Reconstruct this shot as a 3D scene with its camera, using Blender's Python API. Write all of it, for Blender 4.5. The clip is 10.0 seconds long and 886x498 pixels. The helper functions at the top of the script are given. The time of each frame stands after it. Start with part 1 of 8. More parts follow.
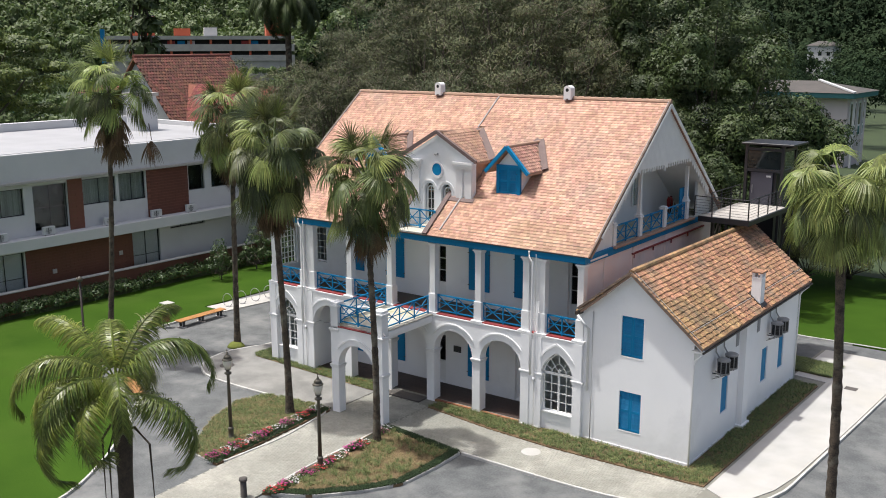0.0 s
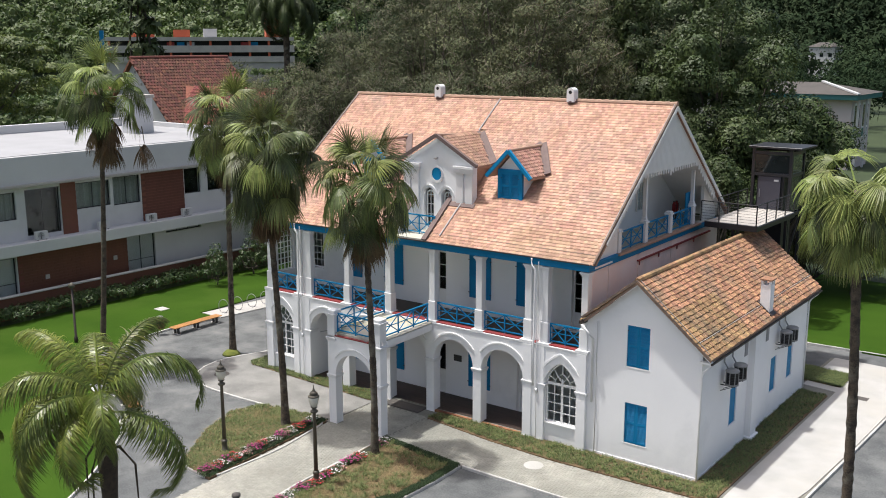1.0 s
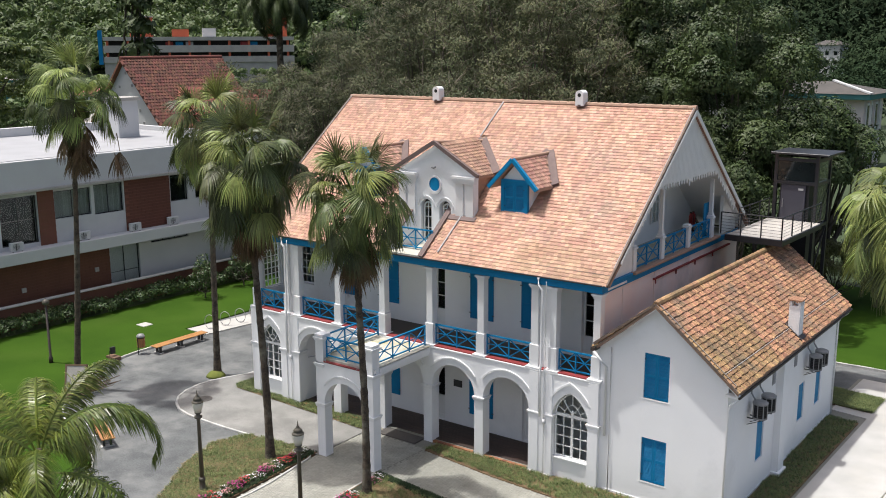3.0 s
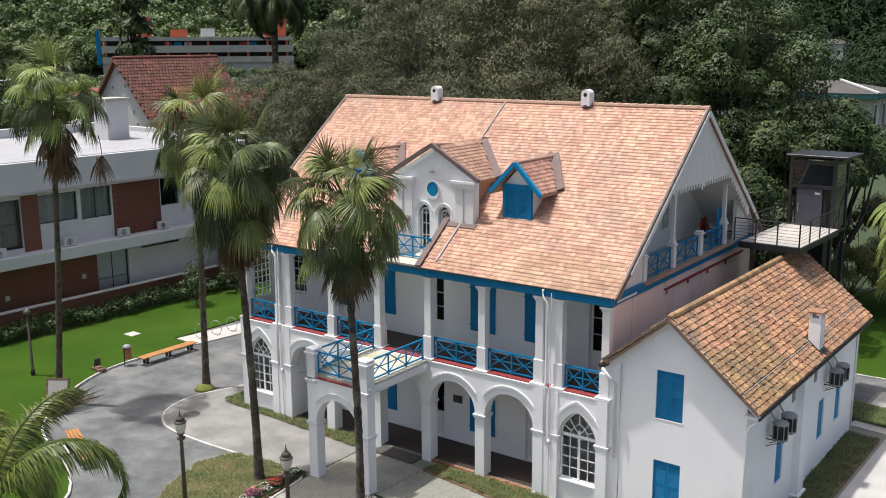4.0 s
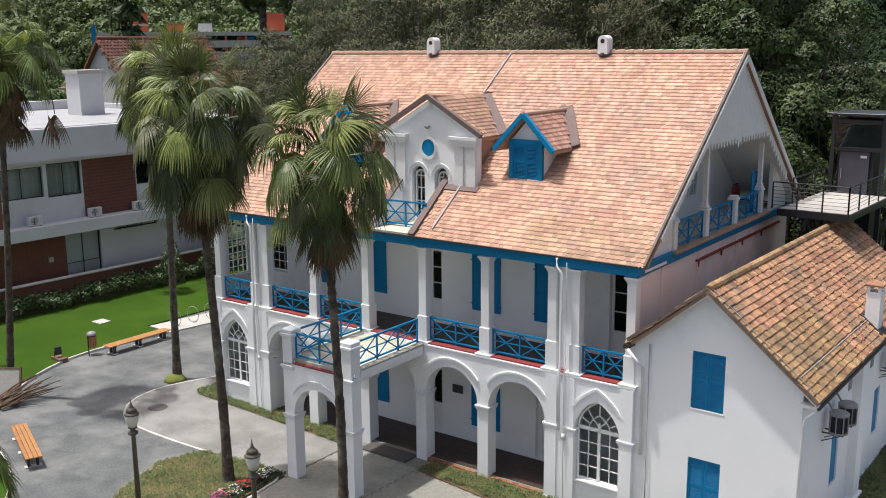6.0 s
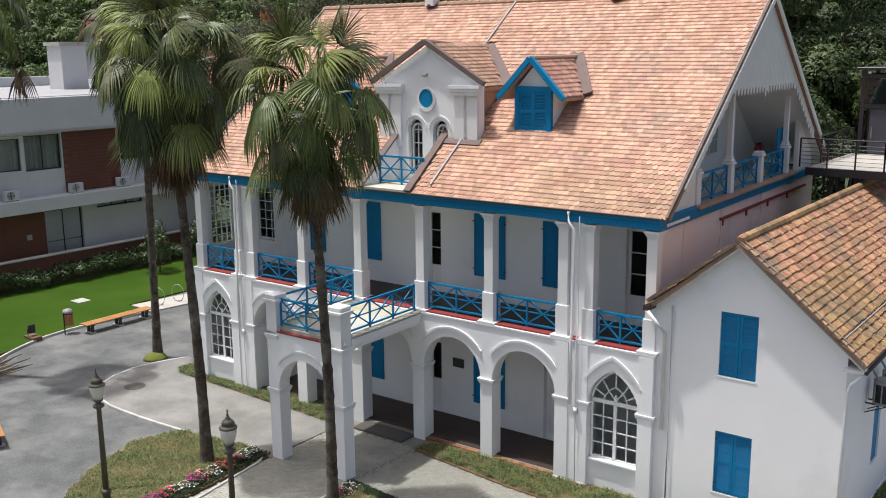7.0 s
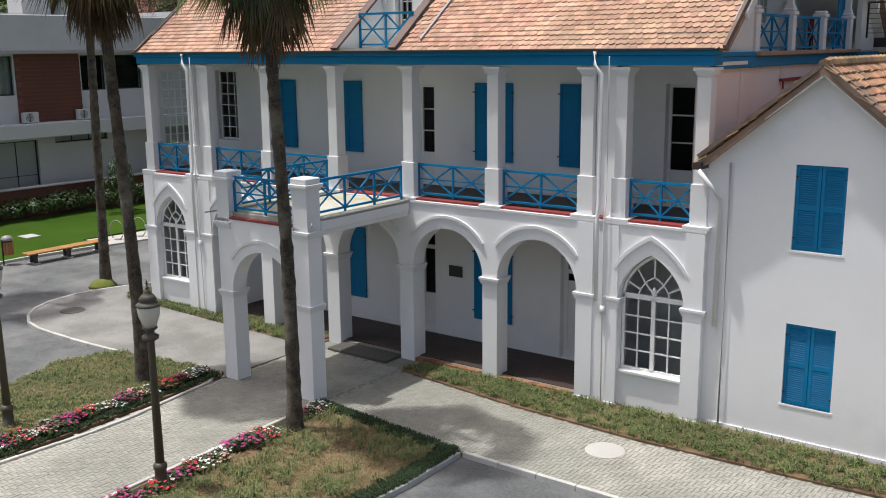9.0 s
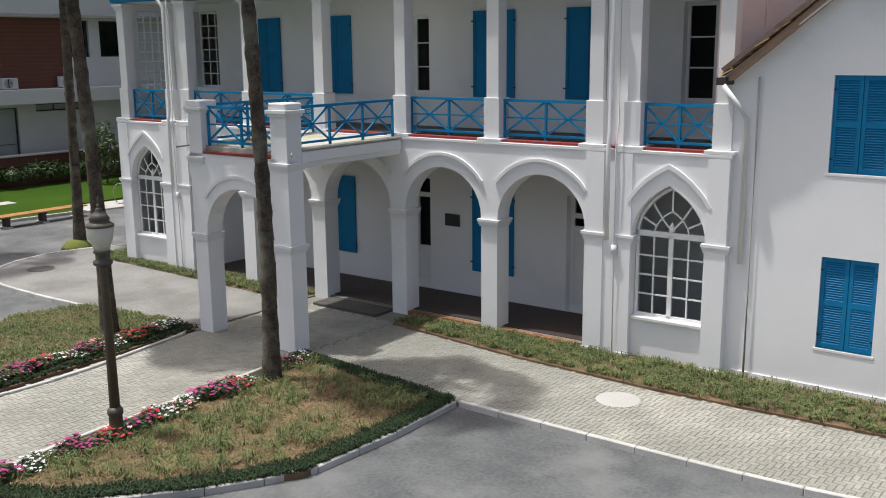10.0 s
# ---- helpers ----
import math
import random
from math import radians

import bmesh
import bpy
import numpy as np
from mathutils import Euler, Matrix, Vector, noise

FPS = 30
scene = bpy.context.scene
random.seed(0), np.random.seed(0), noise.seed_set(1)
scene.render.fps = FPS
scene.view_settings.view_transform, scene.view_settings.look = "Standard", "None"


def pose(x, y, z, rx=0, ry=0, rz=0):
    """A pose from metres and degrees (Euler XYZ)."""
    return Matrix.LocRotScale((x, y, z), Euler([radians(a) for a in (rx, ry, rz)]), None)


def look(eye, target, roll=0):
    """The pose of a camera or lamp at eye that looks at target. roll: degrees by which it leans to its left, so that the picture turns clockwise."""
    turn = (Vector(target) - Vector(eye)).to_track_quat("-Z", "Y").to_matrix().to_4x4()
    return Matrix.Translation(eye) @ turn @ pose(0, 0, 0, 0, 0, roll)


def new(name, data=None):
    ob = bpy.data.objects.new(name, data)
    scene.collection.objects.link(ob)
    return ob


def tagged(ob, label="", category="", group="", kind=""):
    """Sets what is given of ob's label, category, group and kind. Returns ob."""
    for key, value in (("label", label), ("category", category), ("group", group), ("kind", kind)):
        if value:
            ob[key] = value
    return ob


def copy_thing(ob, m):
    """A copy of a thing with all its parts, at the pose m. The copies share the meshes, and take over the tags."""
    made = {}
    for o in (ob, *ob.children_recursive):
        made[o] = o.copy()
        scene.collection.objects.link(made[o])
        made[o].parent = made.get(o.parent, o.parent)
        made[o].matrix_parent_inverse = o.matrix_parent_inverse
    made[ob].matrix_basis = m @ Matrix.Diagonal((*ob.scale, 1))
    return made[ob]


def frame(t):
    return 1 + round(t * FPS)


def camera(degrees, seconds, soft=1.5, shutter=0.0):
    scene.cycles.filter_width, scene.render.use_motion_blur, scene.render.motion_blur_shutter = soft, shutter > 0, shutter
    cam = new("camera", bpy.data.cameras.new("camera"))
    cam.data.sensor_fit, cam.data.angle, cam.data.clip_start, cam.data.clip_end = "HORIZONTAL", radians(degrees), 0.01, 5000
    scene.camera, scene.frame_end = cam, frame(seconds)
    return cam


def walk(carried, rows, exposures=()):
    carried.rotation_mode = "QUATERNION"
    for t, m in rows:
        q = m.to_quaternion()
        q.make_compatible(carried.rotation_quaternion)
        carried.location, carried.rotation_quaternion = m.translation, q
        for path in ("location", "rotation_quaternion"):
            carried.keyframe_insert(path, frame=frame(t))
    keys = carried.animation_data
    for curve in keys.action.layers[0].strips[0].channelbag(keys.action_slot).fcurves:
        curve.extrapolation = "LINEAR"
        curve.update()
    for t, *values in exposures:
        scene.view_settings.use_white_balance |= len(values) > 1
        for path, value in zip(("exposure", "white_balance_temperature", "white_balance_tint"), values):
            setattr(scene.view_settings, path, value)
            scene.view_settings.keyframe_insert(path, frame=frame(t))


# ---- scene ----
cam = camera(49.475, 10.0, 1.0)
PATH = [
    (0, (20.742, -34.825, 17.230), (19.5258, -33.2930, 16.8137), -0.12),
    (0.5, (20.355, -34.340, 17.223), (19.1383, -32.8073, 16.8079), -0.14),
    (1, (19.977, -33.833, 17.219), (18.7602, -32.3013, 16.8053), -0.13),
    (1.5, (19.525, -33.198, 17.233), (18.3064, -31.6675, 16.8177), -0.14),
    (2, (19.004, -32.482, 17.219), (17.7852, -30.9512, 16.8036), -0.23),
    (2.5, (18.422, -31.684, 17.235), (17.2024, -30.1543, 16.8193), -0.24),
    (4, (16.411, -28.986, 17.106), (15.1903, -27.4574, 16.6907), -0.37),
    (4.5, (15.736, -28.056, 16.833), (14.5141, -26.5281, 16.4176), -0.39),
    (5, (15.016, -27.123, 16.263), (13.7933, -25.5948, 15.8493), -0.44),
    (5.5, (14.311, -26.157, 15.609), (13.0876, -24.6296, 15.1947), -0.47),
    (7, (11.900, -23.128, 12.950), (10.6774, -21.6003, 12.5352), -0.57),
    (7.5, (11.154, -22.115, 11.781), (9.9299, -20.5874, 11.3686), -0.54),
    (8, (10.381, -21.118, 10.649), (9.1578, -19.5900, 10.2369), -0.54),
    (8.5, (9.571, -20.087, 9.559), (8.3492, -18.5585, 9.1447), -0.62),
    (9, (8.881, -19.124, 8.420), (7.6573, -17.5957, 8.0099), -0.57),
    (9.5, (8.221, -18.210, 7.366), (6.9967, -16.6820, 6.9576), -0.57),
    (10, (7.801, -17.625, 6.570), (6.5776, -16.0958, 6.1618), -0.53),
]
walk(cam, [(t, look(eye, target, roll)) for t, eye, target, roll in PATH], [(0, 0.57), (5, 0.56), (7, 0.45), (8.5, 0.37), (10, 0.35)])

# ---- light ----
world = bpy.data.worlds.new("sky")
scene.world = world
world.use_nodes = True
wn = world.node_tree
sky = wn.nodes.new("ShaderNodeTexSky")
sky.sky_type = "NISHITA"
sky.sun_disc = False
# the sun stands high, in front of the house and a little to its west end
SUN_WAY = Vector((0.26, 0.15, -1.0)).normalized()
sky.sun_elevation = math.asin(-SUN_WAY.z)
sky.sun_rotation = math.atan2(-SUN_WAY.x, -SUN_WAY.y)
sky.air_density, sky.dust_density, sky.ozone_density = 1.0, 6.0, 0.6
wn.links.new(sky.outputs[0], wn.nodes["Background"].inputs[0])
wn.nodes["Background"].inputs[1].default_value = 0.115
sun = new("sun", bpy.data.lights.new("sun", "SUN"))
scene.view_settings.exposure = 0.38
sun.data.energy, sun.data.angle, sun.data.color = 3.05, radians(1.2), (1.0, 0.985, 0.955)
sun.matrix_world = look((0, 0, 60), Vector((0, 0, 60)) + SUN_WAY)

# ---- materials ----


def material(name, base, other, rough=0.8, scale=1.0, fine=30.0, bump=0.2, contrast=0.5, metal=0.0, vary=0.0, island=0.0, gloss=0.5, stain=None, stain_at=(0.55, 0.7), through_light=0.0):
    """Two colours mixed by a broad and a fine noise, with relief; vary and island shift the brightness from object to object or piece to piece."""
    m = bpy.data.materials.new(name)
    m.use_nodes = True
    nt = m.node_tree
    bsdf = nt.nodes["Principled BSDF"]
    geo = nt.nodes.new("ShaderNodeNewGeometry")
    big = nt.nodes.new("ShaderNodeTexNoise")
    big.inputs["Scale"].default_value, big.inputs["Detail"].default_value = scale, 5
    small = nt.nodes.new("ShaderNodeTexNoise")
    small.inputs["Scale"].default_value, small.inputs["Detail"].default_value = fine, 3
    for n in (big, small):
        nt.links.new(geo.outputs["Position"], n.inputs["Vector"])
    mixed = nt.nodes.new("ShaderNodeMath")
    mixed.operation = "MULTIPLY_ADD"
    mixed.inputs[1].default_value = 0.45
    nt.links.new(small.outputs["Fac"], mixed.inputs[0])
    half = nt.nodes.new("ShaderNodeMath")
    half.operation = "MULTIPLY"
    half.inputs[1].default_value = 0.55
    nt.links.new(big.outputs["Fac"], half.inputs[0])
    nt.links.new(half.outputs[0], mixed.inputs[2])
    ramp = nt.nodes.new("ShaderNodeValToRGB")
    ramp.color_ramp.elements[0].position = 0.5 - 0.5 * (1 - contrast) * 0.5
    ramp.color_ramp.elements[1].position = 0.5 + 0.5 * (1 - contrast) * 0.5
    ramp.color_ramp.elements[0].color = (*base, 1)
    ramp.color_ramp.elements[1].color = (*other, 1)
    nt.links.new(mixed.outputs[0], ramp.inputs[0])
    out = ramp.outputs[0]
    if stain:
        spots = nt.nodes.new("ShaderNodeTexNoise")
        spots.inputs["Scale"].default_value, spots.inputs["Detail"].default_value = scale * 0.37, 7
        spots.inputs["Roughness"].default_value = 0.65
        nt.links.new(geo.outputs["Position"], spots.inputs["Vector"])
        sr = nt.nodes.new("ShaderNodeMapRange")
        sr.inputs[1].default_value, sr.inputs[2].default_value = stain_at
        nt.links.new(spots.outputs["Fac"], sr.inputs[0])
        mx = nt.nodes.new("ShaderNodeMix")
        mx.data_type = "RGBA"
        nt.links.new(sr.outputs[0], mx.inputs["Factor"])
        nt.links.new(out, mx.inputs["A"])
        mx.inputs["B"].default_value = (*stain, 1)
        out = mx.outputs["Result"]
    for amount, source in ((vary, "object"), (island, "island")):
        if amount:
            if source == "object":
                rnd = nt.nodes.new("ShaderNodeObjectInfo").outputs["Random"]
            else:
                rnd = geo.outputs["Random Per Island"]
            mr = nt.nodes.new("ShaderNodeMapRange")
            mr.inputs[3].default_value, mr.inputs[4].default_value = 1 - amount, 1 + amount
            nt.links.new(rnd, mr.inputs[0])
            hsv = nt.nodes.new("ShaderNodeHueSaturation")
            nt.links.new(mr.outputs[0], hsv.inputs["Value"])
            hue = nt.nodes.new("ShaderNodeMapRange")
            hue.inputs[3].default_value, hue.inputs[4].default_value = 0.5 - amount * 0.045, 0.5 + amount * 0.045
            wob = nt.nodes.new("ShaderNodeMath")
            wob.operation = "FRACT"
            times = nt.nodes.new("ShaderNodeMath")
            times.operation = "MULTIPLY"
            times.inputs[1].default_value = 37.7
            nt.links.new(rnd, times.inputs[0])
            nt.links.new(times.outputs[0], wob.inputs[0])
            nt.links.new(wob.outputs[0], hue.inputs[0])
            nt.links.new(hue.outputs[0], hsv.inputs["Hue"])
            nt.links.new(out, hsv.inputs["Color"])
            out = hsv.outputs[0]
    nt.links.new(out, bsdf.inputs["Base Color"])
    bsdf.inputs["Roughness"].default_value = rough
    bsdf.inputs["Metallic"].default_value = metal
    bsdf.inputs["Specular IOR Level"].default_value = gloss
    if bump:
        b = nt.nodes.new("ShaderNodeBump")
        b.inputs["Strength"].default_value, b.inputs["Distance"].default_value = bump, 0.02
        nt.links.new(mixed.outputs[0], b.inputs["Height"])
        nt.links.new(b.outputs[0], bsdf.inputs["Normal"])
    if through_light:
        leafy = nt.nodes.new("ShaderNodeBsdfTranslucent")
        nt.links.new(out, leafy.inputs[0])
        both = nt.nodes.new("ShaderNodeMixShader")
        both.inputs[0].default_value = through_light
        nt.links.new(bsdf.outputs[0], both.inputs[1])
        nt.links.new(leafy.outputs[0], both.inputs[2])
        nt.links.new(both.outputs[0], nt.nodes["Material Output"].inputs[0])
    return m


def glass_material(name, tint, rough=0.03):
    m = bpy.data.materials.new(name)
    m.use_nodes = True
    b = m.node_tree.nodes["Principled BSDF"]
    b.inputs["Base Color"].default_value = (*tint, 1)
    b.inputs["Roughness"].default_value = rough
    b.inputs["Transmission Weight"].default_value = 1.0
    b.inputs["IOR"].default_value = 1.2
    return m


WHITE = material("white lime plaster", (0.86, 0.86, 0.865), (0.81, 0.81, 0.815), 0.85, 0.9, 45, 0.12, 0.2, stain=(0.68, 0.685, 0.69), stain_at=(0.56, 0.84))
WHITE_TRIM = material("white painted moulding", (0.78, 0.78, 0.78), (0.73, 0.73, 0.735), 0.75, 2, 50, 0.08, 0.2)
PINK = material("pink weathered plaster", (0.84, 0.66, 0.60), (0.82, 0.76, 0.73), 0.9, 0.7, 40, 0.2, 0.3, stain=(0.62, 0.57, 0.54), stain_at=(0.5, 0.66))
BLUE = material("blue paint", (0.002, 0.175, 0.37), (0.003, 0.20, 0.42), 0.55, 3, 60, 0.08, 0.3, vary=0.06, gloss=0.25)
RED = material("red floor paint", (0.27, 0.035, 0.035), (0.20, 0.03, 0.03), 0.6, 3, 60, 0.1, 0.3)
TILE = material("new terracotta tile", (0.415, 0.252, 0.182), (0.325, 0.178, 0.125), 0.8, 0.9, 14, 0.15, 0.55, vary=0.26, island=0.26, stain=(0.27, 0.19, 0.155), stain_at=(0.52, 0.80))
TILE_OLD = material("aged terracotta tile", (0.345, 0.195, 0.105), (0.185, 0.10, 0.057), 0.85, 1.9, 9, 0.25, 0.6, vary=0.3, island=0.3, stain=(0.13, 0.105, 0.075), stain_at=(0.48, 0.72))
VERGE = material("grey mortared verge", (0.20, 0.145, 0.115), (0.10, 0.075, 0.06), 0.9, 3, 30, 0.3, 0.5)
RIDGE = material("mortared ridge tile", (0.42, 0.27, 0.19), (0.30, 0.20, 0.15), 0.9, 3, 30, 0.3, 0.4)
FLASHING = material("lead brown flashing", (0.17, 0.12, 0.11), (0.12, 0.085, 0.08), 0.8, 3, 40, 0.05, 0.3)
BOARD_WHITE = material("white painted boards", (0.80, 0.80, 0.79), (0.72, 0.72, 0.71), 0.6, 2, 40, 0.08, 0.3)
GUTTER = material("dark metal gutter", (0.05, 0.035, 0.03), (0.035, 0.025, 0.022), 0.5, 3, 40, 0.05, 0.3)
FRAME = material("white window frame", (0.80, 0.80, 0.79), (0.75, 0.75, 0.74), 0.45, 3, 40, 0.03, 0.3)
PANE = glass_material("window glass", (0.85, 0.9, 0.9))
# dark colour stands in for the shade of the rooms behind the glass
DARK_ROOM = material("dark stand-in for room shade", (0.12, 0.115, 0.11), (0.09, 0.085, 0.08), 0.9, 2, 20, 0.1, 0.3)
DECKFLOOR = material("dark wooden floor", (0.055, 0.033, 0.024), (0.035, 0.022, 0.018), 0.55, 1.5, 25, 0.15, 0.4, vary=0.25)
BRICK_EDGE = material("orange brick edge", (0.32, 0.125, 0.06), (0.24, 0.09, 0.05), 0.85, 4, 40, 0.3, 0.4, vary=0.3)
SLAB = material("weathered terrace slab", (0.50, 0.49, 0.44), (0.42, 0.41, 0.34), 0.9, 1.2, 20, 0.2, 0.4, stain=(0.36, 0.34, 0.16), stain_at=(0.52, 0.7))
ASPHALT = material("weathered grey asphalt", (0.118, 0.124, 0.125), (0.072, 0.077, 0.079), 0.9, 1.1, 14, 0.3, 0.6, stain=(0.185, 0.188, 0.184), stain_at=(0.46, 0.70))
CONCRETE = material("pale concrete paving", (0.45, 0.44, 0.42), (0.355, 0.348, 0.33), 0.9, 0.9, 30, 0.15, 0.5, stain=(0.41, 0.395, 0.36), stain_at=(0.46, 0.66))
PAVER = material("grey concrete paver", (0.30, 0.297, 0.258), (0.235, 0.232, 0.2), 0.9, 0.7, 20, 0.2, 0.45, vary=0.07, island=0.07, stain=(0.395, 0.382, 0.335), stain_at=(0.5, 0.68))
OLD_CONCRETE = material("stained old concrete", (0.265, 0.26, 0.245), (0.175, 0.173, 0.163), 0.92, 0.9, 18, 0.2, 0.5, stain=(0.135, 0.134, 0.128), stain_at=(0.5, 0.72))
JOINT = material("sandy joint bed", (0.215, 0.21, 0.18), (0.17, 0.166, 0.142), 0.95, 3, 60, 0.2, 0.3)
KERB = material("whitewashed kerb stone", (0.56, 0.55, 0.52), (0.38, 0.375, 0.355), 0.9, 1.5, 40, 0.3, 0.4, vary=0.1)
LAWN = material("mown lawn turf", (0.042, 0.088, 0.010), (0.026, 0.060, 0.007), 0.95, 0.35, 22, 0.6, 0.3, gloss=0.05, stain=(0.050, 0.088, 0.014), stain_at=(0.5, 0.75))
MEADOW = material("distant ground", (0.035, 0.055, 0.018), (0.025, 0.04, 0.014), 0.95, 0.1, 5, 0.3, 0.4)
SOIL = material("dry garden soil", (0.21, 0.14, 0.075), (0.12, 0.075, 0.042), 0.95, 1.6, 25, 0.6, 0.3, stain=(0.11, 0.065, 0.038), stain_at=(0.5, 0.68))
DARK_SOIL = material("dark mulch", (0.035, 0.04, 0.022), (0.02, 0.022, 0.014), 0.95, 3, 40, 0.6, 0.4)
TUFT = material("lily turf leaf", (0.185, 0.215, 0.075), (0.10, 0.13, 0.042), 0.7, 1.2, 20, 0, 0.3, island=0.35)
TUFT_DRY = material("dry lily turf leaf", (0.30, 0.225, 0.115), (0.19, 0.145, 0.068), 0.8, 1.2, 20, 0, 0.3, island=0.4)
MONDO = material("dark dwarf turf", (0.03, 0.06, 0.016), (0.018, 0.04, 0.012), 0.8, 2, 20, 0, 0.3, island=0.4)
PALM = material("fan palm leaf", (0.116, 0.140, 0.043), (0.056, 0.076, 0.022), 0.5, 1.2, 12, 0.05, 0.3, vary=0.4, island=0.3, through_light=0.22)
PALM_LIGHT = material("young fan palm leaf", (0.28, 0.33, 0.095), (0.17, 0.215, 0.06), 0.5, 1.2, 12, 0.05, 0.3, vary=0.35, island=0.25, through_light=0.28)
PALM_DEAD = material("dead palm leaf", (0.165, 0.105, 0.052), (0.09, 0.058, 0.03), 0.8, 2, 15, 0.1, 0.3, vary=0.3, through_light=0.15)
FIBRE = material("shaggy palm fibre", (0.075, 0.055, 0.038), (0.03, 0.024, 0.018), 0.95, 5, 40, 0.9, 0.5)
FEATHER = material("feather palm leaf", (0.215, 0.255, 0.05), (0.085, 0.12, 0.022), 0.36, 1.5, 12, 0.05, 0.3, vary=0.3, island=0.45, through_light=0.28)
TRUNK = material("ringed palm bark", (0.105, 0.08, 0.056), (0.03, 0.024, 0.018), 0.95, 4, 26, 1.0, 0.62, stain=(0.16, 0.15, 0.115), stain_at=(0.52, 0.68))
BARK = material("tree bark", (0.085, 0.07, 0.055), (0.05, 0.04, 0.032), 0.95, 3, 20, 0.6, 0.4)
IRON = material("brown cast iron", (0.098, 0.088, 0.066), (0.065, 0.058, 0.044), 0.55, 4, 40, 0.15, 0.4)
STEEL = material("black painted steel", (0.022, 0.022, 0.026), (0.015, 0.015, 0.018), 0.4, 4, 40, 0.05, 0.3)
LIFT_DOOR = material("grey lift door", (0.06, 0.058, 0.075), (0.05, 0.048, 0.065), 0.5, 3, 40, 0.03, 0.3)
LAMP_GLASS = material("frosted lamp glass", (0.62, 0.60, 0.53), (0.55, 0.53, 0.47), 0.25, 4, 40, 0.02, 0.3)
BENCH_WOOD = material("varnished orange wood", (0.42, 0.2, 0.07), (0.30, 0.14, 0.05), 0.5, 2, 30, 0.12, 0.4, vary=0.12)
STEM = material("old branch wood", (0.16, 0.10, 0.06), (0.09, 0.06, 0.04), 0.9, 5, 30, 0.4, 0.4, vary=0.3)
GREY_METAL = material("grey painted metal", (0.27, 0.27, 0.27), (0.22, 0.22, 0.22), 0.45, 4, 40, 0.04, 0.3)
BLACK = material("black plastic", (0.02, 0.02, 0.02), (0.014, 0.014, 0.014), 0.5, 4, 40, 0.04, 0.3)
MODERN_WHITE = material("white rendered concrete", (0.57, 0.57, 0.57), (0.50, 0.50, 0.505), 0.8, 0.5, 30, 0.08, 0.3, stain=(0.47, 0.47, 0.47), stain_at=(0.55, 0.75))
MODERN_ROOF = material("pale roof membrane", (0.36, 0.36, 0.37), (0.28, 0.28, 0.288), 0.6, 0.5, 20, 0.05, 0.3)
MODERN_BRICK = material("brown brick cladding", (0.165, 0.062, 0.04), (0.125, 0.048, 0.032), 0.85, 1, 30, 0.2, 0.3, vary=0.2)
CURTAIN = material("pale vertical blind", (0.36, 0.38, 0.35), (0.28, 0.30, 0.27), 0.8, 2, 20, 0.1, 0.3, vary=0.15)
TINTED = material("tinted window pane", (0.015, 0.02, 0.02), (0.01, 0.014, 0.014), 0.06, 2, 20, 0, 0.3)
CHURCH_TILE = material("dark red roof tile", (0.21, 0.068, 0.045), (0.115, 0.044, 0.034), 0.85, 0.8, 12, 0.3, 0.4, island=0.35, vary=0.35)
WING_TILE = material("red wing roof tile", (0.27, 0.085, 0.055), (0.17, 0.056, 0.04), 0.85, 0.8, 12, 0.3, 0.4, island=0.3, vary=0.3)
ORANGE = material("orange painted render", (0.52, 0.115, 0.055), (0.44, 0.10, 0.05), 0.85, 0.3, 10, 0.1, 0.3)
BG_CONC = material("stained grey concrete", (0.44, 0.415, 0.38), (0.33, 0.31, 0.29), 0.9, 0.4, 10, 0.1, 0.4)
PALE_PINK = material("pale pink render", (0.60, 0.53, 0.53), (0.54, 0.48, 0.48), 0.85, 0.5, 20, 0.08, 0.3)
TEAL = material("teal painted fascia", (0.04, 0.17, 0.17), (0.03, 0.13, 0.14), 0.6, 1, 20, 0.05, 0.3)
GREY_ROOF = material("grey fibre roof", (0.095, 0.085, 0.078), (0.06, 0.055, 0.05), 0.9, 0.6, 15, 0.2, 0.4)
LEAF_MANGO = material("dark glossy tree leaf", (0.068, 0.094, 0.030), (0.030, 0.048, 0.015), 0.5, 0.3, 3, 0, 0.5, island=0.24, vary=0.2, through_light=0.08, gloss=0.25)
LEAF_GREY = material("dusty grey green leaf", (0.115, 0.122, 0.055), (0.052, 0.070, 0.027), 0.8, 0.4, 3, 0, 0.72, island=0.3, vary=0.2, through_light=0.12)
LEAF_BRIGHT = material("fresh green tree leaf", (0.12, 0.165, 0.045), (0.075, 0.12, 0.03), 0.6, 0.25, 3, 0, 0.2, island=0.3, vary=0.2, through_light=0.25)
LEAF_PALE = material("pale dry leaf", (0.175, 0.175, 0.06), (0.10, 0.115, 0.04), 0.8, 0.5, 5, 0, 0.5, island=0.3, through_light=0.15)
LEAF_BROAD = material("layered tree leaf", (0.135, 0.175, 0.022), (0.03, 0.055, 0.01), 0.6, 0.2, 3, 0, 0.5, island=0.25, through_light=0.12)
LEAF_HEDGE = material("hedge leaf", (0.062, 0.105, 0.026), (0.034, 0.066, 0.017), 0.5, 0.8, 8, 0, 0.2, island=0.5, through_light=0.2)
LEAF_FAR = material("far forest leaf", (0.034, 0.054, 0.024), (0.02, 0.036, 0.017), 0.9, 0.05, 1, 0, 0.5, gloss=0.1, island=0.3, vary=0.3, through_light=0.08)
TWIG = material("bare grey twig", (0.215, 0.185, 0.14), (0.14, 0.12, 0.09), 0.9, 2, 20, 0, 0.3)
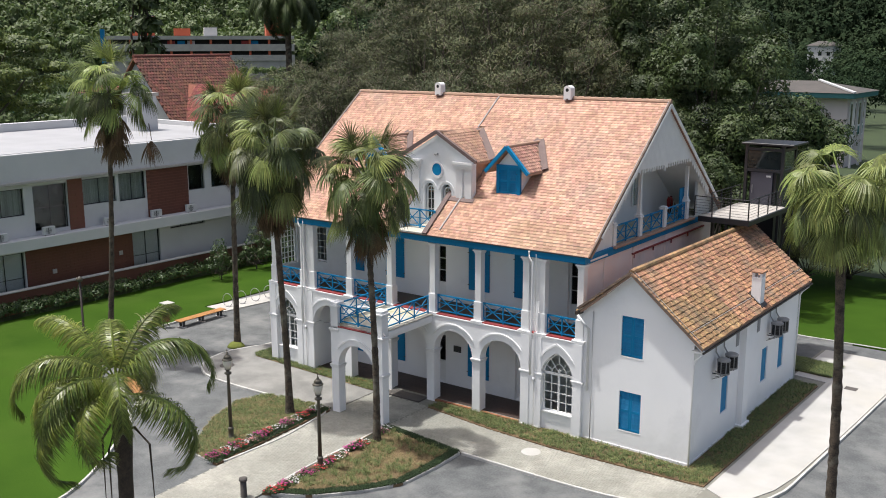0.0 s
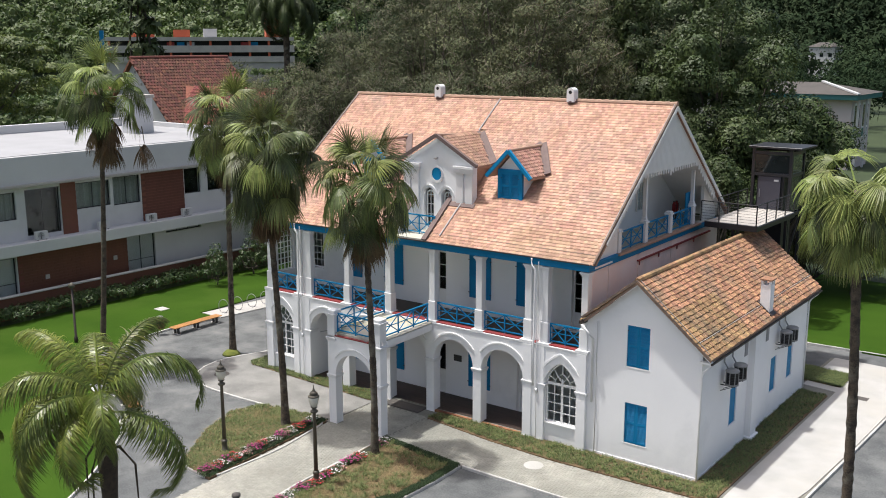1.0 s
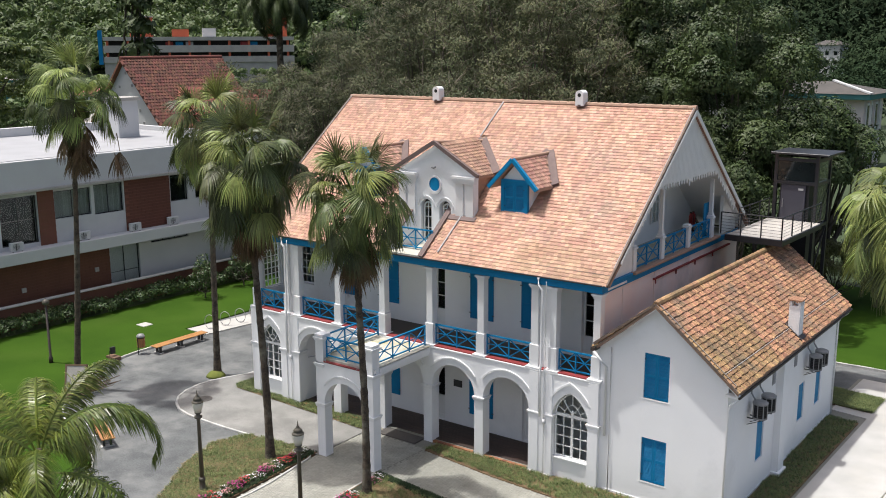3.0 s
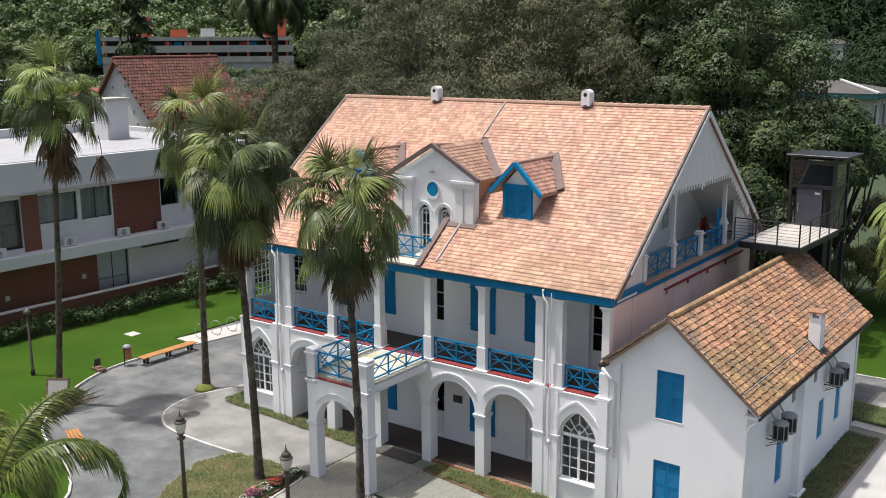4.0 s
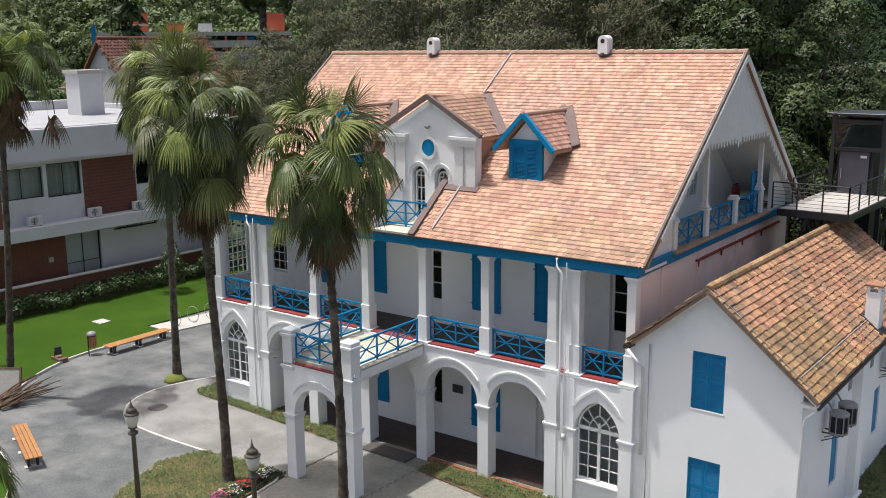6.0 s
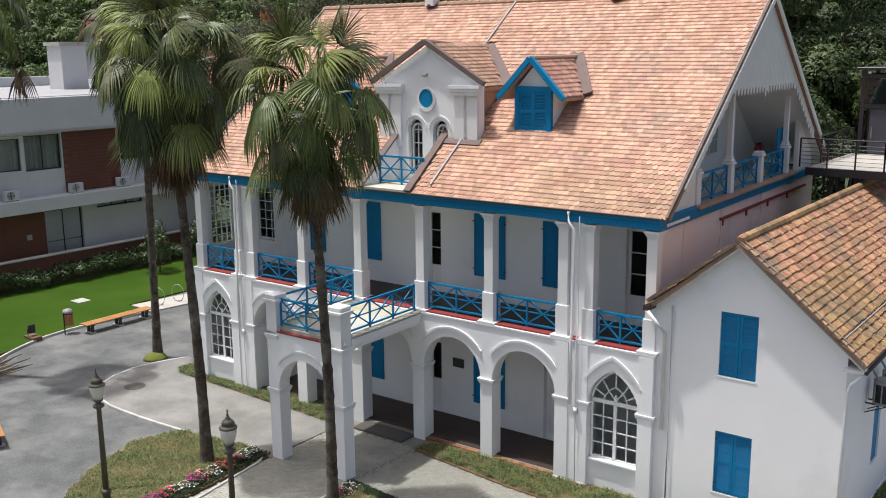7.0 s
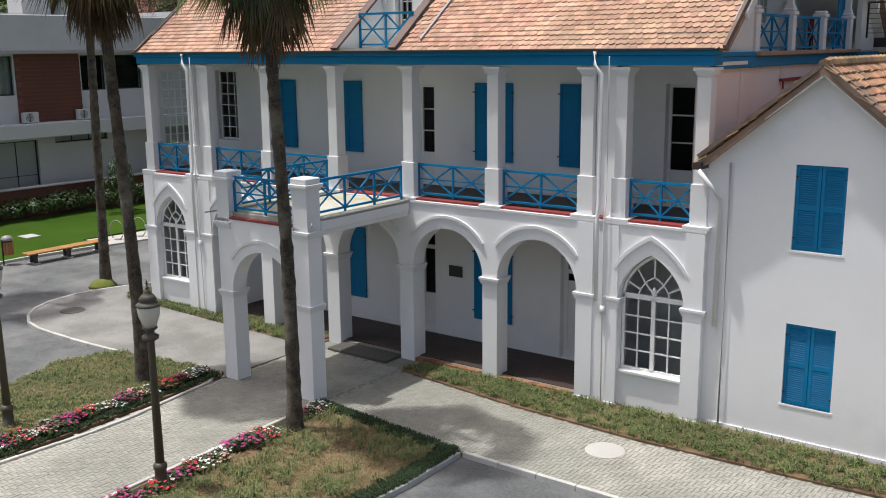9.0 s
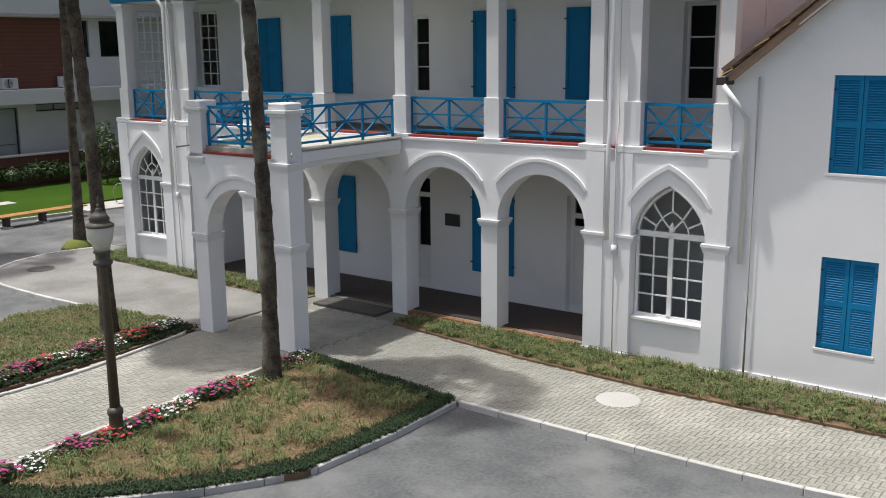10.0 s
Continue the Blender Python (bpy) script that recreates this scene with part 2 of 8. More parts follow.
PETALS = [material(n, c, tuple(v * 0.8 for v in c), 0.6, 5, 30, 0, 0.2, island=0.25) for n, c in (("white petal", (0.75, 0.73, 0.72)), ("magenta petal", (0.42, 0.03, 0.20)), ("red petal", (0.50, 0.015, 0.03)), ("pink petal", (0.65, 0.30, 0.30)))]
EXT_RED = material("red enamel", (0.35, 0.02, 0.02), (0.28, 0.02, 0.02), 0.35, 4, 40, 0.02, 0.3)

# ---- mesh helpers ----


def part(name, bm, mat, parent=None, label="", smooth=False):
    """Links a bmesh as one mesh object, under a thing where one is given."""
    me = bpy.data.meshes.new(name)
    bmesh.ops.recalc_face_normals(bm, faces=bm.faces) if len(bm.faces) < 60000 else None
    bm.to_mesh(me)
    bm.free()
    me.materials.append(mat)
    if smooth:
        for p in me.polygons:
            p.use_smooth = True
    ob = new(name, me)
    if parent:
        ob.parent = parent
        ob.matrix_parent_inverse = parent.matrix_world.inverted()
    if label:
        ob["label"] = label
    return ob


def raw_part(name, verts, faces, mat, parent=None, label=""):
    me = bpy.data.meshes.new(name)
    me.from_pydata(verts, [], faces)
    me.materials.append(mat)
    ob = new(name, me)
    if parent:
        ob.parent = parent
        ob.matrix_parent_inverse = parent.matrix_world.inverted()
    if label:
        ob["label"] = label
    return ob


def thing(name, at=(0, 0, 0), label="", category="", group="", kind=""):
    e = new(name)
    e.matrix_world = Matrix.Translation(at)
    e.matrix_basis = Matrix.Translation(at)
    bpy.context.view_layer.update()
    e.empty_display_size = 0.1
    return tagged(e, label, category, group, kind)


def piece(name, me, parent, m):
    """One more object on a shared mesh, at the world pose m."""
    ob = new(name, me)
    ob.parent = parent
    ob.matrix_basis = parent.matrix_world.inverted() @ m if parent else m
    return ob


def box(bm, x0, x1, y0, y1, z0, z1, bevel=0.0):
    v = [bm.verts.new(c) for c in ((x0, y0, z0), (x1, y0, z0), (x1, y1, z0), (x0, y1, z0), (x0, y0, z1), (x1, y0, z1), (x1, y1, z1), (x0, y1, z1))]
    f = [bm.faces.new([v[i] for i in q]) for q in ((3, 2, 1, 0), (4, 5, 6, 7), (0, 1, 5, 4), (1, 2, 6, 5), (2, 3, 7, 6), (3, 0, 4, 7))]
    if bevel:
        edges = {e for q in f for e in q.edges}
        bmesh.ops.bevel(bm, geom=list(edges), offset=bevel, segments=1, affect="EDGES")
    return bm


def cuboid(x0, x1, y0, y1, z0, z1, bevel=0.0):
    return box(bmesh.new(), x0, x1, y0, y1, z0, z1, bevel)


def extrude(bm, pts, to3, d0, d1):
    """A prism: the outline pts (2D) carried from depth d0 to d1 by to3(u, v, d)."""
    a = [bm.verts.new(to3(u, v, d0)) for u, v in pts]
    b = [bm.verts.new(to3(u, v, d1)) for u, v in pts]
    bm.faces.new(a)
    bm.faces.new(b[::-1])
    n = len(pts)
    for i in range(n):
        bm.faces.new((a[i], b[i], b[(i + 1) % n], a[(i + 1) % n]))
    return bm


def along_y(u, v, d):
    return (u, d, v)


def along_x(u, v, d):
    return (d, u, v)


def along_z(u, v, d):
    return (u, v, d)


def bar(bm, a, b, w, h=None, up=(0, 0, 1)):
    """A square bar from a to b."""
    a, b = Vector(a), Vector(b)
    h = h or w
    d = (b - a).normalized()
    s = d.cross(Vector(up))
    if s.length < 1e-4:
        s = d.cross(Vector((1, 0, 0)))
    s.normalize()
    u = s.cross(d)
    ring = [s * (w / 2) * i + u * (h / 2) * j for i, j in ((-1, -1), (1, -1), (1, 1), (-1, 1))]
    va, vb = [bm.verts.new(a + r) for r in ring], [bm.verts.new(b + r) for r in ring]
    bm.faces.new(va[::-1])
    bm.faces.new(vb)
    for i in range(4):
        bm.faces.new((va[i], va[(i + 1) % 4], vb[(i + 1) % 4], vb[i]))
    return bm


def tube(bm, path, radii, n=8, cap=True):
    """A round tube along points, with a radius at each."""
    path = [Vector(p) for p in path]
    if not hasattr(radii, "__len__"):
        radii = [radii] * len(path)
    rings, s = [], None
    for i, p in enumerate(path):
        d = (path[min(i + 1, len(path) - 1)] - path[max(i - 1, 0)]).normalized()
        ref = Vector((0, 0, 1)) if abs(d.z) < 0.9 else Vector((1, 0, 0))
        s = d.cross(ref).normalized()
        if rings and abs(d.z) >= 0.9:
            s = Vector((0, 1, 0)) - d * d.y
            s.normalize()
        u = s.cross(d)
        rings.append([bm.verts.new(p + (s * math.cos(k * math.tau / n) + u * math.sin(k * math.tau / n)) * radii[i]) for k in range(n)])
    for a, b in zip(rings, rings[1:]):
        for k in range(n):
            bm.faces.new((a[k], a[(k + 1) % n], b[(k + 1) % n], b[k]))
    if cap:
        bm.faces.new(rings[0][::-1])
        bm.faces.new(rings[-1])
    return bm


def lathe(bm, profile, n=12, at=(0, 0, 0)):
    """A turned form: rows of radius and height."""
    ax, ay, az = at
    rings = [[bm.verts.new((ax + max(r, 0.001) * math.cos(k * math.tau / n), ay + max(r, 0.001) * math.sin(k * math.tau / n), az + z)) for k in range(n)] for r, z in profile]
    for a, b in zip(rings, rings[1:]):
        for k in range(n):
            bm.faces.new((a[k], a[(k + 1) % n], b[(k + 1) % n], b[k]))
    bm.faces.new(rings[0][::-1])
    bm.faces.new(rings[-1])
    return bm


def slab_poly(bm, pts, z0, z1):
    return extrude(bm, pts, along_z, z0, z1)


def smooth_line(pts, step=0.5, closed=False):
    """Catmull-Rom through 2D points, at about even steps."""
    out, n = [], len(pts)
    spans = n if closed else n - 1
    for i in range(spans):
        g = [Vector(pts[(i + k) % n] if closed else pts[min(max(i + k, 0), n - 1)]) for k in (-1, 0, 1, 2)]
        m = max(1, round((g[2] - g[1]).length / step))
        for k in range(m):
            t = k / m
            out.append(0.5 * (2 * g[1] + (g[2] - g[0]) * t + (2 * g[0] - 5 * g[1] + 4 * g[2] - g[3]) * t * t + (3 * g[1] - g[0] - 3 * g[2] + g[3]) * t ** 3))
    if not closed:
        out.append(Vector(pts[-1]))
    return [(p.x, p.y) for p in out]


def inside(x, y, poly):
    hit = False
    for (x0, y0), (x1, y1) in zip(poly, poly[1:] + poly[:1]):
        if (y0 > y) != (y1 > y) and x < (x1 - x0) * (y - y0) / (y1 - y0) + x0:
            hit = not hit
    return hit

# ---- ground ----


def sheet(name, pts, z, mat, thick=0.0, parent=None, label="", category="", kind="structure"):
    bm = bmesh.new()
    if thick:
        slab_poly(bm, pts, z - thick, z)
    else:
        bm.faces.new([bm.verts.new((x, y, z)) for x, y in pts])
    ob = part(name, bm, mat, parent)
    if not parent:
        tagged(ob, label, category, "", kind)
    return ob


def kerb_line(name, pts, label, width=0.10, height=0.12, length=0.9):
    """Kerb stones in a row along a line; each stone an object."""
    whole = thing(name, (pts[0][0], pts[0][1], 0), label, "kerb", kind="structure")
    line = [Vector((x, y, 0)) for x, y in pts]
    run, stops = 0.0, [line[0]]
    for a, b in zip(line, line[1:]):
        d = (b - a).length
        while run + d >= length:
            a = a + (b - a).normalized() * (length - run)
            d = (b - a).length
            stops.append(a)
            run = 0.0
        run += d
    stops.append(line[-1])
    for a, b in zip(stops, stops[1:]):
        if (b - a).length < 0.1:
            continue
        bm = bmesh.new()
        L = (b - a).length
        box(bm, 0.004, L - 0.004, -width / 2, width / 2, -0.05, height, 0.012)
        me = bpy.data.meshes.new("kerb_stone")
        bm.to_mesh(me)
        bm.free()
        me.materials.append(KERB)
        piece("kerb_stone", me, whole, Matrix.Translation(a + Vector((0, 0, random.uniform(-0.006, 0.006)))) @ Matrix.Rotation(math.atan2((b - a).y, (b - a).x), 4, "Z"))
    return whole


# one ground sheet out to the horizon, rising to wooded hills behind
def ground_height(x, y):
    d = math.hypot(x - 20.8, y + 34.9)
    rise = min(1.0, max(0.0, (d - 400) / 330)) if y > -40 else 0.0
    rise = rise * rise * (3 - 2 * rise)
    return -0.03 + rise * (115 + 22 * noise.noise(Vector((x / 160, y / 160, 3))))


bm = bmesh.new()
ticks = [-1800, -1200] + list(range(-900, 901, 50)) + [1200, 1800]
grid = [[bm.verts.new((x, y, ground_height(x, y))) for y in ticks] for x in ticks]
for i in range(len(ticks) - 1):
    for j in range(len(ticks) - 1):
        bm.faces.new((grid[i][j], grid[i + 1][j], grid[i + 1][j + 1], grid[i][j + 1]))
tagged(part("ground", bm, MEADOW, smooth=True), "green ground rising to wooded hills", "ground", kind="structure")

sheet("road", [(-31, -60), (60, -60), (60, 26), (-31, 26)], 0.0, ASPHALT, 0.02, label="weathered grey asphalt drive round the house", category="road")

LAWN_EDGE = smooth_line([(-28.6, 4.0), (-28.95, 0.4), (-28.6, -2.0), (-27.5, -4.2), (-26.2, -5.8), (-24.4, -7.7), (-22.8, -8.6), (-20.2, -9.35), (-18.2, -10.1), (-16.7, -11.0), (-15.4, -12.6), (-14.4, -13.7), (-12.5, -16.5), (-11.5, -20)], 0.5)
lawn = LAWN_EDGE + [(-11.5, -60), (-37.6, -60), (-37.6, 40), (-31.2, 40), (-30.5, 4.0)]
sheet("lawn", lawn, 0.08, LAWN, 0.1, label="bright green mown lawn", category="lawn")
kerb_line("lawn_kerb", LAWN_EDGE, "low white kerb round the lawn")
sheet("bicycle_pad", [(-30.4, 4.1), (-28.55, 4.1), (-27.6, 12), (-29.5, 12)], 0.07, CONCRETE, 0.09, label="pale concrete pad for bicycles", category="pavement")

# the paving round the house
INNER = smooth_line([(-20.3, 16), (-20.6, 6), (-20.9, 0.8), (-21.35, -0.2), (-21.6, -1.8), (-21.2, -3.2), (-20.2, -4.2), (-19.0, -4.65), (-17.1, -4.7), (-15.4, -4.6), (-14.35, -4.5)], 0.4)
sheet("pavement_west", INNER + [(-10.45, -4.15), (-10.6, -0.05), (-19.1, 0.0), (-19.1, 16)], 0.10, OLD_CONCRETE, 0.13, label="pale concrete pavement curving round the house", category="pavement")
kerb_line("pavement_kerb", INNER, "low white curved kerb")
OUTER = smooth_line([(-2.62, -4.14), (0.7, -4.05), (3.3, -3.93), (5.0, -3.65), (7.2, -2.75), (8.8, -1.3), (9.5, 0.6), (9.6, 2.5), (9.75, 8), (9.9, 14.6), (10.0, 20)], 0.5)
sheet("pavement_south", [(-7.2, -3.75)] + OUTER + [(5.0, 20), (5.0, 14.2), (5.45, 0.4), (0.7, 0.4), (-7.2, 0.05)], 0.062, JOINT, 0.1, label="pale paving along the front of the house", category="pavement")
kerb_line("road_kerb", OUTER, "long low white kerb along the paving")
sheet("pavement_side", [(7.05, -0.9), (8.4, -1.6), (9.2, 0.6), (9.45, 2.5), (9.65, 8), (9.8, 14.6), (9.9, 20), (5.2, 20), (5.2, 14.6), (6.9, 14.4)], 0.098, CONCRETE, 0.03, label="pale worn concrete pavement beside the annexe", category="pavement")
sheet("entrance_path", [(-9.1, -20), (-5.7, -20), (-6.45, -12.0), (-7.2, -3.75), (-7.2, 0.05), (-10.6, -0.1), (-10.5, -4.0), (-9.85, -11.4)], 0.062, JOINT, 0.08, label="paved path leading to the porch", category="path")
sheet("rear_drive_edge", [(-6, 21.9), (30, 22.3), (30, 40), (-6, 40)], 0.09, LAWN, 0.1, label="bright lawn behind the house", category="lawn")
kerb_line("rear_kerb", [(-2, 21.85), (3, 21.9), (8, 22.2), (20, 22.4), (30, 22.5)], "low kerb along the rear lawn")

BED_1 = [(-14.4, -4.65), (-10.58, -4.0), (-9.95, -11.4), (-12.0, -11.3), (-12.95, -9.9), (-14.1, -8.2), (-14.9, -6.2)]
BED_2 = [(-7.15, -3.85), (-2.7, -4.15), (-2.6, -6.0), (-2.68, -8.05), (-3.6, -9.6), (-4.8, -11.0), (-6.45, -12.0)]
sheet("planting_bed", BED_1, 0.11, SOIL, 0.13, label="raised planting bed of dry lily turf", category="flower bed")
sheet("planting_bed", BED_2, 0.11, SOIL, 0.13, label="raised planting bed with patchy dry lily turf", category="flower bed")
for bed, skip in ((BED_1, ()), (BED_2, ())):
    kerb_line("bed_kerb", smooth_line(bed + bed[:1], 3.0), "low white kerb round the planting bed", 0.09, 0.12)
STRIP_W = [(-20.0, -0.6), (-19.6, -0.9), (-10.75, -0.95), (-10.7, -0.02), (-19.2, -0.02), (-19.3, 2), (-20.0, 2)]
STRIP_E = [(-7.1, -0.95), (-3.3, -1.3), (0.0, -1.35), (4.0, -1.1), (6.9, -0.85), (6.75, 13.6), (5.2, 13.6), (5.5, 0.4), (0.8, 0.5), (-7.1, 0.05)]
SMALL_PATCH = [(4.2, 15.4), (6.9, 15.2), (6.9, 17.4), (4.2, 17.6)]
for p in (STRIP_W, STRIP_E, SMALL_PATCH):
    sheet("grass_strip", p, 0.112, SOIL, 0.08, label="narrow planted strip against the wall", category="flower bed")

# ---- the house ----
house = thing("house", (-9.2, 8, 0), "two-storey white colonial villa with blue shutters and tiled roof", "house")
CY = 0.10  # front of the upper columns
BACK = 2.2  # wall behind the galleries
EAVE_Y, EAVE_Z, RIDGE_Y, RIDGE_Z = 0.0, 8.34, 7.87, 14.5
SLOPE = (RIDGE_Z - EAVE_Z) / (RIDGE_Y - EAVE_Y)
X0, X1 = -18.62, 0.86
VX = 0.72  # plane of the gable cladding, under the verge and out from the posts
COLS = [(-18.57, -18.19), (-16.4, -16.06), (-15.74, -15.36), (-13.12, -12.74), (-10.46, -10.08), (-7.8, -7.42), (-5.15, -4.77), (-2.56, -2.18), (-1.69, -1.35), (0.2, 0.56)]


def arch_points(x0, x1, spring, n=16, pointed=False):
    """Outline of an arch from (x0, spring) over to (x1, spring)."""
    c, r = (x0 + x1) / 2, (x1 - x0) / 2
    out = []
    for i in range(n + 1):
        a = math.pi * (1 - i / n)
        u, v = math.cos(a), math.sin(a)
        if pointed:
            v = v * 1.0 + 0.34 * (1 - abs(u)) ** 1.3
        out.append((c + r * u, spring + r * v))
    return out


# the arcade wall: one outline with the arches cut into its lower edge
OPEN = [(-15.41, -13.23), (-12.77, -10.55), (-10.09, -7.87), (-7.41, -5.18), (-4.74, -2.5)]
FAN_L, FAN_R, FAN_SPRING = (-18.18, -16.66), (-1.41, 0.17), 2.76
SPRING = 2.75
outline = [(-18.66, 4.5), (-18.66, 0.0), (FAN_L[0], 0.0)]
outline += [(FAN_L[0], 2.3)] + arch_points(*FAN_L, FAN_SPRING, pointed=True) + [(FAN_L[1], 2.3), (FAN_L[1], 0.0)]
for a, b in OPEN:
    outline += [(a, 0.0)] + arch_points(a, b, SPRING - 0.02) + [(b, 0.0)]
outline += [(FAN_R[0], 0.0), (FAN_R[0], 2.3)] + arch_points(*FAN_R, FAN_SPRING, pointed=True) + [(FAN_R[1], 2.3), (FAN_R[1], 0.0), (0.62, 0.0), (0.62, 4.5)]
part("arcade_wall", extrude(bmesh.new(), outline, along_y, 0.0, 0.5), WHITE, house)


def hood(x0, x1, spring, pointed=False):
    """A raised band over an arch."""
    inner = arch_points(x0 - 0.26, x1 + 0.26, spring, 20, pointed)
    outer = arch_points(x0 - 0.33, x1 + 0.33, spring, 20, pointed)
    k = 4
    bm = extrude(bmesh.new(), inner[k:-k] + outer[k:-k][::-1], along_y, -0.05, 0.01)
    part("hood_mould", bm, WHITE_TRIM, house)


for a, b in OPEN:
    hood(a, b, SPRING)
hood(*FAN_L, FAN_SPRING, True)
hood(*FAN_R, FAN_SPRING, True)


def moulding(x0, x1, y0, y1, z0, z1, out, parent, name="impost", mat=WHITE_TRIM):
    """A stepped band round a pier."""
    bm = bmesh.new()
    h = (z1 - z0) / 3
    for i, o in enumerate((0.45, 0.75, 1.0)):
        box(bm, x0 - out * o, x1 + out * o, y0 - out * o, y1 + out * o, z0 + h * i, z0 + h * (i + 1) + (0.0 if i == 2 else 0.002))
    return part(name, bm, mat, parent)


piers = [(-18.66, FAN_L[0]), (FAN_L[1], -16.24), (-15.92, -15.41), (-13.23, -12.77), (-10.55, -10.09), (-7.87, -7.41), (-5.18, -4.74), (-2.5, -2.05), (-1.7, FAN_R[0]), (FAN_R[1], 0.62)]
for a, b in piers:
    moulding(a, b, 0.0, 0.48, 2.55, 2.72, 0.07, house)
# wide piers step forward a little beside the drain pipes
for a, b in ((FAN_L[1], -16.24), (-15.92, -15.41), (-2.5, -2.05), (-1.7, FAN_R[0]), (-18.66, FAN_L[0]), (FAN_R[1], 0.62)):
    part("pilaster", cuboid(a + 0.01, b - 0.01, -0.035, 0.1, 0.0, 4.42), WHITE, house)
    part("plinth", cuboid(a - 0.02, b + 0.02, -0.06, 0.1, 0.0, 0.16, 0.01), WHITE_TRIM, house)
part("floor_band", cuboid(-18.7, 0.65, -0.03, 0.5, 4.44, 4.51, 0.01), WHITE_TRIM, house)

# gallery floors and ceilings
part("arcade_floor", cuboid(-15.6, -2.35, 0.1, BACK, 0.0, 0.15), JOINT, house)
part("gallery_floor", cuboid(-18.6, 0.5, 0.02, BACK, 4.34, 4.56), RED, house, "red painted gallery floor edge")
part("gallery_floor_finish", cuboid(-18.4, 0.4, 0.34, BACK, 4.56, 4.575), DECKFLOOR, house)
part("gallery_ceiling", cuboid(-18.6, 0.5, 0.14, BACK + 0.2, 7.98, 8.06), BOARD_WHITE, house)

# rear wall of the galleries, with openings for doors and windows
UPPER_SHUT = [(-14.86, -13.66), (-12.13, -10.93), (-6.86, -5.65), (-4.22, -3.02)]
LOWER_SHUT = [(-14.86, -13.66), (-12.15, -10.94), (-6.9, -5.65)]


def lattice(bm, us, vs, filled, d0, d1, to3):
    """One connected plate: the cells of a grid for which filled(u, v) holds, carried from depth d0 to d1."""
    nu, nv = len(us) - 1, len(vs) - 1
    on = [[filled((us[i] + us[i + 1]) / 2, (vs[j] + vs[j + 1]) / 2) for j in range(nv)] for i in range(nu)]
    made = {}

    def vert(i, j, k):
        if (i, j, k) not in made:
            made[i, j, k] = bm.verts.new(to3(us[i], vs[j], (d0, d1)[k]))
        return made[i, j, k]
    for i in range(nu):
        for j in range(nv):
            if not on[i][j]:
                continue
            for k in (0, 1):
                bm.faces.new([vert(a, b, k) for a, b in ((i, j), (i + 1, j), (i + 1, j + 1), (i, j + 1))])
            for (a, b), (c, d), (e, f) in (((i, j), (i + 1, j), (i, j - 1)), ((i, j + 1), (i + 1, j + 1), (i, j + 1)), ((i, j), (i, j + 1), (i - 1, j)), ((i + 1, j), (i + 1, j + 1), (i + 1, j))):
                if not (0 <= e < nu and 0 <= f < nv and on[e][f]):
                    bm.faces.new((vert(a, b, 0), vert(c, d, 0), vert(c, d, 1), vert(a, b, 1)))
    return bm


def pierced(u0, u1, v0, v1, d0, d1, holes, to3):
    us = sorted({u0, u1} | {v for h in holes for v in h[:2]})
    vs = sorted({v0, v1} | {v for h in holes for v in h[2:] if v0 < v < v1})
    return lattice(bmesh.new(), us, vs, lambda u, v: not any(h[0] < u < h[1] and h[2] < v < h[3] for h in holes), d0, d1, to3)


def wall_with_holes(name, x0, x1, z0, z1, y0, y1, holes, mat, parent):
    """An upright wall facing -y with rectangular openings."""
    return part(name, pierced(x0, x1, z0, z1, y0, y1, holes, along_y), mat, parent)


def wall_with_holes_x(name, y0, y1, z0, z1, x0, x1, holes, mat, parent):
    return part(name, pierced(y0, y1, z0, z1, x0, x1, holes, along_x), mat, parent)


DOOR_L = (-9.45, -8.3, 0.15, 3.2)
DOOR_R = (-4.15, -2.95, 0.15, 3.05)
UP_DOOR = (-9.34, -8.27, 4.58, 7.42)
UP_WIN_R = (-1.36, 0.05, 4.58, 7.52)
UP_WIN_L = (-17.5, -16.4, 5.45, 7.75)
wall_with_holes("gallery_wall_lower", -18.5, 0.2, 0.0, 4.4, BACK, BACK + 0.35, [DOOR_L, DOOR_R], WHITE, house)
wall_with_holes("gallery_wall_upper", -18.5, 0.2, 4.4, 8.3, BACK, BACK + 0.35, [UP_DOOR, UP_WIN_R, UP_WIN_L], WHITE, house)
part("end_wall", cuboid(-15.7, -15.42, 0.5, BACK, 0.0, 4.35), WHITE, house)
part("end_wall", cuboid(-2.48, -2.2, 0.5, BACK, 0.0, 4.35), WHITE, house)
# one dark sheet across the house, its colour giving the unlit depth of the rooms
part("dark_room_sheet", cuboid(-18.3, 0.2, 4.6, 4.7, 0.1, 8.0), DARK_ROOM, house)
wall_with_holes_x("west_wall", 0.5, 15.4, 0.0, 8.1, -18.66, -18.36, [(0.75, 1.95, 5.3, 7.8)], WHITE, house)
part("east_wall", cuboid(0.06, 0.36, 0.5, 15.4, 0.0, 7.9), PINK, house, "pink weathered side wall")
part("rear_wall", cuboid(-18.36, 0.06, 15.1, 15.4, 0.0, 8.1), WHITE, house)


SLATS = {}


def slat_mesh(length, axis):
    key = (round(length, 3), axis)
    if key not in SLATS:
        bm = bmesh.new()
        if axis == "y":
            bar(bm, (-length / 2, 0, 0), (length / 2, 0, 0), 0.045, 0.012, (0, -1, 0.9))
        else:
            bar(bm, (0, -length / 2, 0), (0, length / 2, 0), 0.045, 0.012, (1, 0, 0.9))
        me = bpy.data.meshes.new("slat")
        bm.to_mesh(me)
        bm.free()
        me.materials.append(BLUE)
        SLATS[key] = me
    return SLATS[key]


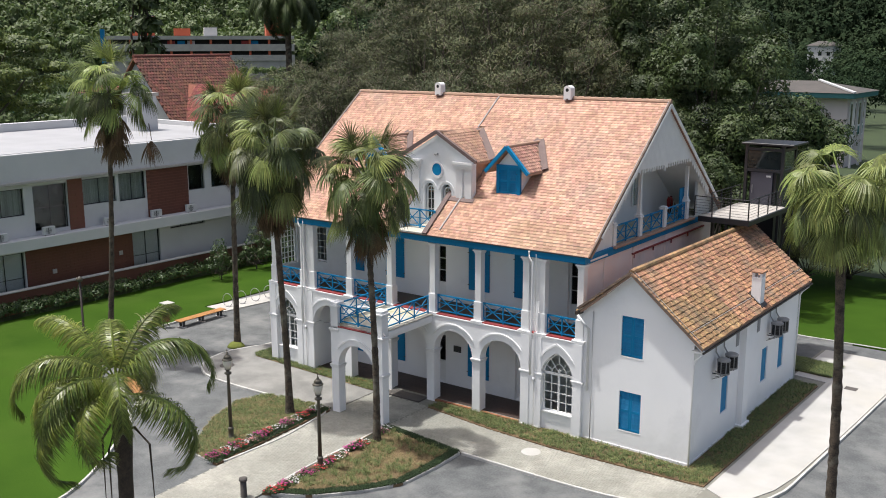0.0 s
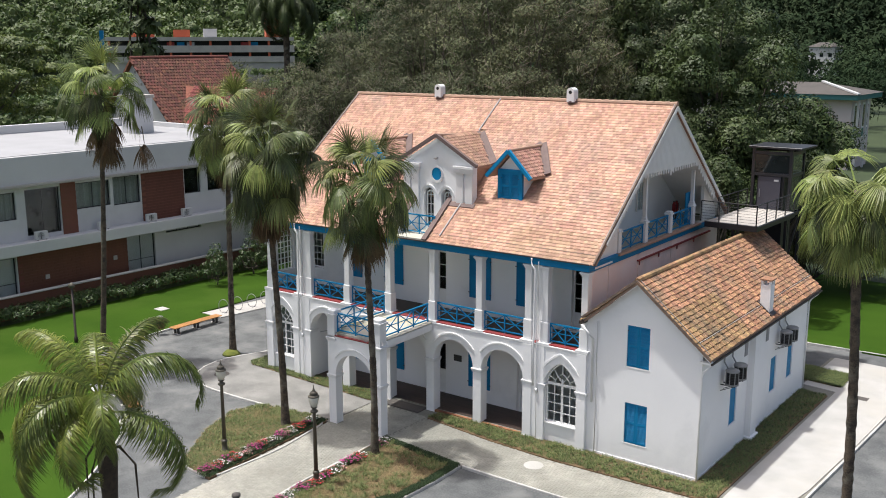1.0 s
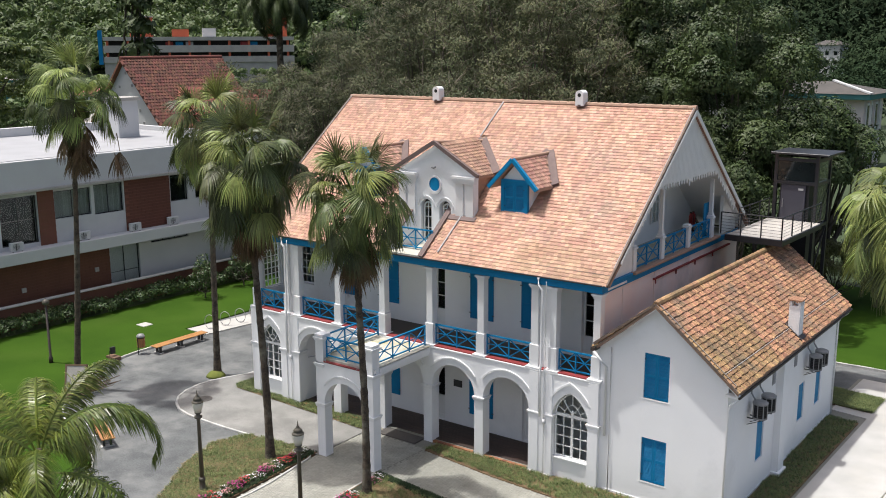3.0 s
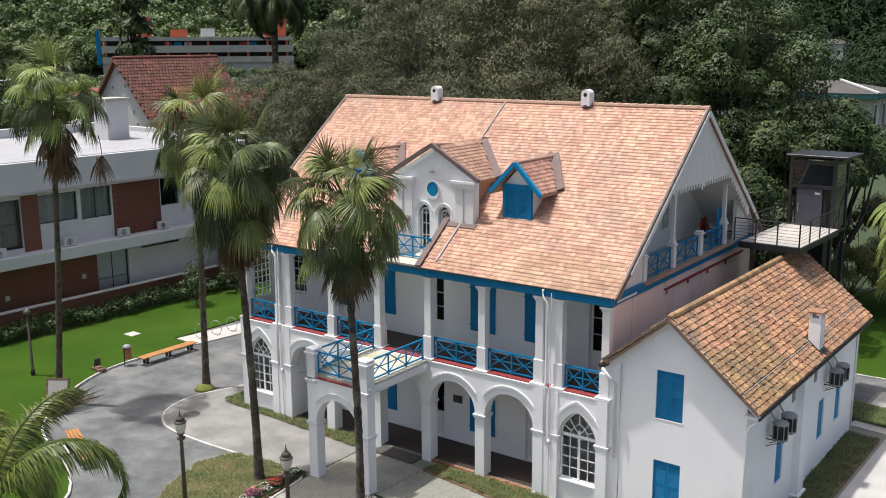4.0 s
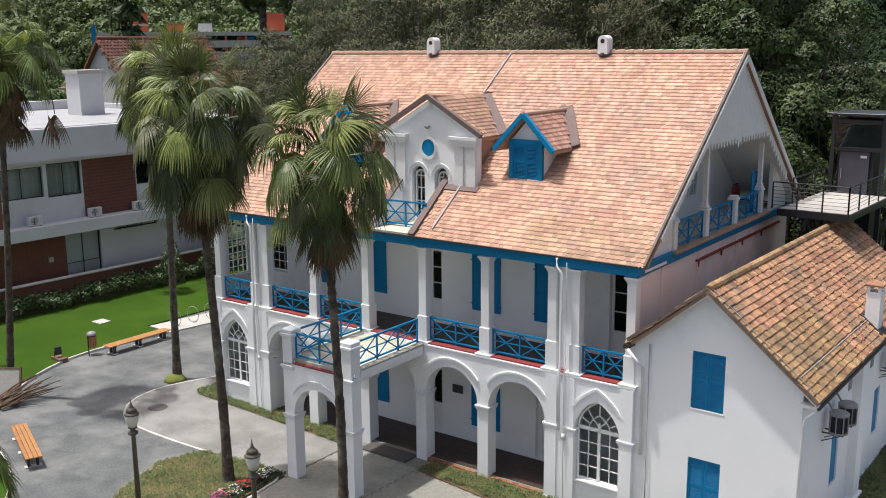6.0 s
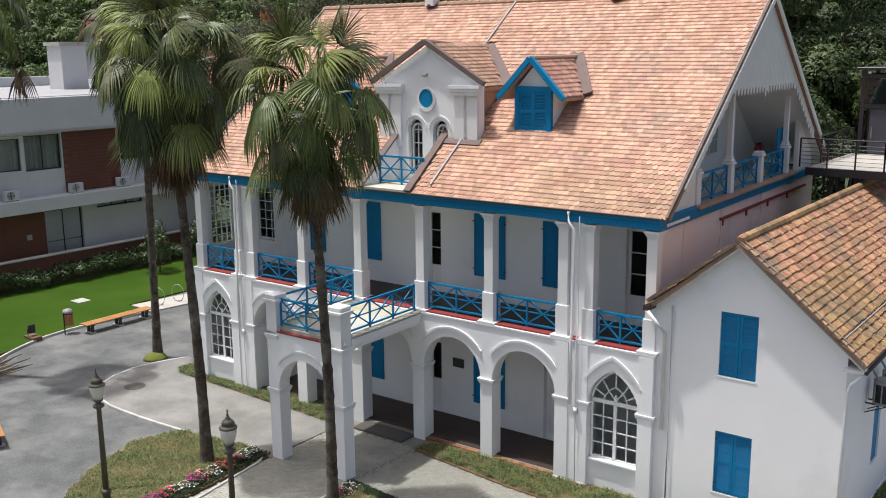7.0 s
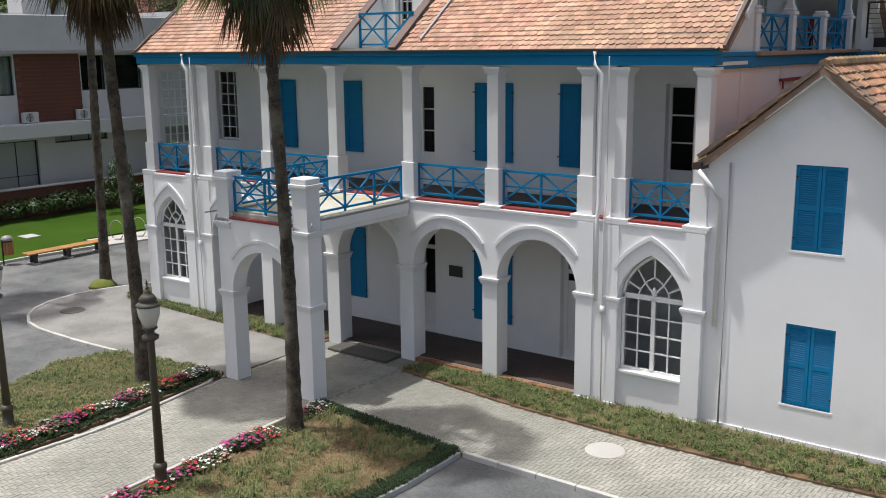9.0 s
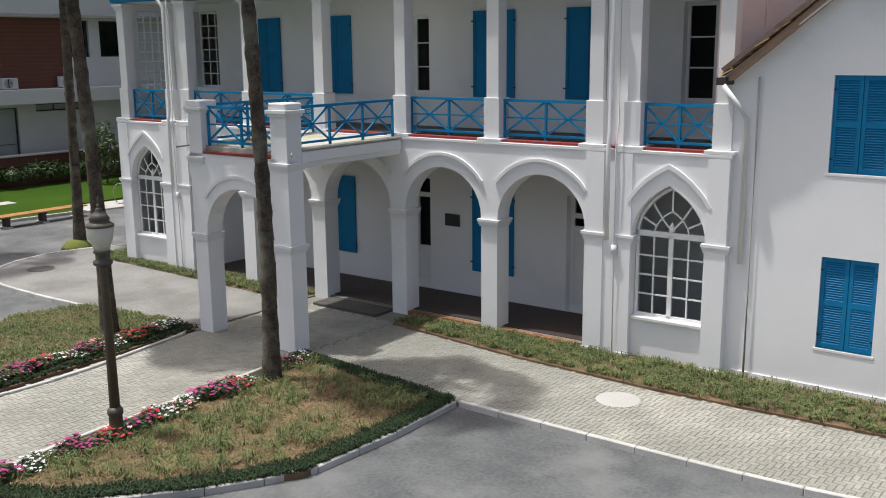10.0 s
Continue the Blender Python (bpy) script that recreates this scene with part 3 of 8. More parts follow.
def shutter(x0, x1, y, z0, z1, parent, louvre=False, axis="y"):
    """A pair of closed shutter leaves: each a frame with panels or louvres; hinges at the outer stiles."""
    to3 = along_y if axis == "y" else along_x
    mid = (x0 + x1) / 2
    for a, b in ((x0, mid - 0.006), (mid + 0.006, x1)):
        s = 0.07
        zm = (z0 + z1) / 2
        holes = [(a + s, b - s, z0 + 0.09, zm - 0.05), (a + s, b - s, zm + 0.05, z1 - 0.09)]
        leaf = part("shutter", pierced(a, b, z0, z1, y, y + 0.045, holes, to3), BLUE, parent, "blue painted wooden shutter leaf, closed")
        for _, _, lo, hi in holes:
            if louvre:
                n = int((hi - lo) / 0.046)
                bm = bmesh.new()
                extrude(bm, [(a + s, lo), (b - s, lo), (b - s, hi), (a + s, hi)], to3, y + 0.034, y + 0.042)
                part("backing", bm, BLUE, leaf)
                for i in range(n):
                    z = lo + (i + 0.5) * (hi - lo) / n
                    c = to3((a + b) / 2, z, y + 0.022)
                    piece("slat", slat_mesh(b - a - 2 * s, axis), leaf, Matrix.Translation(c))
            else:
                bm = bmesh.new()
                extrude(bm, [(a + s, lo), (b - s, lo), (b - s, hi), (a + s, hi)], to3, y + 0.016, y + 0.03)
                part("panel", bm, BLUE, leaf)
        outer = x0 if a == x0 else x1
        for z in (z0 + 0.25, z1 - 0.25):
            bm = bmesh.new()
            extrude(bm, [(outer - 0.05, z - 0.015), (outer + 0.05, z - 0.015), (outer + 0.05, z + 0.015), (outer - 0.05, z + 0.015)], to3, y - 0.02, y)
            part("hinge", bm, BLACK, leaf)


for a, b in UPPER_SHUT:
    shutter(a, b, BACK - 0.06, 5.37, 7.48, house)
for a, b in LOWER_SHUT:
    shutter(a, b, BACK - 0.06, 0.85, 3.05, house)


def window(x0, x1, y, z0, z1, cols, rows, parent, name="window", bars_mat=FRAME, depth=0.06, axis="y"):
    """A glazed window: frame, glazing bars and one pane behind them."""
    t, g = 0.06, 0.014
    us = [x0 + t + (x1 - x0 - 2 * t) * i / cols for i in range(cols + 1)]
    vs = [z0 + t + (z1 - z0 - 2 * t) * i / rows for i in range(rows + 1)]
    holes = []
    for i in range(cols):
        for j in range(rows):
            holes.append((us[i] + (g if i else 0), us[i + 1] - (g if i < cols - 1 else 0), vs[j] + (g if j else 0), vs[j + 1] - (g if j < rows - 1 else 0)))
    w = part(name, pierced(x0, x1, z0, z1, y, y + depth, holes, along_y if axis == "y" else along_x), bars_mat, parent)
    d0, d1 = y + depth * 0.5 - 0.004, y + depth * 0.5 + 0.004
    pane = cuboid(x0 + t, x1 - t, d0, d1, z0 + t, z1 - t) if axis == "y" else cuboid(d0, d1, x0 + t, x1 - t, z0 + t, z1 - t)
    part("pane", pane, PANE, w)
    return w


def panel_door(x0, x1, y, z0, z1, glazed_from, parent):
    """A white door leaf with a panel below, glass above and a light over it."""
    bm = bmesh.new()
    top = z1 - 0.5
    for q in ((x0, x0 + 0.12, z0, z1), (x1 - 0.12, x1, z0, z1), (x0 + 0.12, x1 - 0.12, z0, z0 + 0.2), (x0 + 0.12, x1 - 0.12, glazed_from - 0.1, glazed_from), (x0 + 0.12, x1 - 0.12, top - 0.06, top + 0.06), (x0 + 0.12, x1 - 0.12, z1 - 0.06, z1), ((x0 + x1) / 2 - 0.05, (x0 + x1) / 2 + 0.05, z0 + 0.2, z1)):
        box(bm, q[0], q[1], y, y + 0.06, q[2], q[3])
    box(bm, x0 + 0.12, x1 - 0.12, y + 0.02, y + 0.04, z0 + 0.2, glazed_from - 0.1)
    d = part("door", bm, FRAME, parent, "white panelled door with glass above")
    part("pane", cuboid(x0 + 0.12, x1 - 0.12, y + 0.024, y + 0.032, glazed_from, z1 - 0.06), PANE, d)
    bm = bmesh.new()
    tube(bm, [(x0 + 0.62, y - 0.05, z0 + 1.0), (x0 + 0.5, y - 0.05, z0 + 1.0)], 0.012)
    part("door_handle", bm, GREY_METAL, d)
    return d


def french_window(hole, y, glass, parent):
    """A pair of white glazed door leaves: a solid panel below, three panes above in each leaf."""
    x0, x1, z0, z1 = hole
    mid = (x0 + x1) / 2
    for a, b in ((x0, mid - 0.004), (mid + 0.004, x1)):
        s = 0.07
        bars = [z for z in (glass + (z1 - 0.09 - glass) * k / 3 for k in (1, 2))]
        holes = [(a + s, b - s, z0 + 0.12, glass - 0.1)]
        edges = [glass] + [z + d for z in bars for d in (-0.016, 0.016)] + [z1 - 0.09]
        holes += [(a + s, b - s, edges[2 * k], edges[2 * k + 1]) for k in range(3)]
        leaf = part("french_window", pierced(a, b, z0, z1, y, y + 0.06, holes, along_y), FRAME, parent, "white glazed door leaf")
        part("panel", cuboid(a + s, b - s, y + 0.02, y + 0.04, z0 + 0.12, glass - 0.1), FRAME, leaf)
        part("pane", cuboid(a + s, b - s, y + 0.026, y + 0.034, glass, z1 - 0.09), PANE, leaf)


panel_door(DOOR_L[0], DOOR_L[1], BACK + 0.2, 0.15, DOOR_L[3], 1.3, house)
panel_door(DOOR_R[0], DOOR_R[1], BACK + 0.2, 0.15, DOOR_R[3], 2.3, house)
french_window(UP_DOOR, BACK + 0.08, 5.5, house)
french_window(UP_WIN_R, BACK + 0.22, 5.45, house)
window(UP_WIN_L[0], UP_WIN_L[1], BACK + 0.25, UP_WIN_L[2], UP_WIN_L[3], 3, 6, house)
window(0.75, 1.95, -18.53, 5.3, 7.8, 4, 8, house, axis="x")


def fan_window(x0, x1, parent):
    """A pointed window: two casements of small panes below and a radiating fan light above."""
    sill, trans, y = 0.93, FAN_SPRING, 0.2
    c, r = (x0 + x1) / 2, (x1 - x0) / 2 - 0.05
    part("window_wall", cuboid(x0 - 0.02, x1 + 0.02, 0.1, 0.4, 0.0, sill), WHITE, parent)
    part("sill", cuboid(x0, x1, 0.02, 0.24, sill, sill + 0.07, 0.01), WHITE_TRIM, parent)
    bm = bmesh.new()
    a, b = x0, x1
    for q in ((a, a + 0.07, sill + 0.07, trans), (b - 0.07, b, sill + 0.07, trans), (c - 0.05, c + 0.05, sill + 0.07, trans), (a, b, trans - 0.05, trans + 0.07), (a + 0.07, b - 0.07, sill + 0.07, sill + 0.13)):
        box(bm, q[0], q[1], y, y + 0.07, q[2], q[3])
    for lo, hi in ((a + 0.07, c - 0.05), (c + 0.05, b - 0.07)):
        m = (lo + hi) / 2
        box(bm, m - 0.016, m + 0.016, y + 0.01, y + 0.06, sill + 0.1, trans - 0.05)
        for i in range(1, 4):
            z = sill + 0.13 + (trans - sill - 0.18) * i / 4
            box(bm, lo, hi, y + 0.013, y + 0.057, z - 0.016, z + 0.016)
    head = arch_points(x0, x1, trans, 20, True)
    small = arch_points(x0 + 0.06, x1 - 0.06, trans, 20, True)
    extrude(bm, head + small[::-1], along_y, y, y + 0.07)
    ring = [(c + (u - c) * 0.55, trans + (v - trans) * 0.55) for u, v in small]
    ring2 = [(c + (u - c) * 0.51, trans + (v - trans) * 0.51) for u, v in small]
    extrude(bm, ring + ring2[::-1], along_y, y + 0.012, y + 0.058)
    for k in (3, 6, 10, 14, 17):
        bar(bm, (ring[k][0], y + 0.035, ring[k][1]), (small[k][0], y + 0.035, small[k][1]), 0.028, 0.04)
    for k in (6, 14):
        bar(bm, (c, y + 0.035, trans + 0.1), (ring2[k][0], y + 0.035, ring2[k][1]), 0.028, 0.04)
    lathe(bm, [(0.02, 0.0), (0.06, 0.04), (0.05, 0.16), (0.0, 0.24)], 8, (c, y + 0.03, trans + 0.05))
    w = part("fan_window", bm, FRAME, parent, "white pointed window with radiating fan light")
    bm = bmesh.new()
    extrude(bm, [(a + 0.03, sill + 0.1), (b - 0.03, sill + 0.1)] + small[::-1], along_y, y + 0.03, y + 0.038)
    part("pane", bm, PANE, w)


fan_window(FAN_L[0] + 0.02, FAN_L[1] - 0.02, house)
fan_window(FAN_R[0] + 0.02, FAN_R[1] - 0.02, house)


def column(x0, x1, y0, y1, z0, z1, parent):
    """A square gallery column: base, tall pedestal, tapered shaft and stepped capital."""
    bm = bmesh.new()
    box(bm, x0 - 0.13, x1 + 0.13, y0 - 0.13, y1 + 0.05, z0 - 0.055, z0 + 0.02, 0.01)
    box(bm, x0 - 0.015, x1 + 0.015, y0 - 0.015, y1 + 0.015, z0 + 0.02, z0 + 0.92, 0.008)
    s = 0.03
    box(bm, x0 + s, x1 - s, y0 + s, y1 - s, z0 + 0.92, z1 - 0.2, 0.006)
    for i, o in enumerate((-0.01, 0.02, 0.055)):
        box(bm, x0 - o, x1 + o, y0 - o, y1 + o, z1 - 0.2 + 0.062 * i, z1 - 0.14 + 0.064 * i)
    return part("column", bm, WHITE_TRIM, parent)


for a, b in COLS:
    column(a, b, CY, CY + 0.4, 4.56, 7.97, house)
for i in (1, 7):
    part("pier_infill", cuboid(COLS[i][1] - 0.01, COLS[i + 1][0] + 0.01, CY + 0.16, CY + 0.34, 4.5, 8.0), WHITE, house)


def railing(a, b, z0, parent, height=0.86, panels=2, thick=0.05):
    """A blue wooden railing: top and bottom rails, posts, and a cross with a middle rail in each panel."""
    a, b = Vector((*a, 0)), Vector((*b, 0))
    lo, hi = z0 + 0.1, z0 + height
    whole = part("railing", bar(bmesh.new(), (a.x, a.y, hi), (b.x, b.y, hi), thick + 0.015, 0.06), BLUE, parent, "blue painted railing with crossed bars")
    part("bottom_rail", bar(bmesh.new(), (a.x, a.y, lo), (b.x, b.y, lo), thick + 0.01, 0.05), BLUE, whole)
    for i in range(panels + 1):
        p = a.lerp(b, i / panels)
        d = (b - a).normalized() * (0.025 if i == 0 else -0.025 if i == panels else 0)
        part("post", bar(bmesh.new(), (p.x + d.x, p.y + d.y, z0), (p.x + d.x, p.y + d.y, hi - 0.031), thick, thick, (1, 0, 0)), BLUE, whole)
    m = (lo + hi) / 2
    for i in range(panels):
        p, q = a.lerp(b, i / panels), a.lerp(b, (i + 1) / panels)
        part("brace", bar(bmesh.new(), (p.x, p.y, lo), (q.x, q.y, hi), 0.03, 0.04), BLUE, whole)
        part("brace", bar(bmesh.new(), (p.x, p.y, hi), (q.x, q.y, lo), 0.03, 0.04), BLUE, whole)
        part("middle_rail", bar(bmesh.new(), (p.x, p.y, m), (q.x, q.y, m), 0.026, 0.036), BLUE, whole)
    return whole


for i in (0, 2, 3, 5, 6, 8):
    railing((COLS[i][1], CY + 0.2), (COLS[i + 1][0], CY + 0.2), 4.56, house)

# beam and eaves over the columns
part("eaves_beam", cuboid(-18.68, 0.6, CY - 0.06, CY + 0.46, 8.0, 8.22, 0.01), BLUE, house, "blue painted eaves beam")
part("eaves_board", cuboid(-18.72, 0.64, CY - 0.12, CY + 0.3, 8.22, 8.35, 0.01), BLUE, house)
part("gutter", cuboid(-18.72, 0.64, -0.08, CY - 0.12, 8.31, 8.37, 0.01), GUTTER, house)
part("eaves_return", cuboid(0.3, 0.5, CY + 0.31, 2.95, 8.164, 8.26, 0.01), BLUE, house)
part("east_beam", cuboid(0.36, 0.48, CY + 0.31, 15.4, 7.9, 8.16, 0.01), BLUE, house)


# ---- porch ----
PY, PD = -3.84, 0.45
PORCH = [(-10.62, -10.18), (-7.98, -7.5)]
bm = extrude(bmesh.new(), [(-10.62, 4.3), (-10.62, 0.0), (-10.18, 0.0)] + arch_points(-10.18, -7.98, 2.46) + [(-7.98, 0.0), (-7.5, 0.0), (-7.5, 4.3)], along_y, PY, PY + PD)
part("porch_front", bm, WHITE, house)
ip = arch_points(-10.18 - 0.2, -7.98 + 0.2, 2.5, 20)
op = arch_points(-10.18 - 0.27, -7.98 + 0.27, 2.5, 20)
part("hood_mould", extrude(bmesh.new(), ip[4:-4] + op[4:-4][::-1], along_y, PY - 0.04, PY + 0.01), WHITE_TRIM, house)
for a, b in PORCH:
    moulding(a, b, PY, PY + PD, 2.28, 2.44, 0.06, house)
    moulding(a, b, PY, PY + PD, 4.06, 4.22, 0.07, house, "string_course")
    bm = bmesh.new()
    box(bm, a + 0.0, b - 0.0, PY + 0.0, PY + PD, 4.22, 5.2, 0.006)
    box(bm, a - 0.03, b + 0.03, PY - 0.03, PY + PD + 0.03, 5.2, 5.26)
    box(bm, a - 0.07, b + 0.07, PY - 0.07, PY + PD + 0.07, 5.26, 5.34, 0.01)
    box(bm, a - 0.02, b + 0.02, PY - 0.02, PY + PD + 0.02, 5.34, 5.48, 0.02)
    part("porch_pier_top", bm, WHITE_TRIM, house)
part("porch_slab", cuboid(-10.58, -7.54, PY + 0.1, 0.02, 4.3, 4.46), SLAB, house, "lichen-stained terrace floor")
for a, b, c in ((-7.74, -7.46, -7.58), (-10.66, -10.38, -10.54)):
    part("porch_edge", cuboid(a, b, PY + PD - 0.02, -0.035, 4.2, 4.44, 0.015), WHITE_TRIM, house)
    part("porch_soffit_band", cuboid(a + 0.06, b - 0.06, PY + PD, -0.01, 4.08, 4.2, 0.01), WHITE_TRIM, house)
    part("porch_coping", cuboid(min(a, c), max(b, c), PY + PD - 0.02, -0.035, 4.462, 4.5, 0.008), SLAB, house)
part("porch_front_band", cuboid(-10.16, -8.0, PY - 0.03, PY + 0.3, 4.3, 4.36, 0.01), RED, house)
railing((-10.18, PY + 0.2), (-7.98, PY + 0.2), 4.46, house, 0.87, 2)
railing((-7.72, PY + PD), (-7.72, -0.03), 4.5, house, 0.87, 3)
railing((-10.36, PY + PD), (-10.36, -0.03), 4.5, house, 0.87, 3)
for x, s in ((-10.66, -1), (-8.0, -1), (-7.46, 1), (-10.16, 1)):
    part("rain_spout", tube(bmesh.new(), [(x, PY + 0.1, 4.46), (x + 0.25 * s, PY - 0.15, 4.42)], 0.02, 6), GREY_METAL, house)
bm = bmesh.new()
box(bm, -10.05, -7.92, -0.62, 0.12, 0.05, 0.13, 0.01)
part("entrance_step", bm, GREY_ROOF, house, "dark stone entrance steps")

# ---- roofs ----
CUT = (-9.95, -7.95)  # the balcony cut into the front slope
PED = (-10.8, -6.4)
PED_Y = 2.0
DORMERS = (-4.8, -12.95)


def slope_z(y):
    return EAVE_Z + (y - EAVE_Y) * SLOPE


roof = part("roof", cuboid(X0, CUT[0], 0.06, 0.07, 8.2, 8.21), TILE, house, "pitched roof of terracotta scale tiles")
# boarding under the tiles, front slope in three fields round the balcony, and the rear slope
for a, b, lo in ((X0, CUT[0], EAVE_Y + 0.16), (CUT[0], CUT[1], 2.36), (CUT[1], X1, EAVE_Y + 0.16)):
    pts = [(lo, slope_z(lo) - 0.02), (RIDGE_Y, RIDGE_Z - 0.02), (RIDGE_Y, RIDGE_Z - 0.2), (lo, slope_z(lo) - 0.18)]
    part("roof_boarding", extrude(bmesh.new(), pts, along_x, a, b), RIDGE, roof)
pts = [(RIDGE_Y, RIDGE_Z - 0.02), (2 * RIDGE_Y - EAVE_Y, EAVE_Z), (2 * RIDGE_Y - EAVE_Y, EAVE_Z - 0.18), (RIDGE_Y, RIDGE_Z - 0.2)]
part("roof_boarding", extrude(bmesh.new(), pts, along_x, X0, X1), TILE, roof)


def scale_tile(w, length, lift, thick=0.018):
    """Local mesh of a scale tile: u across, v up the slope, n away from it; rounded lower end."""
    edge = [(-w / 2, length * 0.32)] + [(w / 2 * math.sin(a), length * 0.32 - length * 0.32 * math.cos(a)) for a in (-1.1, -0.55, 0, 0.55, 1.1)] + [(w / 2, length * 0.32)]
    top = [(w / 2, length), (-w / 2, length)]
    verts = [(u, v, lift * (1 - v / length) + thick) for u, v in edge + top]
    verts += [(u, v, lift * (1 - v / length) - 0.004) for u, v in edge]
    n = len(edge)
    faces = [list(range(n + 2))] + [(i, n + 2 + i, n + 3 + i, i + 1) for i in range(n - 1)]
    return verts, faces


def barrel_tile(w, length, lift):
    """Local mesh of a rounded roof tile."""
    verts, faces = [], []
    k = 6
    for v in (0.0, length):
        for i in range(k + 1):
            a = math.pi * i / k
            verts.append((-w / 2 * math.cos(a), v, 0.058 * math.sin(a) + lift * (1 - v / length)))
    for i in range(k + 1):
        a = math.pi * i / k
        verts.append((-w / 2 * math.cos(a), 0.004, 0.058 * math.sin(a) + lift - 0.035))
    for i in range(k):
        faces.append((i, i + 1, k + 2 + i, k + 1 + i))
        faces.append((i, 2 * k + 2 + i, 2 * k + 3 + i, i + 1))
    return verts, faces


def lay_tiles(name, origin, across, up, width, height, mesh, w, row, keep, parent, mat, singles=None, single_name="roof_tile", stagger=0.5, uneven=0.0):
    """Lays rows of tiles over a plane; those that singles() picks become objects of their own, the rest one joined mesh."""
    origin, across, up = Vector(origin), Vector(across).normalized(), Vector(up).normalized()
    nrm = across.cross(up).normalized()
    if nrm.z < 0:
        nrm = -nrm
    verts, faces = [], []
    tv, tf = mesh
    me = None
    rng = random.Random(name)
    count = 0
    for r in range(int(height / row)):
        for c in range(int(width / w) + 1):
            u, v = (c + (stagger if r % 2 else 0.0)) * w, r * row
            if u > width + 0.01:
                continue
            p = origin + across * u + up * v
            if not keep(p):
                continue
            p = p + nrm * rng.uniform(-0.004, 0.006) + across * rng.uniform(-0.008, 0.008)
            p = p + up * rng.uniform(-uneven, uneven) + nrm * rng.uniform(-uneven, uneven) * 0.5
            tilt = rng.uniform(-0.03, 0.03)
            a2 = across * math.cos(tilt) + up * math.sin(tilt)
            u2 = up * math.cos(tilt) - across * math.sin(tilt)
            if singles and count < 300 and singles(p):
                if me is None:
                    me = bpy.data.meshes.new(single_name)
                    me.from_pydata(tv, [], tf)
                    me.materials.append(mat)
                m = Matrix((a2, u2, nrm)).transposed().to_4x4()
                m.translation = p
                piece(single_name, me, parent, m)
                count += 1
                continue
            k = len(verts)
            verts += [p + a2 * x + u2 * y + nrm * z for x, y, z in tv]
            faces += [[i + k for i in f] for f in tf]
    ob = raw_part(name, verts, faces, mat, parent)
    tagged(ob, kind="stuff")
    return ob


def front_keep(p):
    if CUT[0] - 0.12 < p.x < CUT[1] + 0.12 and p.y < 2.4:
        return False
    if PED[0] + 0.5 < p.x < PED[1] - 0.5 and 2.0 < p.y < 6.1 and p.z < 13.0 - abs(p.x - (PED[0] + PED[1]) / 2) * 0.85:
        return False
    if any(abs(p.x - dx) < 0.6 and 2.6 < p.y < 5.0 and p.z < 12.25 - abs(p.x - dx) * 0.9 for dx in DORMERS):
        return False
    return X0 < p.x < X1


SLOPE_LEN = math.hypot(RIDGE_Y - EAVE_Y, RIDGE_Z - EAVE_Z)
lay_tiles("front_tiles", (X0 + 0.1, EAVE_Y - 0.05, EAVE_Z - 0.03), (1, 0, 0), (0, 1, SLOPE), X1 - X0 - 0.12, SLOPE_LEN + 0.05, scale_tile(0.166, 0.27, 0.034, 0.012), 0.168, 0.182, front_keep, roof, TILE, lambda p: p.x > -3.6 and p.z < 9.3)
lay_tiles("rear_tiles", (X0 + 0.1, 2 * RIDGE_Y - EAVE_Y + 0.05, EAVE_Z - 0.03), (1, 0, 0), (0, -1, SLOPE), X1 - X0 - 0.12, SLOPE_LEN + 0.05, scale_tile(0.26, 0.4, 0.045), 0.262, 0.29, lambda p: True, roof, TILE)
part("rear_soffit", extrude(bmesh.new(), [(RIDGE_Y, RIDGE_Z - 0.21), (2 * RIDGE_Y - EAVE_Y, EAVE_Z - 0.19), (2 * RIDGE_Y - EAVE_Y, EAVE_Z - 0.22), (RIDGE_Y, RIDGE_Z - 0.24)], along_x, -1.78, VX - 0.06), BOARD_WHITE, roof)
# ridge, verge strips and seams
bm = bmesh.new()
n = 50
for i in range(n):
    x = X0 + (X1 - X0) * i / n
    tube(bm, [(x, RIDGE_Y, RIDGE_Z + 0.02), (x + (X1 - X0) / n + 0.02, RIDGE_Y, RIDGE_Z + 0.035)], [0.11, 0.125], 8)
part("ridge_tiles", bm, RIDGE, roof)
for x in (X0 + 0.06, X1 - 0.02):
    bm = bmesh.new()
    bar(bm, (x, EAVE_Y - 0.05, EAVE_Z + 0.02), (x, RIDGE_Y, RIDGE_Z + 0.04), 0.07, 0.13)
    part("verge", bm, VERGE, roof)
    bm = bmesh.new()
    bar(bm, (x - 0.06 if x > -5 else x + 0.06, EAVE_Y + 0.6, slope_z(EAVE_Y + 0.6) + 0.11), (x - 0.06 if x > -5 else x + 0.06, RIDGE_Y, RIDGE_Z + 0.13), 0.022)
    part("lightning_strip", bm, MODERN_ROOF, roof)
for x, y0, y1 in ((-8.84, 5.86, RIDGE_Y), (-7.24, 0.25, 2.25)):
    bm = bmesh.new()
    bar(bm, (x, y0, slope_z(y0) + 0.1), (x + 0.06, y1, slope_z(y1) + 0.1), 0.06, 0.04)
    part("lightning_strip", bm, MODERN_ROOF, roof)
bm = bmesh.new()
bar(bm, (-7.7, 0.35, slope_z(0.35) + 0.075), (X1 - 0.1, 0.35, slope_z(0.35) + 0.075), 0.008, 0.008)
part("lightning_wire", bm, GREY_METAL, roof)

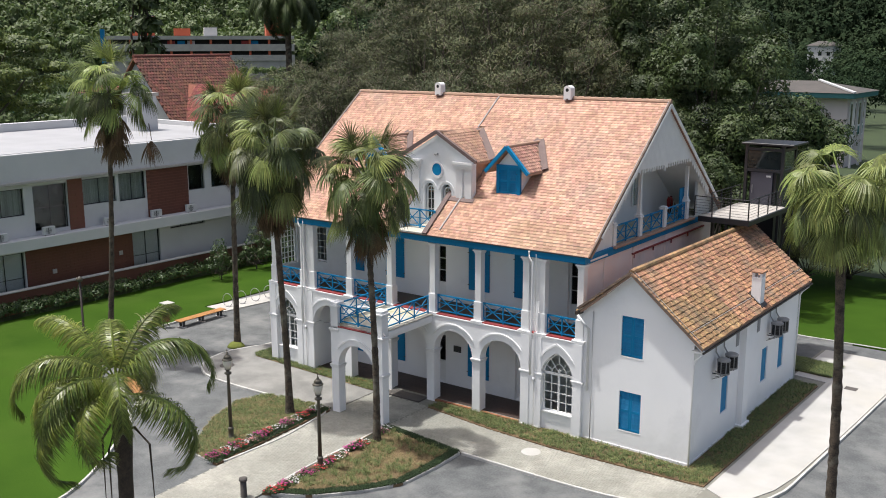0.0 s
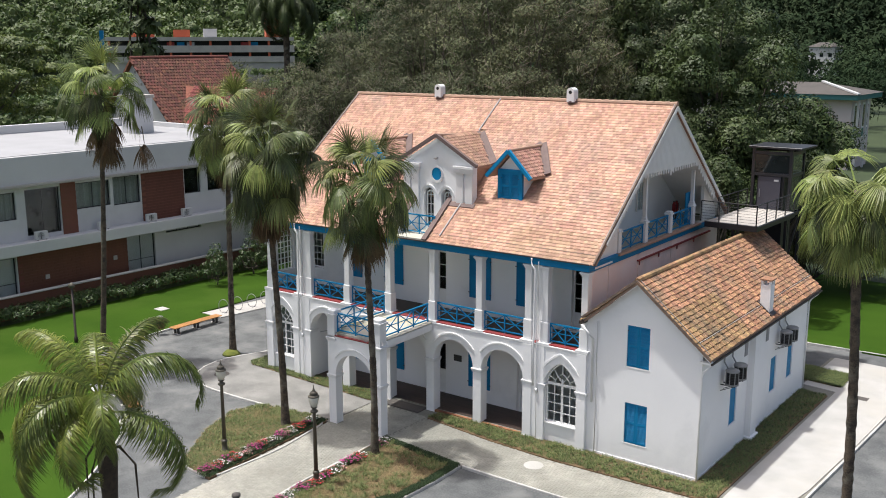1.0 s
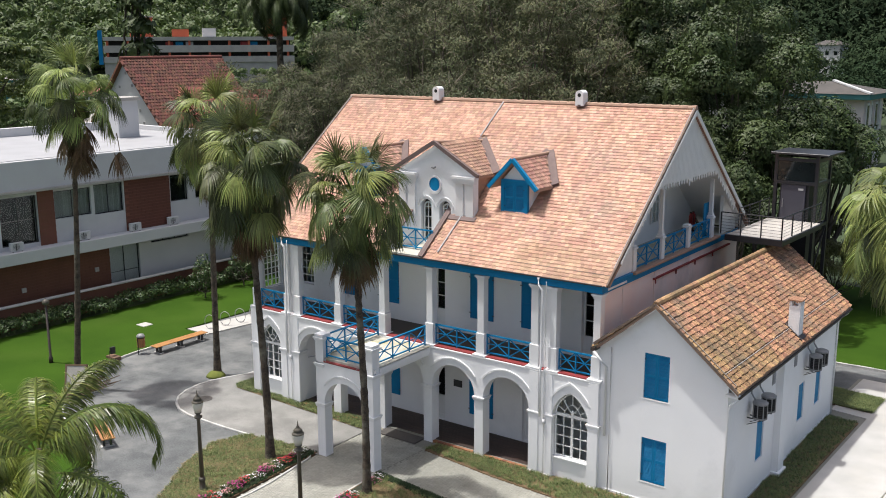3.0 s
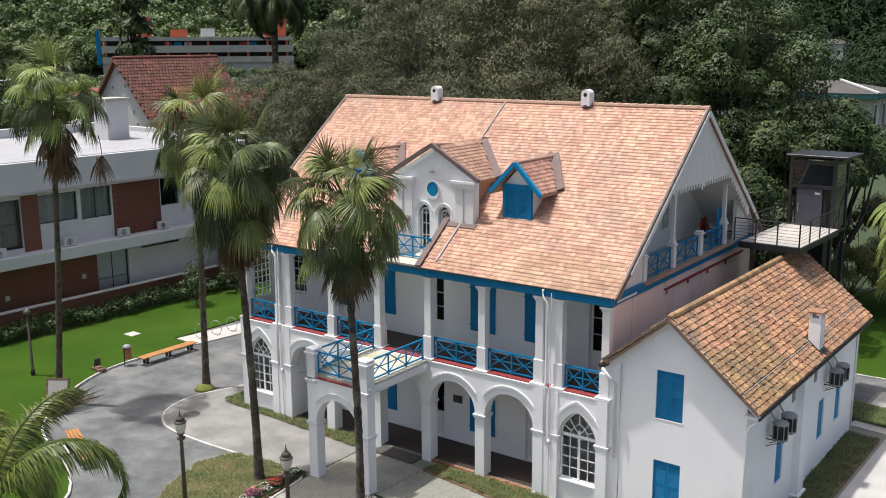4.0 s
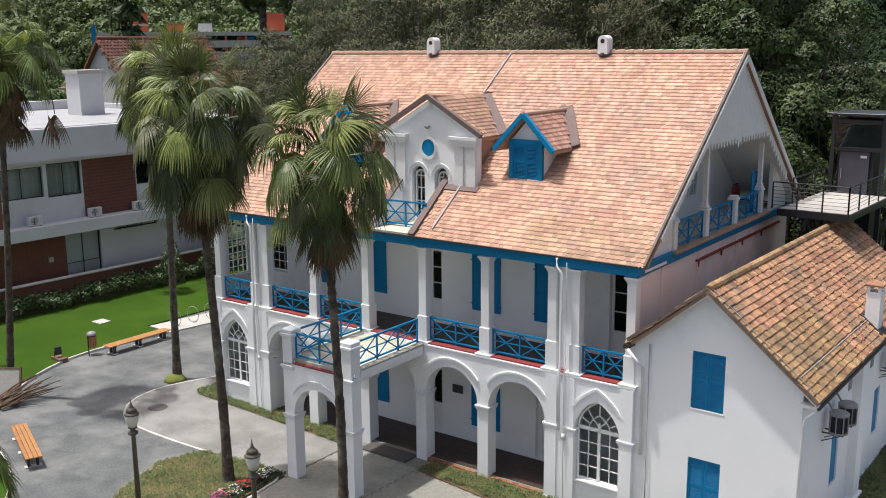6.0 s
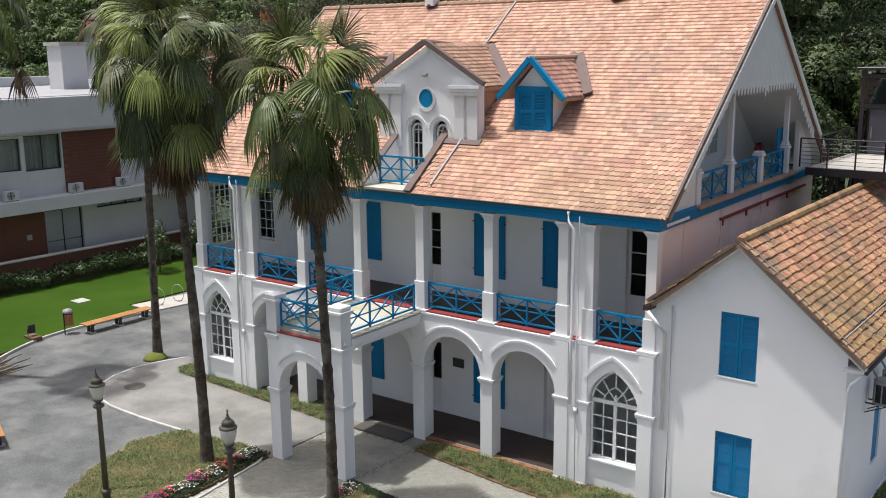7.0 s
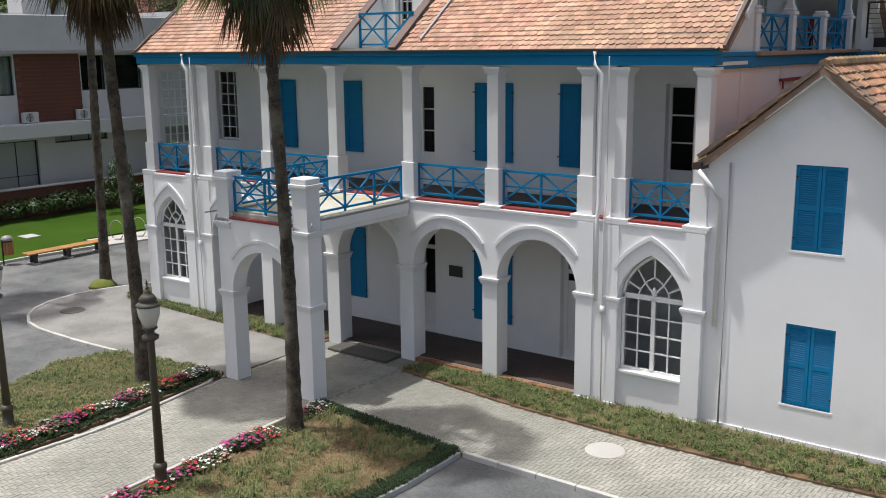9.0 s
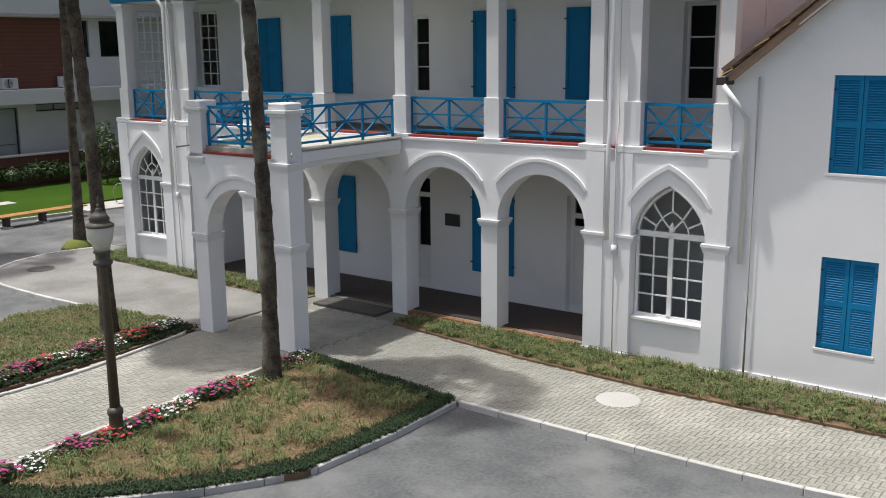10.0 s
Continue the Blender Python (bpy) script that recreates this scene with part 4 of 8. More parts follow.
# ridge ventilators
for x in (-12.69, -4.58):
    v = part("roof_vent", lathe(bmesh.new(), [(0.3, 0.0), (0.3, 0.1)], 4, (0, 0, -0.05)), FLASHING, house, "small white ridge chimney with a round hood")
    bm = bmesh.new()
    arch = [(-0.2, 0.0), (-0.2, 0.5)] + [(0.2 * math.cos(a), 0.5 + 0.2 * math.sin(a)) for a in [math.pi * (1 - i / 8) for i in range(1, 8)]] + [(0.2, 0.5), (0.2, 0.0)]
    extrude(bm, arch, along_y, -0.22, 0.22)
    hoodpart = part("vent_hood", bm, WHITE_TRIM, v)
    bm = bmesh.new()
    tube(bm, [(0, -0.225, 0.48), (0, -0.2, 0.48)], 0.09, 10)
    part("vent_hole", bm, BLACK, v)
    v.matrix_parent_inverse = Matrix.Identity(4)
    v.matrix_basis = house.matrix_world.inverted() @ Matrix.Translation((x, RIDGE_Y - 0.1, RIDGE_Z - 0.02))

# ---- pediment dormer with its balcony ----
C = (PED[0] + PED[1]) / 2
TOP, SPRINGZ = 13.0, 11.76
WINS = ((-9.47, -8.83), (-8.42, -7.8))
bm = bmesh.new()
# wall as blocks round the two arched niches
xs = [PED[0] + 0.15, WINS[0][0], WINS[0][1], WINS[1][0], WINS[1][1], PED[1] - 0.15]
low = [(xs[0], 8.3)]
for a, b in WINS:
    low += [(a, 8.3), (a, 10.2)] + [(u, v) for u, v in arch_points(a, b, 10.2, 10)][1:-1] + [(b, 10.2), (b, 8.3)]
low += [(xs[-1], 8.3), (xs[-1], SPRINGZ), (C, TOP - 0.05), (xs[0], SPRINGZ)]
extrude(bm, low, along_y, PED_Y, PED_Y + 0.3)
part("pediment_wall", bm, WHITE, house)
for a, b in WINS:
    part("niche_wall", cuboid(a, b, PED_Y + 0.05, PED_Y + 0.25, 8.3, 8.62), WHITE, house)
    bm = bmesh.new()
    lo = [(a + 0.08, 8.62), (a + 0.08, 10.15)] + [(u, v) for u, v in arch_points(a + 0.08, b - 0.08, 10.15, 10)][1:-1] + [(b - 0.08, 10.15), (b - 0.08, 8.62)]
    li = [(a + 0.14, 8.68), (a + 0.14, 10.15)] + [(u, v) for u, v in arch_points(a + 0.14, b - 0.14, 10.15, 10)][1:-1] + [(b - 0.14, 10.15), (b - 0.14, 8.68)]
    for i in range(len(lo) - 1):
        q = [lo[i], lo[i + 1], li[i + 1], li[i]]
        extrude(bm, q, along_y, PED_Y + 0.14, PED_Y + 0.22)
    m = (a + b) / 2
    box(bm, m - 0.014, m + 0.014, PED_Y + 0.15, PED_Y + 0.2, 8.66, 10.35)
    for z in (8.64, 9.2, 9.7, 10.15):
        box(bm, a + 0.1, b - 0.1, PED_Y + 0.15, PED_Y + 0.2, z - 0.016, z + 0.016)
    w = part("arched_window", bm, FRAME, house, "narrow white arched window with small panes")
    part("pane", extrude(bmesh.new(), li, along_y, PED_Y + 0.17, PED_Y + 0.178), PANE, w)
    # dark sheet behind the panes, with the room's shade put into its colour
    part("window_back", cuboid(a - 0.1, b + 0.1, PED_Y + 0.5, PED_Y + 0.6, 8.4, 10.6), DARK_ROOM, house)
    # raised band round the niche head
    i2, o2 = arch_points(a - 0.1, b + 0.1, 10.2, 12), arch_points(a - 0.16, b + 0.16, 10.2, 12)
    part("hood_mould", extrude(bmesh.new(), i2 + o2[::-1], along_y, PED_Y - 0.035, PED_Y + 0.01), WHITE_TRIM, house)
bm = bmesh.new()
extrude(bm, [(C - 0.06 + 0.28 * math.cos(i * math.tau / 24), 11.22 + 0.30 * math.sin(i * math.tau / 24)) for i in range(24)], along_y, PED_Y - 0.03, PED_Y + 0.02)
part("oculus", bm, BLUE, house, "round blue shutter in the pediment")
bm = bmesh.new()
ro = [(C - 0.06 + 0.38 * math.cos(i * math.tau / 24), 11.19 + 0.41 * math.sin(i * math.tau / 24)) for i in range(24)]
ri = [(C - 0.06 + 0.29 * math.cos(i * math.tau / 24), 11.22 + 0.31 * math.sin(i * math.tau / 24)) for i in range(24)]
band = [[bm.verts.new((u, d, v)) for u, v in ring] for ring, d in ((ro, PED_Y + 0.01), (ro, PED_Y - 0.05), (ri, PED_Y - 0.05), (ri, PED_Y + 0.01))]
for i in range(24):
    j = (i + 1) % 24
    for p, q in zip(band, band[1:]):
        bm.faces.new((p[i], p[j], q[j], q[i]))
part("oculus_ring", bm, WHITE_TRIM, house)
bm = bmesh.new()
tube(bm, [(C - 0.05, PED_Y, 11.95), (C - 0.05, PED_Y - 0.25, 11.98)], 0.03, 6)
tube(bm, [(C - 0.05, PED_Y - 0.12, 11.95), (C + 0.12, PED_Y - 0.2, 12.0)], 0.05, 8)
part("flood_lamp", bm, GREY_METAL, house)
for a, b in ((PED[0] + 0.1, PED[0] + 1.15), (PED[1] - 1.15, PED[1] - 0.1)):
    part("pilaster", cuboid(a + 0.06, a + 0.46, PED_Y - 0.09, PED_Y + 0.02, 9.6, 11.36, 0.008), WHITE_TRIM, house)
    part("pilaster", cuboid(b - 0.46, b - 0.06, PED_Y - 0.09, PED_Y + 0.02, 9.6, 11.36, 0.008), WHITE_TRIM, house)
    moulding(a + 0.02, b - 0.02, PED_Y - 0.12, PED_Y + 0.02, 11.36, 11.68, 0.1, house, "cornice")
for x in (C - 1.62, C + 1.62):
    cheek = [(PED_Y + 0.2, 9.5), (PED_Y + 0.2, 11.6), (4.1, 11.6), (PED_Y + 0.2, slope_z(PED_Y + 0.2) - 0.1)]
    part("dormer_cheek", extrude(bmesh.new(), cheek, along_x, x - 0.06, x + 0.06), RIDGE, house)


def gable_roof(cx, half, y0, top, fall, mat, mesh, w, row, name, verge_mat, sag=0.0, front=None):
    """A small gable roof running back into the main slope, tiled, with flashing in its valleys."""
    r = part(name, cuboid(cx - 0.02, cx + 0.02, y0, y0 + 0.3, top - 0.08, top - 0.03), RIDGE, house)
    fh, fz, fy = front or (half * 1.03, top - fall - 0.02, y0)
    low = top - sag
    yr = (low - EAVE_Z) / SLOPE + EAVE_Y
    for s in (-1, 1):
        ze = top - fall
        ye = (ze - EAVE_Z) / SLOPE + EAVE_Y
        bm = bmesh.new()
        c = [(cx, y0, top), (cx + s * half, y0, ze), (cx + s * half, ye + 0.15, ze), (cx, yr + 0.1, low)]
        up = [bm.verts.new(v) for v in c]
        dn = [bm.verts.new((x, y, z - 0.1)) for x, y, z in c]
        bm.faces.new(up)
        bm.faces.new(dn[::-1])
        for i in range(4):
            bm.faces.new((up[i], dn[i], dn[(i + 1) % 4], up[(i + 1) % 4]))
        part("roof_boarding", bm, RIDGE, r)
        length = math.hypot(half, fall)
        org = Vector((cx + s * half, y0, ze + 0.01))

        def keep(p, s=s):
            k = abs(p.x - cx) / half
            return p.y < yr + (ye - yr) * k - 0.26 and p.z < top + 0.02
        lay_tiles(name + "_tiles", org, (0, 1, 0), (-s * half, 0, fall), yr - y0 + 0.2, length, mesh, w, row, keep, r, mat)
        # valley flashing and front verge
        bm = bmesh.new()
        nv = Vector((0, -SLOPE, 1)).normalized() * 0.15
        a, b = Vector((cx + s * half * 1.05, ye - 0.05, slope_z(ye - 0.05))) + nv, Vector((cx, yr + 0.1, low)) + nv
        bar(bm, a, b, 0.42, 0.06, nv)
        part("valley_flashing", bm, FLASHING, r)
        bm = bmesh.new()
        bar(bm, (cx + s * fh, fy - 0.03, fz), (cx, fy - 0.03, top + 0.03), 0.16, 0.16, (0, 0, 1))
        part("verge", bm, verge_mat, r)
    bm = bmesh.new()
    tube(bm, [(cx, fy, top + 0.03), (cx, yr + 0.05, low + 0.03)], 0.08, 8)
    part("ridge_tiles", bm, RIDGE, r)


gable_roof(C, 1.78, PED_Y + 0.28, TOP + 0.05, 1.48, TILE, scale_tile(0.166, 0.27, 0.034, 0.012), 0.168, 0.182, "pediment_roof", FLASHING, 0.26, (2.33, 11.74, PED_Y - 0.1))
# balcony in the slope
part("balcony_floor", cuboid(CUT[0] - 0.05, CUT[1] + 0.05, 0.0, PED_Y + 0.1, 8.352, 8.42), SLAB, house)
for x, s in ((CUT[0], 1), (CUT[1], -1)):
    part("balcony_cheek", extrude(bmesh.new(), [(0.05, 8.1), (PED_Y + 0.35, 8.1), (PED_Y + 0.35, slope_z(PED_Y + 0.35) + 0.05), (0.05, slope_z(0.05) + 0.05)], along_x, x - 0.06, x + 0.06), WHITE, house)
    bm = bmesh.new()
    nv = Vector((0, -SLOPE, 1)).normalized()
    bar(bm, Vector((x, 0.0, slope_z(0.0))) + nv * 0.1, Vector((x, PED_Y + 0.3, slope_z(PED_Y + 0.3))) + nv * 0.1, 0.26, 0.06, nv)
    part("balcony_flashing", bm, FLASHING, house)
railing((CUT[0] + 0.06, 0.95), (CUT[1] - 0.06, 0.95), 8.42, house, 0.92, 2)
bm = bmesh.new()
bar(bm, (CUT[1], PED_Y - 0.14, slope_z(PED_Y - 0.14) + 0.07), (PED[1], PED_Y - 0.14, slope_z(PED_Y - 0.14) + 0.07), 0.26, 0.05, (0, -SLOPE, 1))
part("roof_flashing", bm, FLASHING, house)

# ---- blue louvred dormers ----
DY = 2.48


def louvred_dormer(dx):
    """A small blue-framed dormer with louvred shutters and a tiled gable roof."""
    bm = extrude(bmesh.new(), [(dx - 0.62, 10.0), (dx - 0.62, 11.64), (dx, 12.3), (dx + 0.62, 11.64), (dx + 0.62, 10.0)], along_y, DY + 0.02, DY + 0.2)
    part("dormer_wall", bm, WHITE, house)
    for s in (-1, 1):
        x = dx + s * 0.6
        bm = extrude(bmesh.new(), [(DY + 0.1, 10.0), (DY + 0.1, 11.64), (4.2, 11.64), (DY + 0.1, slope_z(DY + 0.1) - 0.1)], along_x, x - 0.04, x + 0.04)
        part("dormer_cheek", bm, WHITE, house)
    bm = bmesh.new()
    for q in ((dx - 0.66, dx - 0.5, 10.16, 11.66), (dx + 0.5, dx + 0.66, 10.16, 11.66), (dx - 0.5, dx + 0.5, 11.49, 11.66), (dx - 0.5, dx + 0.5, 10.16, 10.28)):
        box(bm, q[0], q[1], DY - 0.08, DY + 0.06, q[2], q[3])
    part("dormer_frame", bm, BLUE, house)
    shutter(dx - 0.5, dx + 0.5, DY - 0.05, 10.28, 11.49, house, True)
    gable_roof(dx, 1.15, DY - 0.2, 12.5, 1.18, TILE, scale_tile(0.166, 0.27, 0.034, 0.012), 0.168, 0.182, "dormer_roof", BLUE)
    bm = bmesh.new()
    bar(bm, (dx - 0.72, DY - 0.1, 10.12), (dx + 0.72, DY - 0.1, 10.12), 0.24, 0.05)
    part("roof_flashing", bm, FLASHING, house)


for dx in DORMERS:
    louvred_dormer(dx)

# ---- east gable with its loggia ----
GX = 0.36
gable = part("gable_cladding", extrude(bmesh.new(), [(RIDGE_Y - 3.2, 11.62), (RIDGE_Y, RIDGE_Z - 0.25), (RIDGE_Y + 3.2, 11.62)], along_x, VX - 0.05, VX), BOARD_WHITE, house, "white painted vertical boards with pointed ends")
k = 84
for i in range(k):
    y = RIDGE_Y - 5.9 + 11.8 * (i + 0.5) / k
    off = abs(y - RIDGE_Y)
    top = RIDGE_Z - 0.2 - off * SLOPE
    drop = 11.5 - (0.17 if i % 2 else 0.0) - 0.16 * math.exp(-((i + 0.5 - k / 2) / 1.2) ** 2)
    if drop > top - 0.5:
        drop = top - (0.36 if i % 2 else 0.52)
    bm = bmesh.new()
    hw = 5.9 / k - 0.005
    extrude(bm, [(y - hw, top), (y + hw, top), (y + hw, drop + 0.09), (y, drop), (y - hw, drop + 0.09)], along_x, VX + 0.002, VX + 0.022)
    part("board", bm, BOARD_WHITE, gable)
part("loggia_floor", cuboid(-2.0, 0.42, 1.0, 14.6, 8.0, 8.2), SLAB, house)
part("loggia_coping", cuboid(0.3, 0.6, 3.0, 12.4, 8.16, 8.26, 0.015), RIDGE, house)
for s in (-1, 1):
    a, b = RIDGE_Y + s * (RIDGE_Y - EAVE_Y - 0.6), RIDGE_Y
    za, zb = EAVE_Z + 0.6 * SLOPE - 0.24, RIDGE_Z - 0.24
    part("loggia_ceiling", extrude(bmesh.new(), [(a, za), (b, zb), (b, zb - 0.03), (a, za - 0.03)], along_x, -1.8, VX - 0.06), BOARD_WHITE, house)
part("loggia_wall", extrude(bmesh.new(), [(0.45, 8.15), (2 * RIDGE_Y - 0.45, 8.15), (2 * RIDGE_Y - 0.45, slope_z(0.45) - 0.1), (RIDGE_Y, RIDGE_Z - 0.1), (0.45, slope_z(0.45) - 0.1)], along_x, -1.95, -1.78), WHITE, house)
for y0, y1 in ((0.6, 3.1), (13.2, 15.0)):
    a, b = (y0, y1)
    za = RIDGE_Z - 0.2 - abs(a - RIDGE_Y) * SLOPE
    zb = RIDGE_Z - 0.2 - abs(b - RIDGE_Y) * SLOPE
    part("gable_corner", extrude(bmesh.new(), [(a, 8.1), (b, 8.1), (b, max(zb, 8.15)), (a, max(za, 8.15))], along_x, 0.2, GX), BOARD_WHITE, house)
for y in (3.27, 6.05, 8.92, 11.8):
    bm = bmesh.new()
    box(bm, 0.14, 0.42, y - 0.15, y + 0.15, 8.24, 9.15, 0.01)
    box(bm, 0.1, 0.46, y - 0.19, y + 0.19, 9.15, 9.24, 0.015)
    box(bm, 0.13, 0.43, y - 0.16, y + 0.16, 9.24, 9.32, 0.03)
    part("balcony_pier", bm, WHITE_TRIM, house)
for y in (6.05, 11.8):
    bm = bmesh.new()
    box(bm, 0.2, 0.36, y - 0.08, y + 0.08, 9.3, RIDGE_Z - 0.4 - abs(y - RIDGE_Y) * SLOPE)
    box(bm, 0.17, 0.39, y - 0.11, y + 0.11, 9.3, 9.42)
    part("loggia_post", bm, WHITE_TRIM, house)
for a, b in ((3.42, 5.9), (6.2, 8.77), (9.07, 11.65)):
    railing((0.28, a), (0.28, b), 8.24, house, 0.88, 2)
for s in (-1, 1):
    bm = bmesh.new()
    bar(bm, (X1 + 0.03, RIDGE_Y + s * (RIDGE_Y - EAVE_Y - 1.0), slope_z(EAVE_Y + 1.0) - 0.12), (X1 + 0.03, RIDGE_Y, RIDGE_Z - 0.12), 0.05, 0.17)
    part("barge_board", bm, BOARD_WHITE, house)
window(9.5, 10.3, -1.74, 9.0, 10.5, 2, 3, house, axis="x")
bm = bmesh.new()
box(bm, 0.36, 0.45, 5.2, 14.2, 7.5, 7.57)
for y in (5.4, 7.6, 9.8, 12.0):
    bar(bm, (0.4, y, 7.53), (0.4, y, 7.3), 0.05)
part("red_pipe", bm, RED, house, "red pipe along the side wall")
for y in (2.4, 5.4, 9.2):
    part("wall_pilaster", cuboid(0.34, 0.39, y - 0.1, y + 0.1, 5.5, 7.84), PINK, house)
# west gable
part("gable_west", extrude(bmesh.new(), [(0.5, 8.1), (15.2, 8.1), (RIDGE_Y, RIDGE_Z - 0.25)], along_x, -18.6, -18.4), WHITE, house)

# drain pipes
for x in (-16.08, -1.93):
    bm = bmesh.new()
    tube(bm, [(x - 0.16, -0.08, 8.3), (x - 0.16, -0.1, 8.0), (x, -0.06, 7.8), (x, -0.06, 4.85), (x, -0.12, 4.6), (x, -0.1, 2.6)], 0.05, 8)
    tube(bm, [(x + 0.2, -0.1, 8.2), (x + 0.2, -0.08, 5.0), (x + 0.17, -0.12, 4.55), (x + 0.17, -0.06, 0.1)], 0.014, 6)
    box(bm, x + 0.12, x + 0.22, -0.12, -0.03, 2.3, 2.5)
    part("drain_pipe", bm, WHITE_TRIM, house, smooth=True)

# plaque, sockets and fire equipment
part("wall_plaque", cuboid(-7.79, -7.33, BACK - 0.04, BACK - 0.005, 1.97, 2.29, 0.005), STEEL, house, "dark metal wall plaque")

# ---- the annexe ----
annexe = thing("annexe", (3.2, 7.2, 0), "white gabled annexe with old tiled roof and blue shutters", "house")
AX0, AX1, AY0, AY1 = 0.78, 5.62, 0.45, 14.1
ARX, ARZ = 2.87, 8.0
F1, F2 = (2.38, 3.385, 0.95, 2.71), (2.38, 3.385, 4.28, 6.04)


def annexe_roof_z(x):
    return ARZ - (x - ARX) * 0.825 if x > ARX else ARZ - (ARX - x) * 0.83


wall_with_holes("front_wall", AX0 - 0.4, AX1, 0.0, 5.5, AY0, AY0 + 0.3, [F1, (F2[0], F2[1], F2[2], 5.5)], WHITE, annexe)
bm = bmesh.new()
zr = annexe_roof_z(AX1) - 0.14
zl = annexe_roof_z(AX0) - 0.14
extrude(bm, [(AX0 - 0.4, 5.5), (F2[0], 5.5), (F2[0], 6.04), (F2[1], 6.04), (F2[1], 5.5), (AX1 - 0.0, 5.5 if zr > 5.5 else 5.499), (AX1 - (5.5 - zr) / 0.825 if zr < 5.5 else AX1, 5.5 if zr < 5.5 else zr), (ARX, ARZ - 0.14), (AX0 - 0.2, zl - 0.166), (AX0 - 0.4, zl - 0.332)], along_y, AY0, AY0 + 0.3)
part("gable_wall", bm, WHITE, annexe)
SH = [(3.75, 4.52, 1.33, 3.0), (8.85, 9.62, 1.3, 2.98), (11.3, 12.05, 1.32, 3.0)]
wall_with_holes_x("side_wall", AY0 + 0.3, AY1 - 0.3, 0.0, 5.55, AX1 - 0.3, AX1, SH, WHITE, annexe)
part("rear_wall", cuboid(AX0, AX1 - 0.002, AY1 - 0.3, AY1, 0.0, 5.5), WHITE, annexe)
part("plinth", cuboid(AX0, AX1 + 0.03, AY0 - 0.03, AY1, 0.0, 0.2), WHITE, annexe)
for f in (F1, F2):
    shutter(f[0], f[1], AY0 + 0.05, f[2], f[3], annexe, True)
    part("sill", cuboid(f[0] - 0.05, f[1] + 0.05, AY0 - 0.012, AY0 + 0.1, f[2] - 0.06, f[2], 0.008), WHITE_TRIM, annexe)
for a, b, z0, z1 in SH:
    shutter(a, b, AX1 - 0.1, z0, z1, annexe, True, "x")
# roof
aroof = part("roof", extrude(bmesh.new(), [(0.45, annexe_roof_z(0.45) - 0.02), (ARX, ARZ - 0.02), (6.08, annexe_roof_z(6.08) - 0.02), (6.08, annexe_roof_z(6.08) - 0.14), (ARX, ARZ - 0.15), (0.45, annexe_roof_z(0.45) - 0.14)], along_y, AY0 - 0.3, AY1 + 0.3), RIDGE, annexe, "aged terracotta tile roof")
hr, hl = 6.08 - ARX, ARX - 0.45
lay_tiles("east_tiles", (6.1, AY0 - 0.32, annexe_roof_z(6.1) + 0.0), (0, 1, 0), (-1, 0, 0.825), AY1 - AY0 + 0.6, hr * math.hypot(1, 0.825), barrel_tile(0.172, 0.28, 0.05), 0.166, 0.215, lambda p: not (abs(p.y - 7.47) < 0.3 and 5.35 < p.x < 6.0), aroof, TILE_OLD, lambda p: p.y < 4.6 and p.x > 3.4, stagger=0.05, uneven=0.022)
lay_tiles("west_tiles", (0.43, AY0 - 0.32, annexe_roof_z(0.43)), (0, 1, 0), (1, 0, 0.83), AY1 - AY0 + 0.6, hl * math.hypot(1, 0.83), barrel_tile(0.172, 0.28, 0.05), 0.166, 0.215, lambda p: True, aroof, TILE_OLD, stagger=0.05, uneven=0.022)
bm = bmesh.new()
for i in range(40):
    y = AY0 - 0.3 + (AY1 - AY0 + 0.6) * i / 40
    tube(bm, [(ARX, y, ARZ + 0.02), (ARX, y + 0.39, ARZ + 0.045)], [0.12, 0.135], 8)
part("ridge_tiles", bm, TILE_OLD, aroof)
for a, b in (((6.1, ARZ - 3.23 * 0.825), (ARX, ARZ)), ((0.45, ARZ - 2.3 * 0.83), (ARX, ARZ))):
    bm = bmesh.new()
    bar(bm, (a[0], AY0 - 0.38, a[1] + 0.03), (b[0], AY0 - 0.38, b[1] + 0.03), 0.05, 0.09)
    part("verge", bm, VERGE, aroof)
    bm = bmesh.new()
    bar(bm, (a[0], AY0 - 0.22, a[1] - 0.14), (b[0], AY0 - 0.22, b[1] - 0.14), 0.14, 0.08)
    part("barge_board", bm, BOARD_WHITE, aroof)
for p_, q_ in (((5.98, AY0 - 0.22), (ARX, AY0 - 0.22)), ((5.55, AY0 - 0.2), (5.55, AY1 + 0.2))):
    bm = bmesh.new()
    bar(bm, (p_[0], p_[1], annexe_roof_z(p_[0]) + 0.125), (q_[0], q_[1], annexe_roof_z(q_[0]) + 0.125), 0.02, 0.012)
    part("lightning_strip", bm, MODERN_ROOF, aroof)
part("eaves_soffit", cuboid(AX1 - 0.05, 6.05, AY0 - 0.2, AY1 + 0.2, 5.08, 5.16), BOARD_WHITE, annexe)
part("gutter", tube(bmesh.new(), [(6.12, AY0 - 0.3, 5.16), (6.12, AY1 + 0.35, 5.16)], 0.05, 8), GUTTER, annexe)
part("gutter", bar(bmesh.new(), (0.45, AY0 - 0.45, 5.92), (0.45, AY1, 5.92), 0.18, 0.14), GUTTER, annexe)
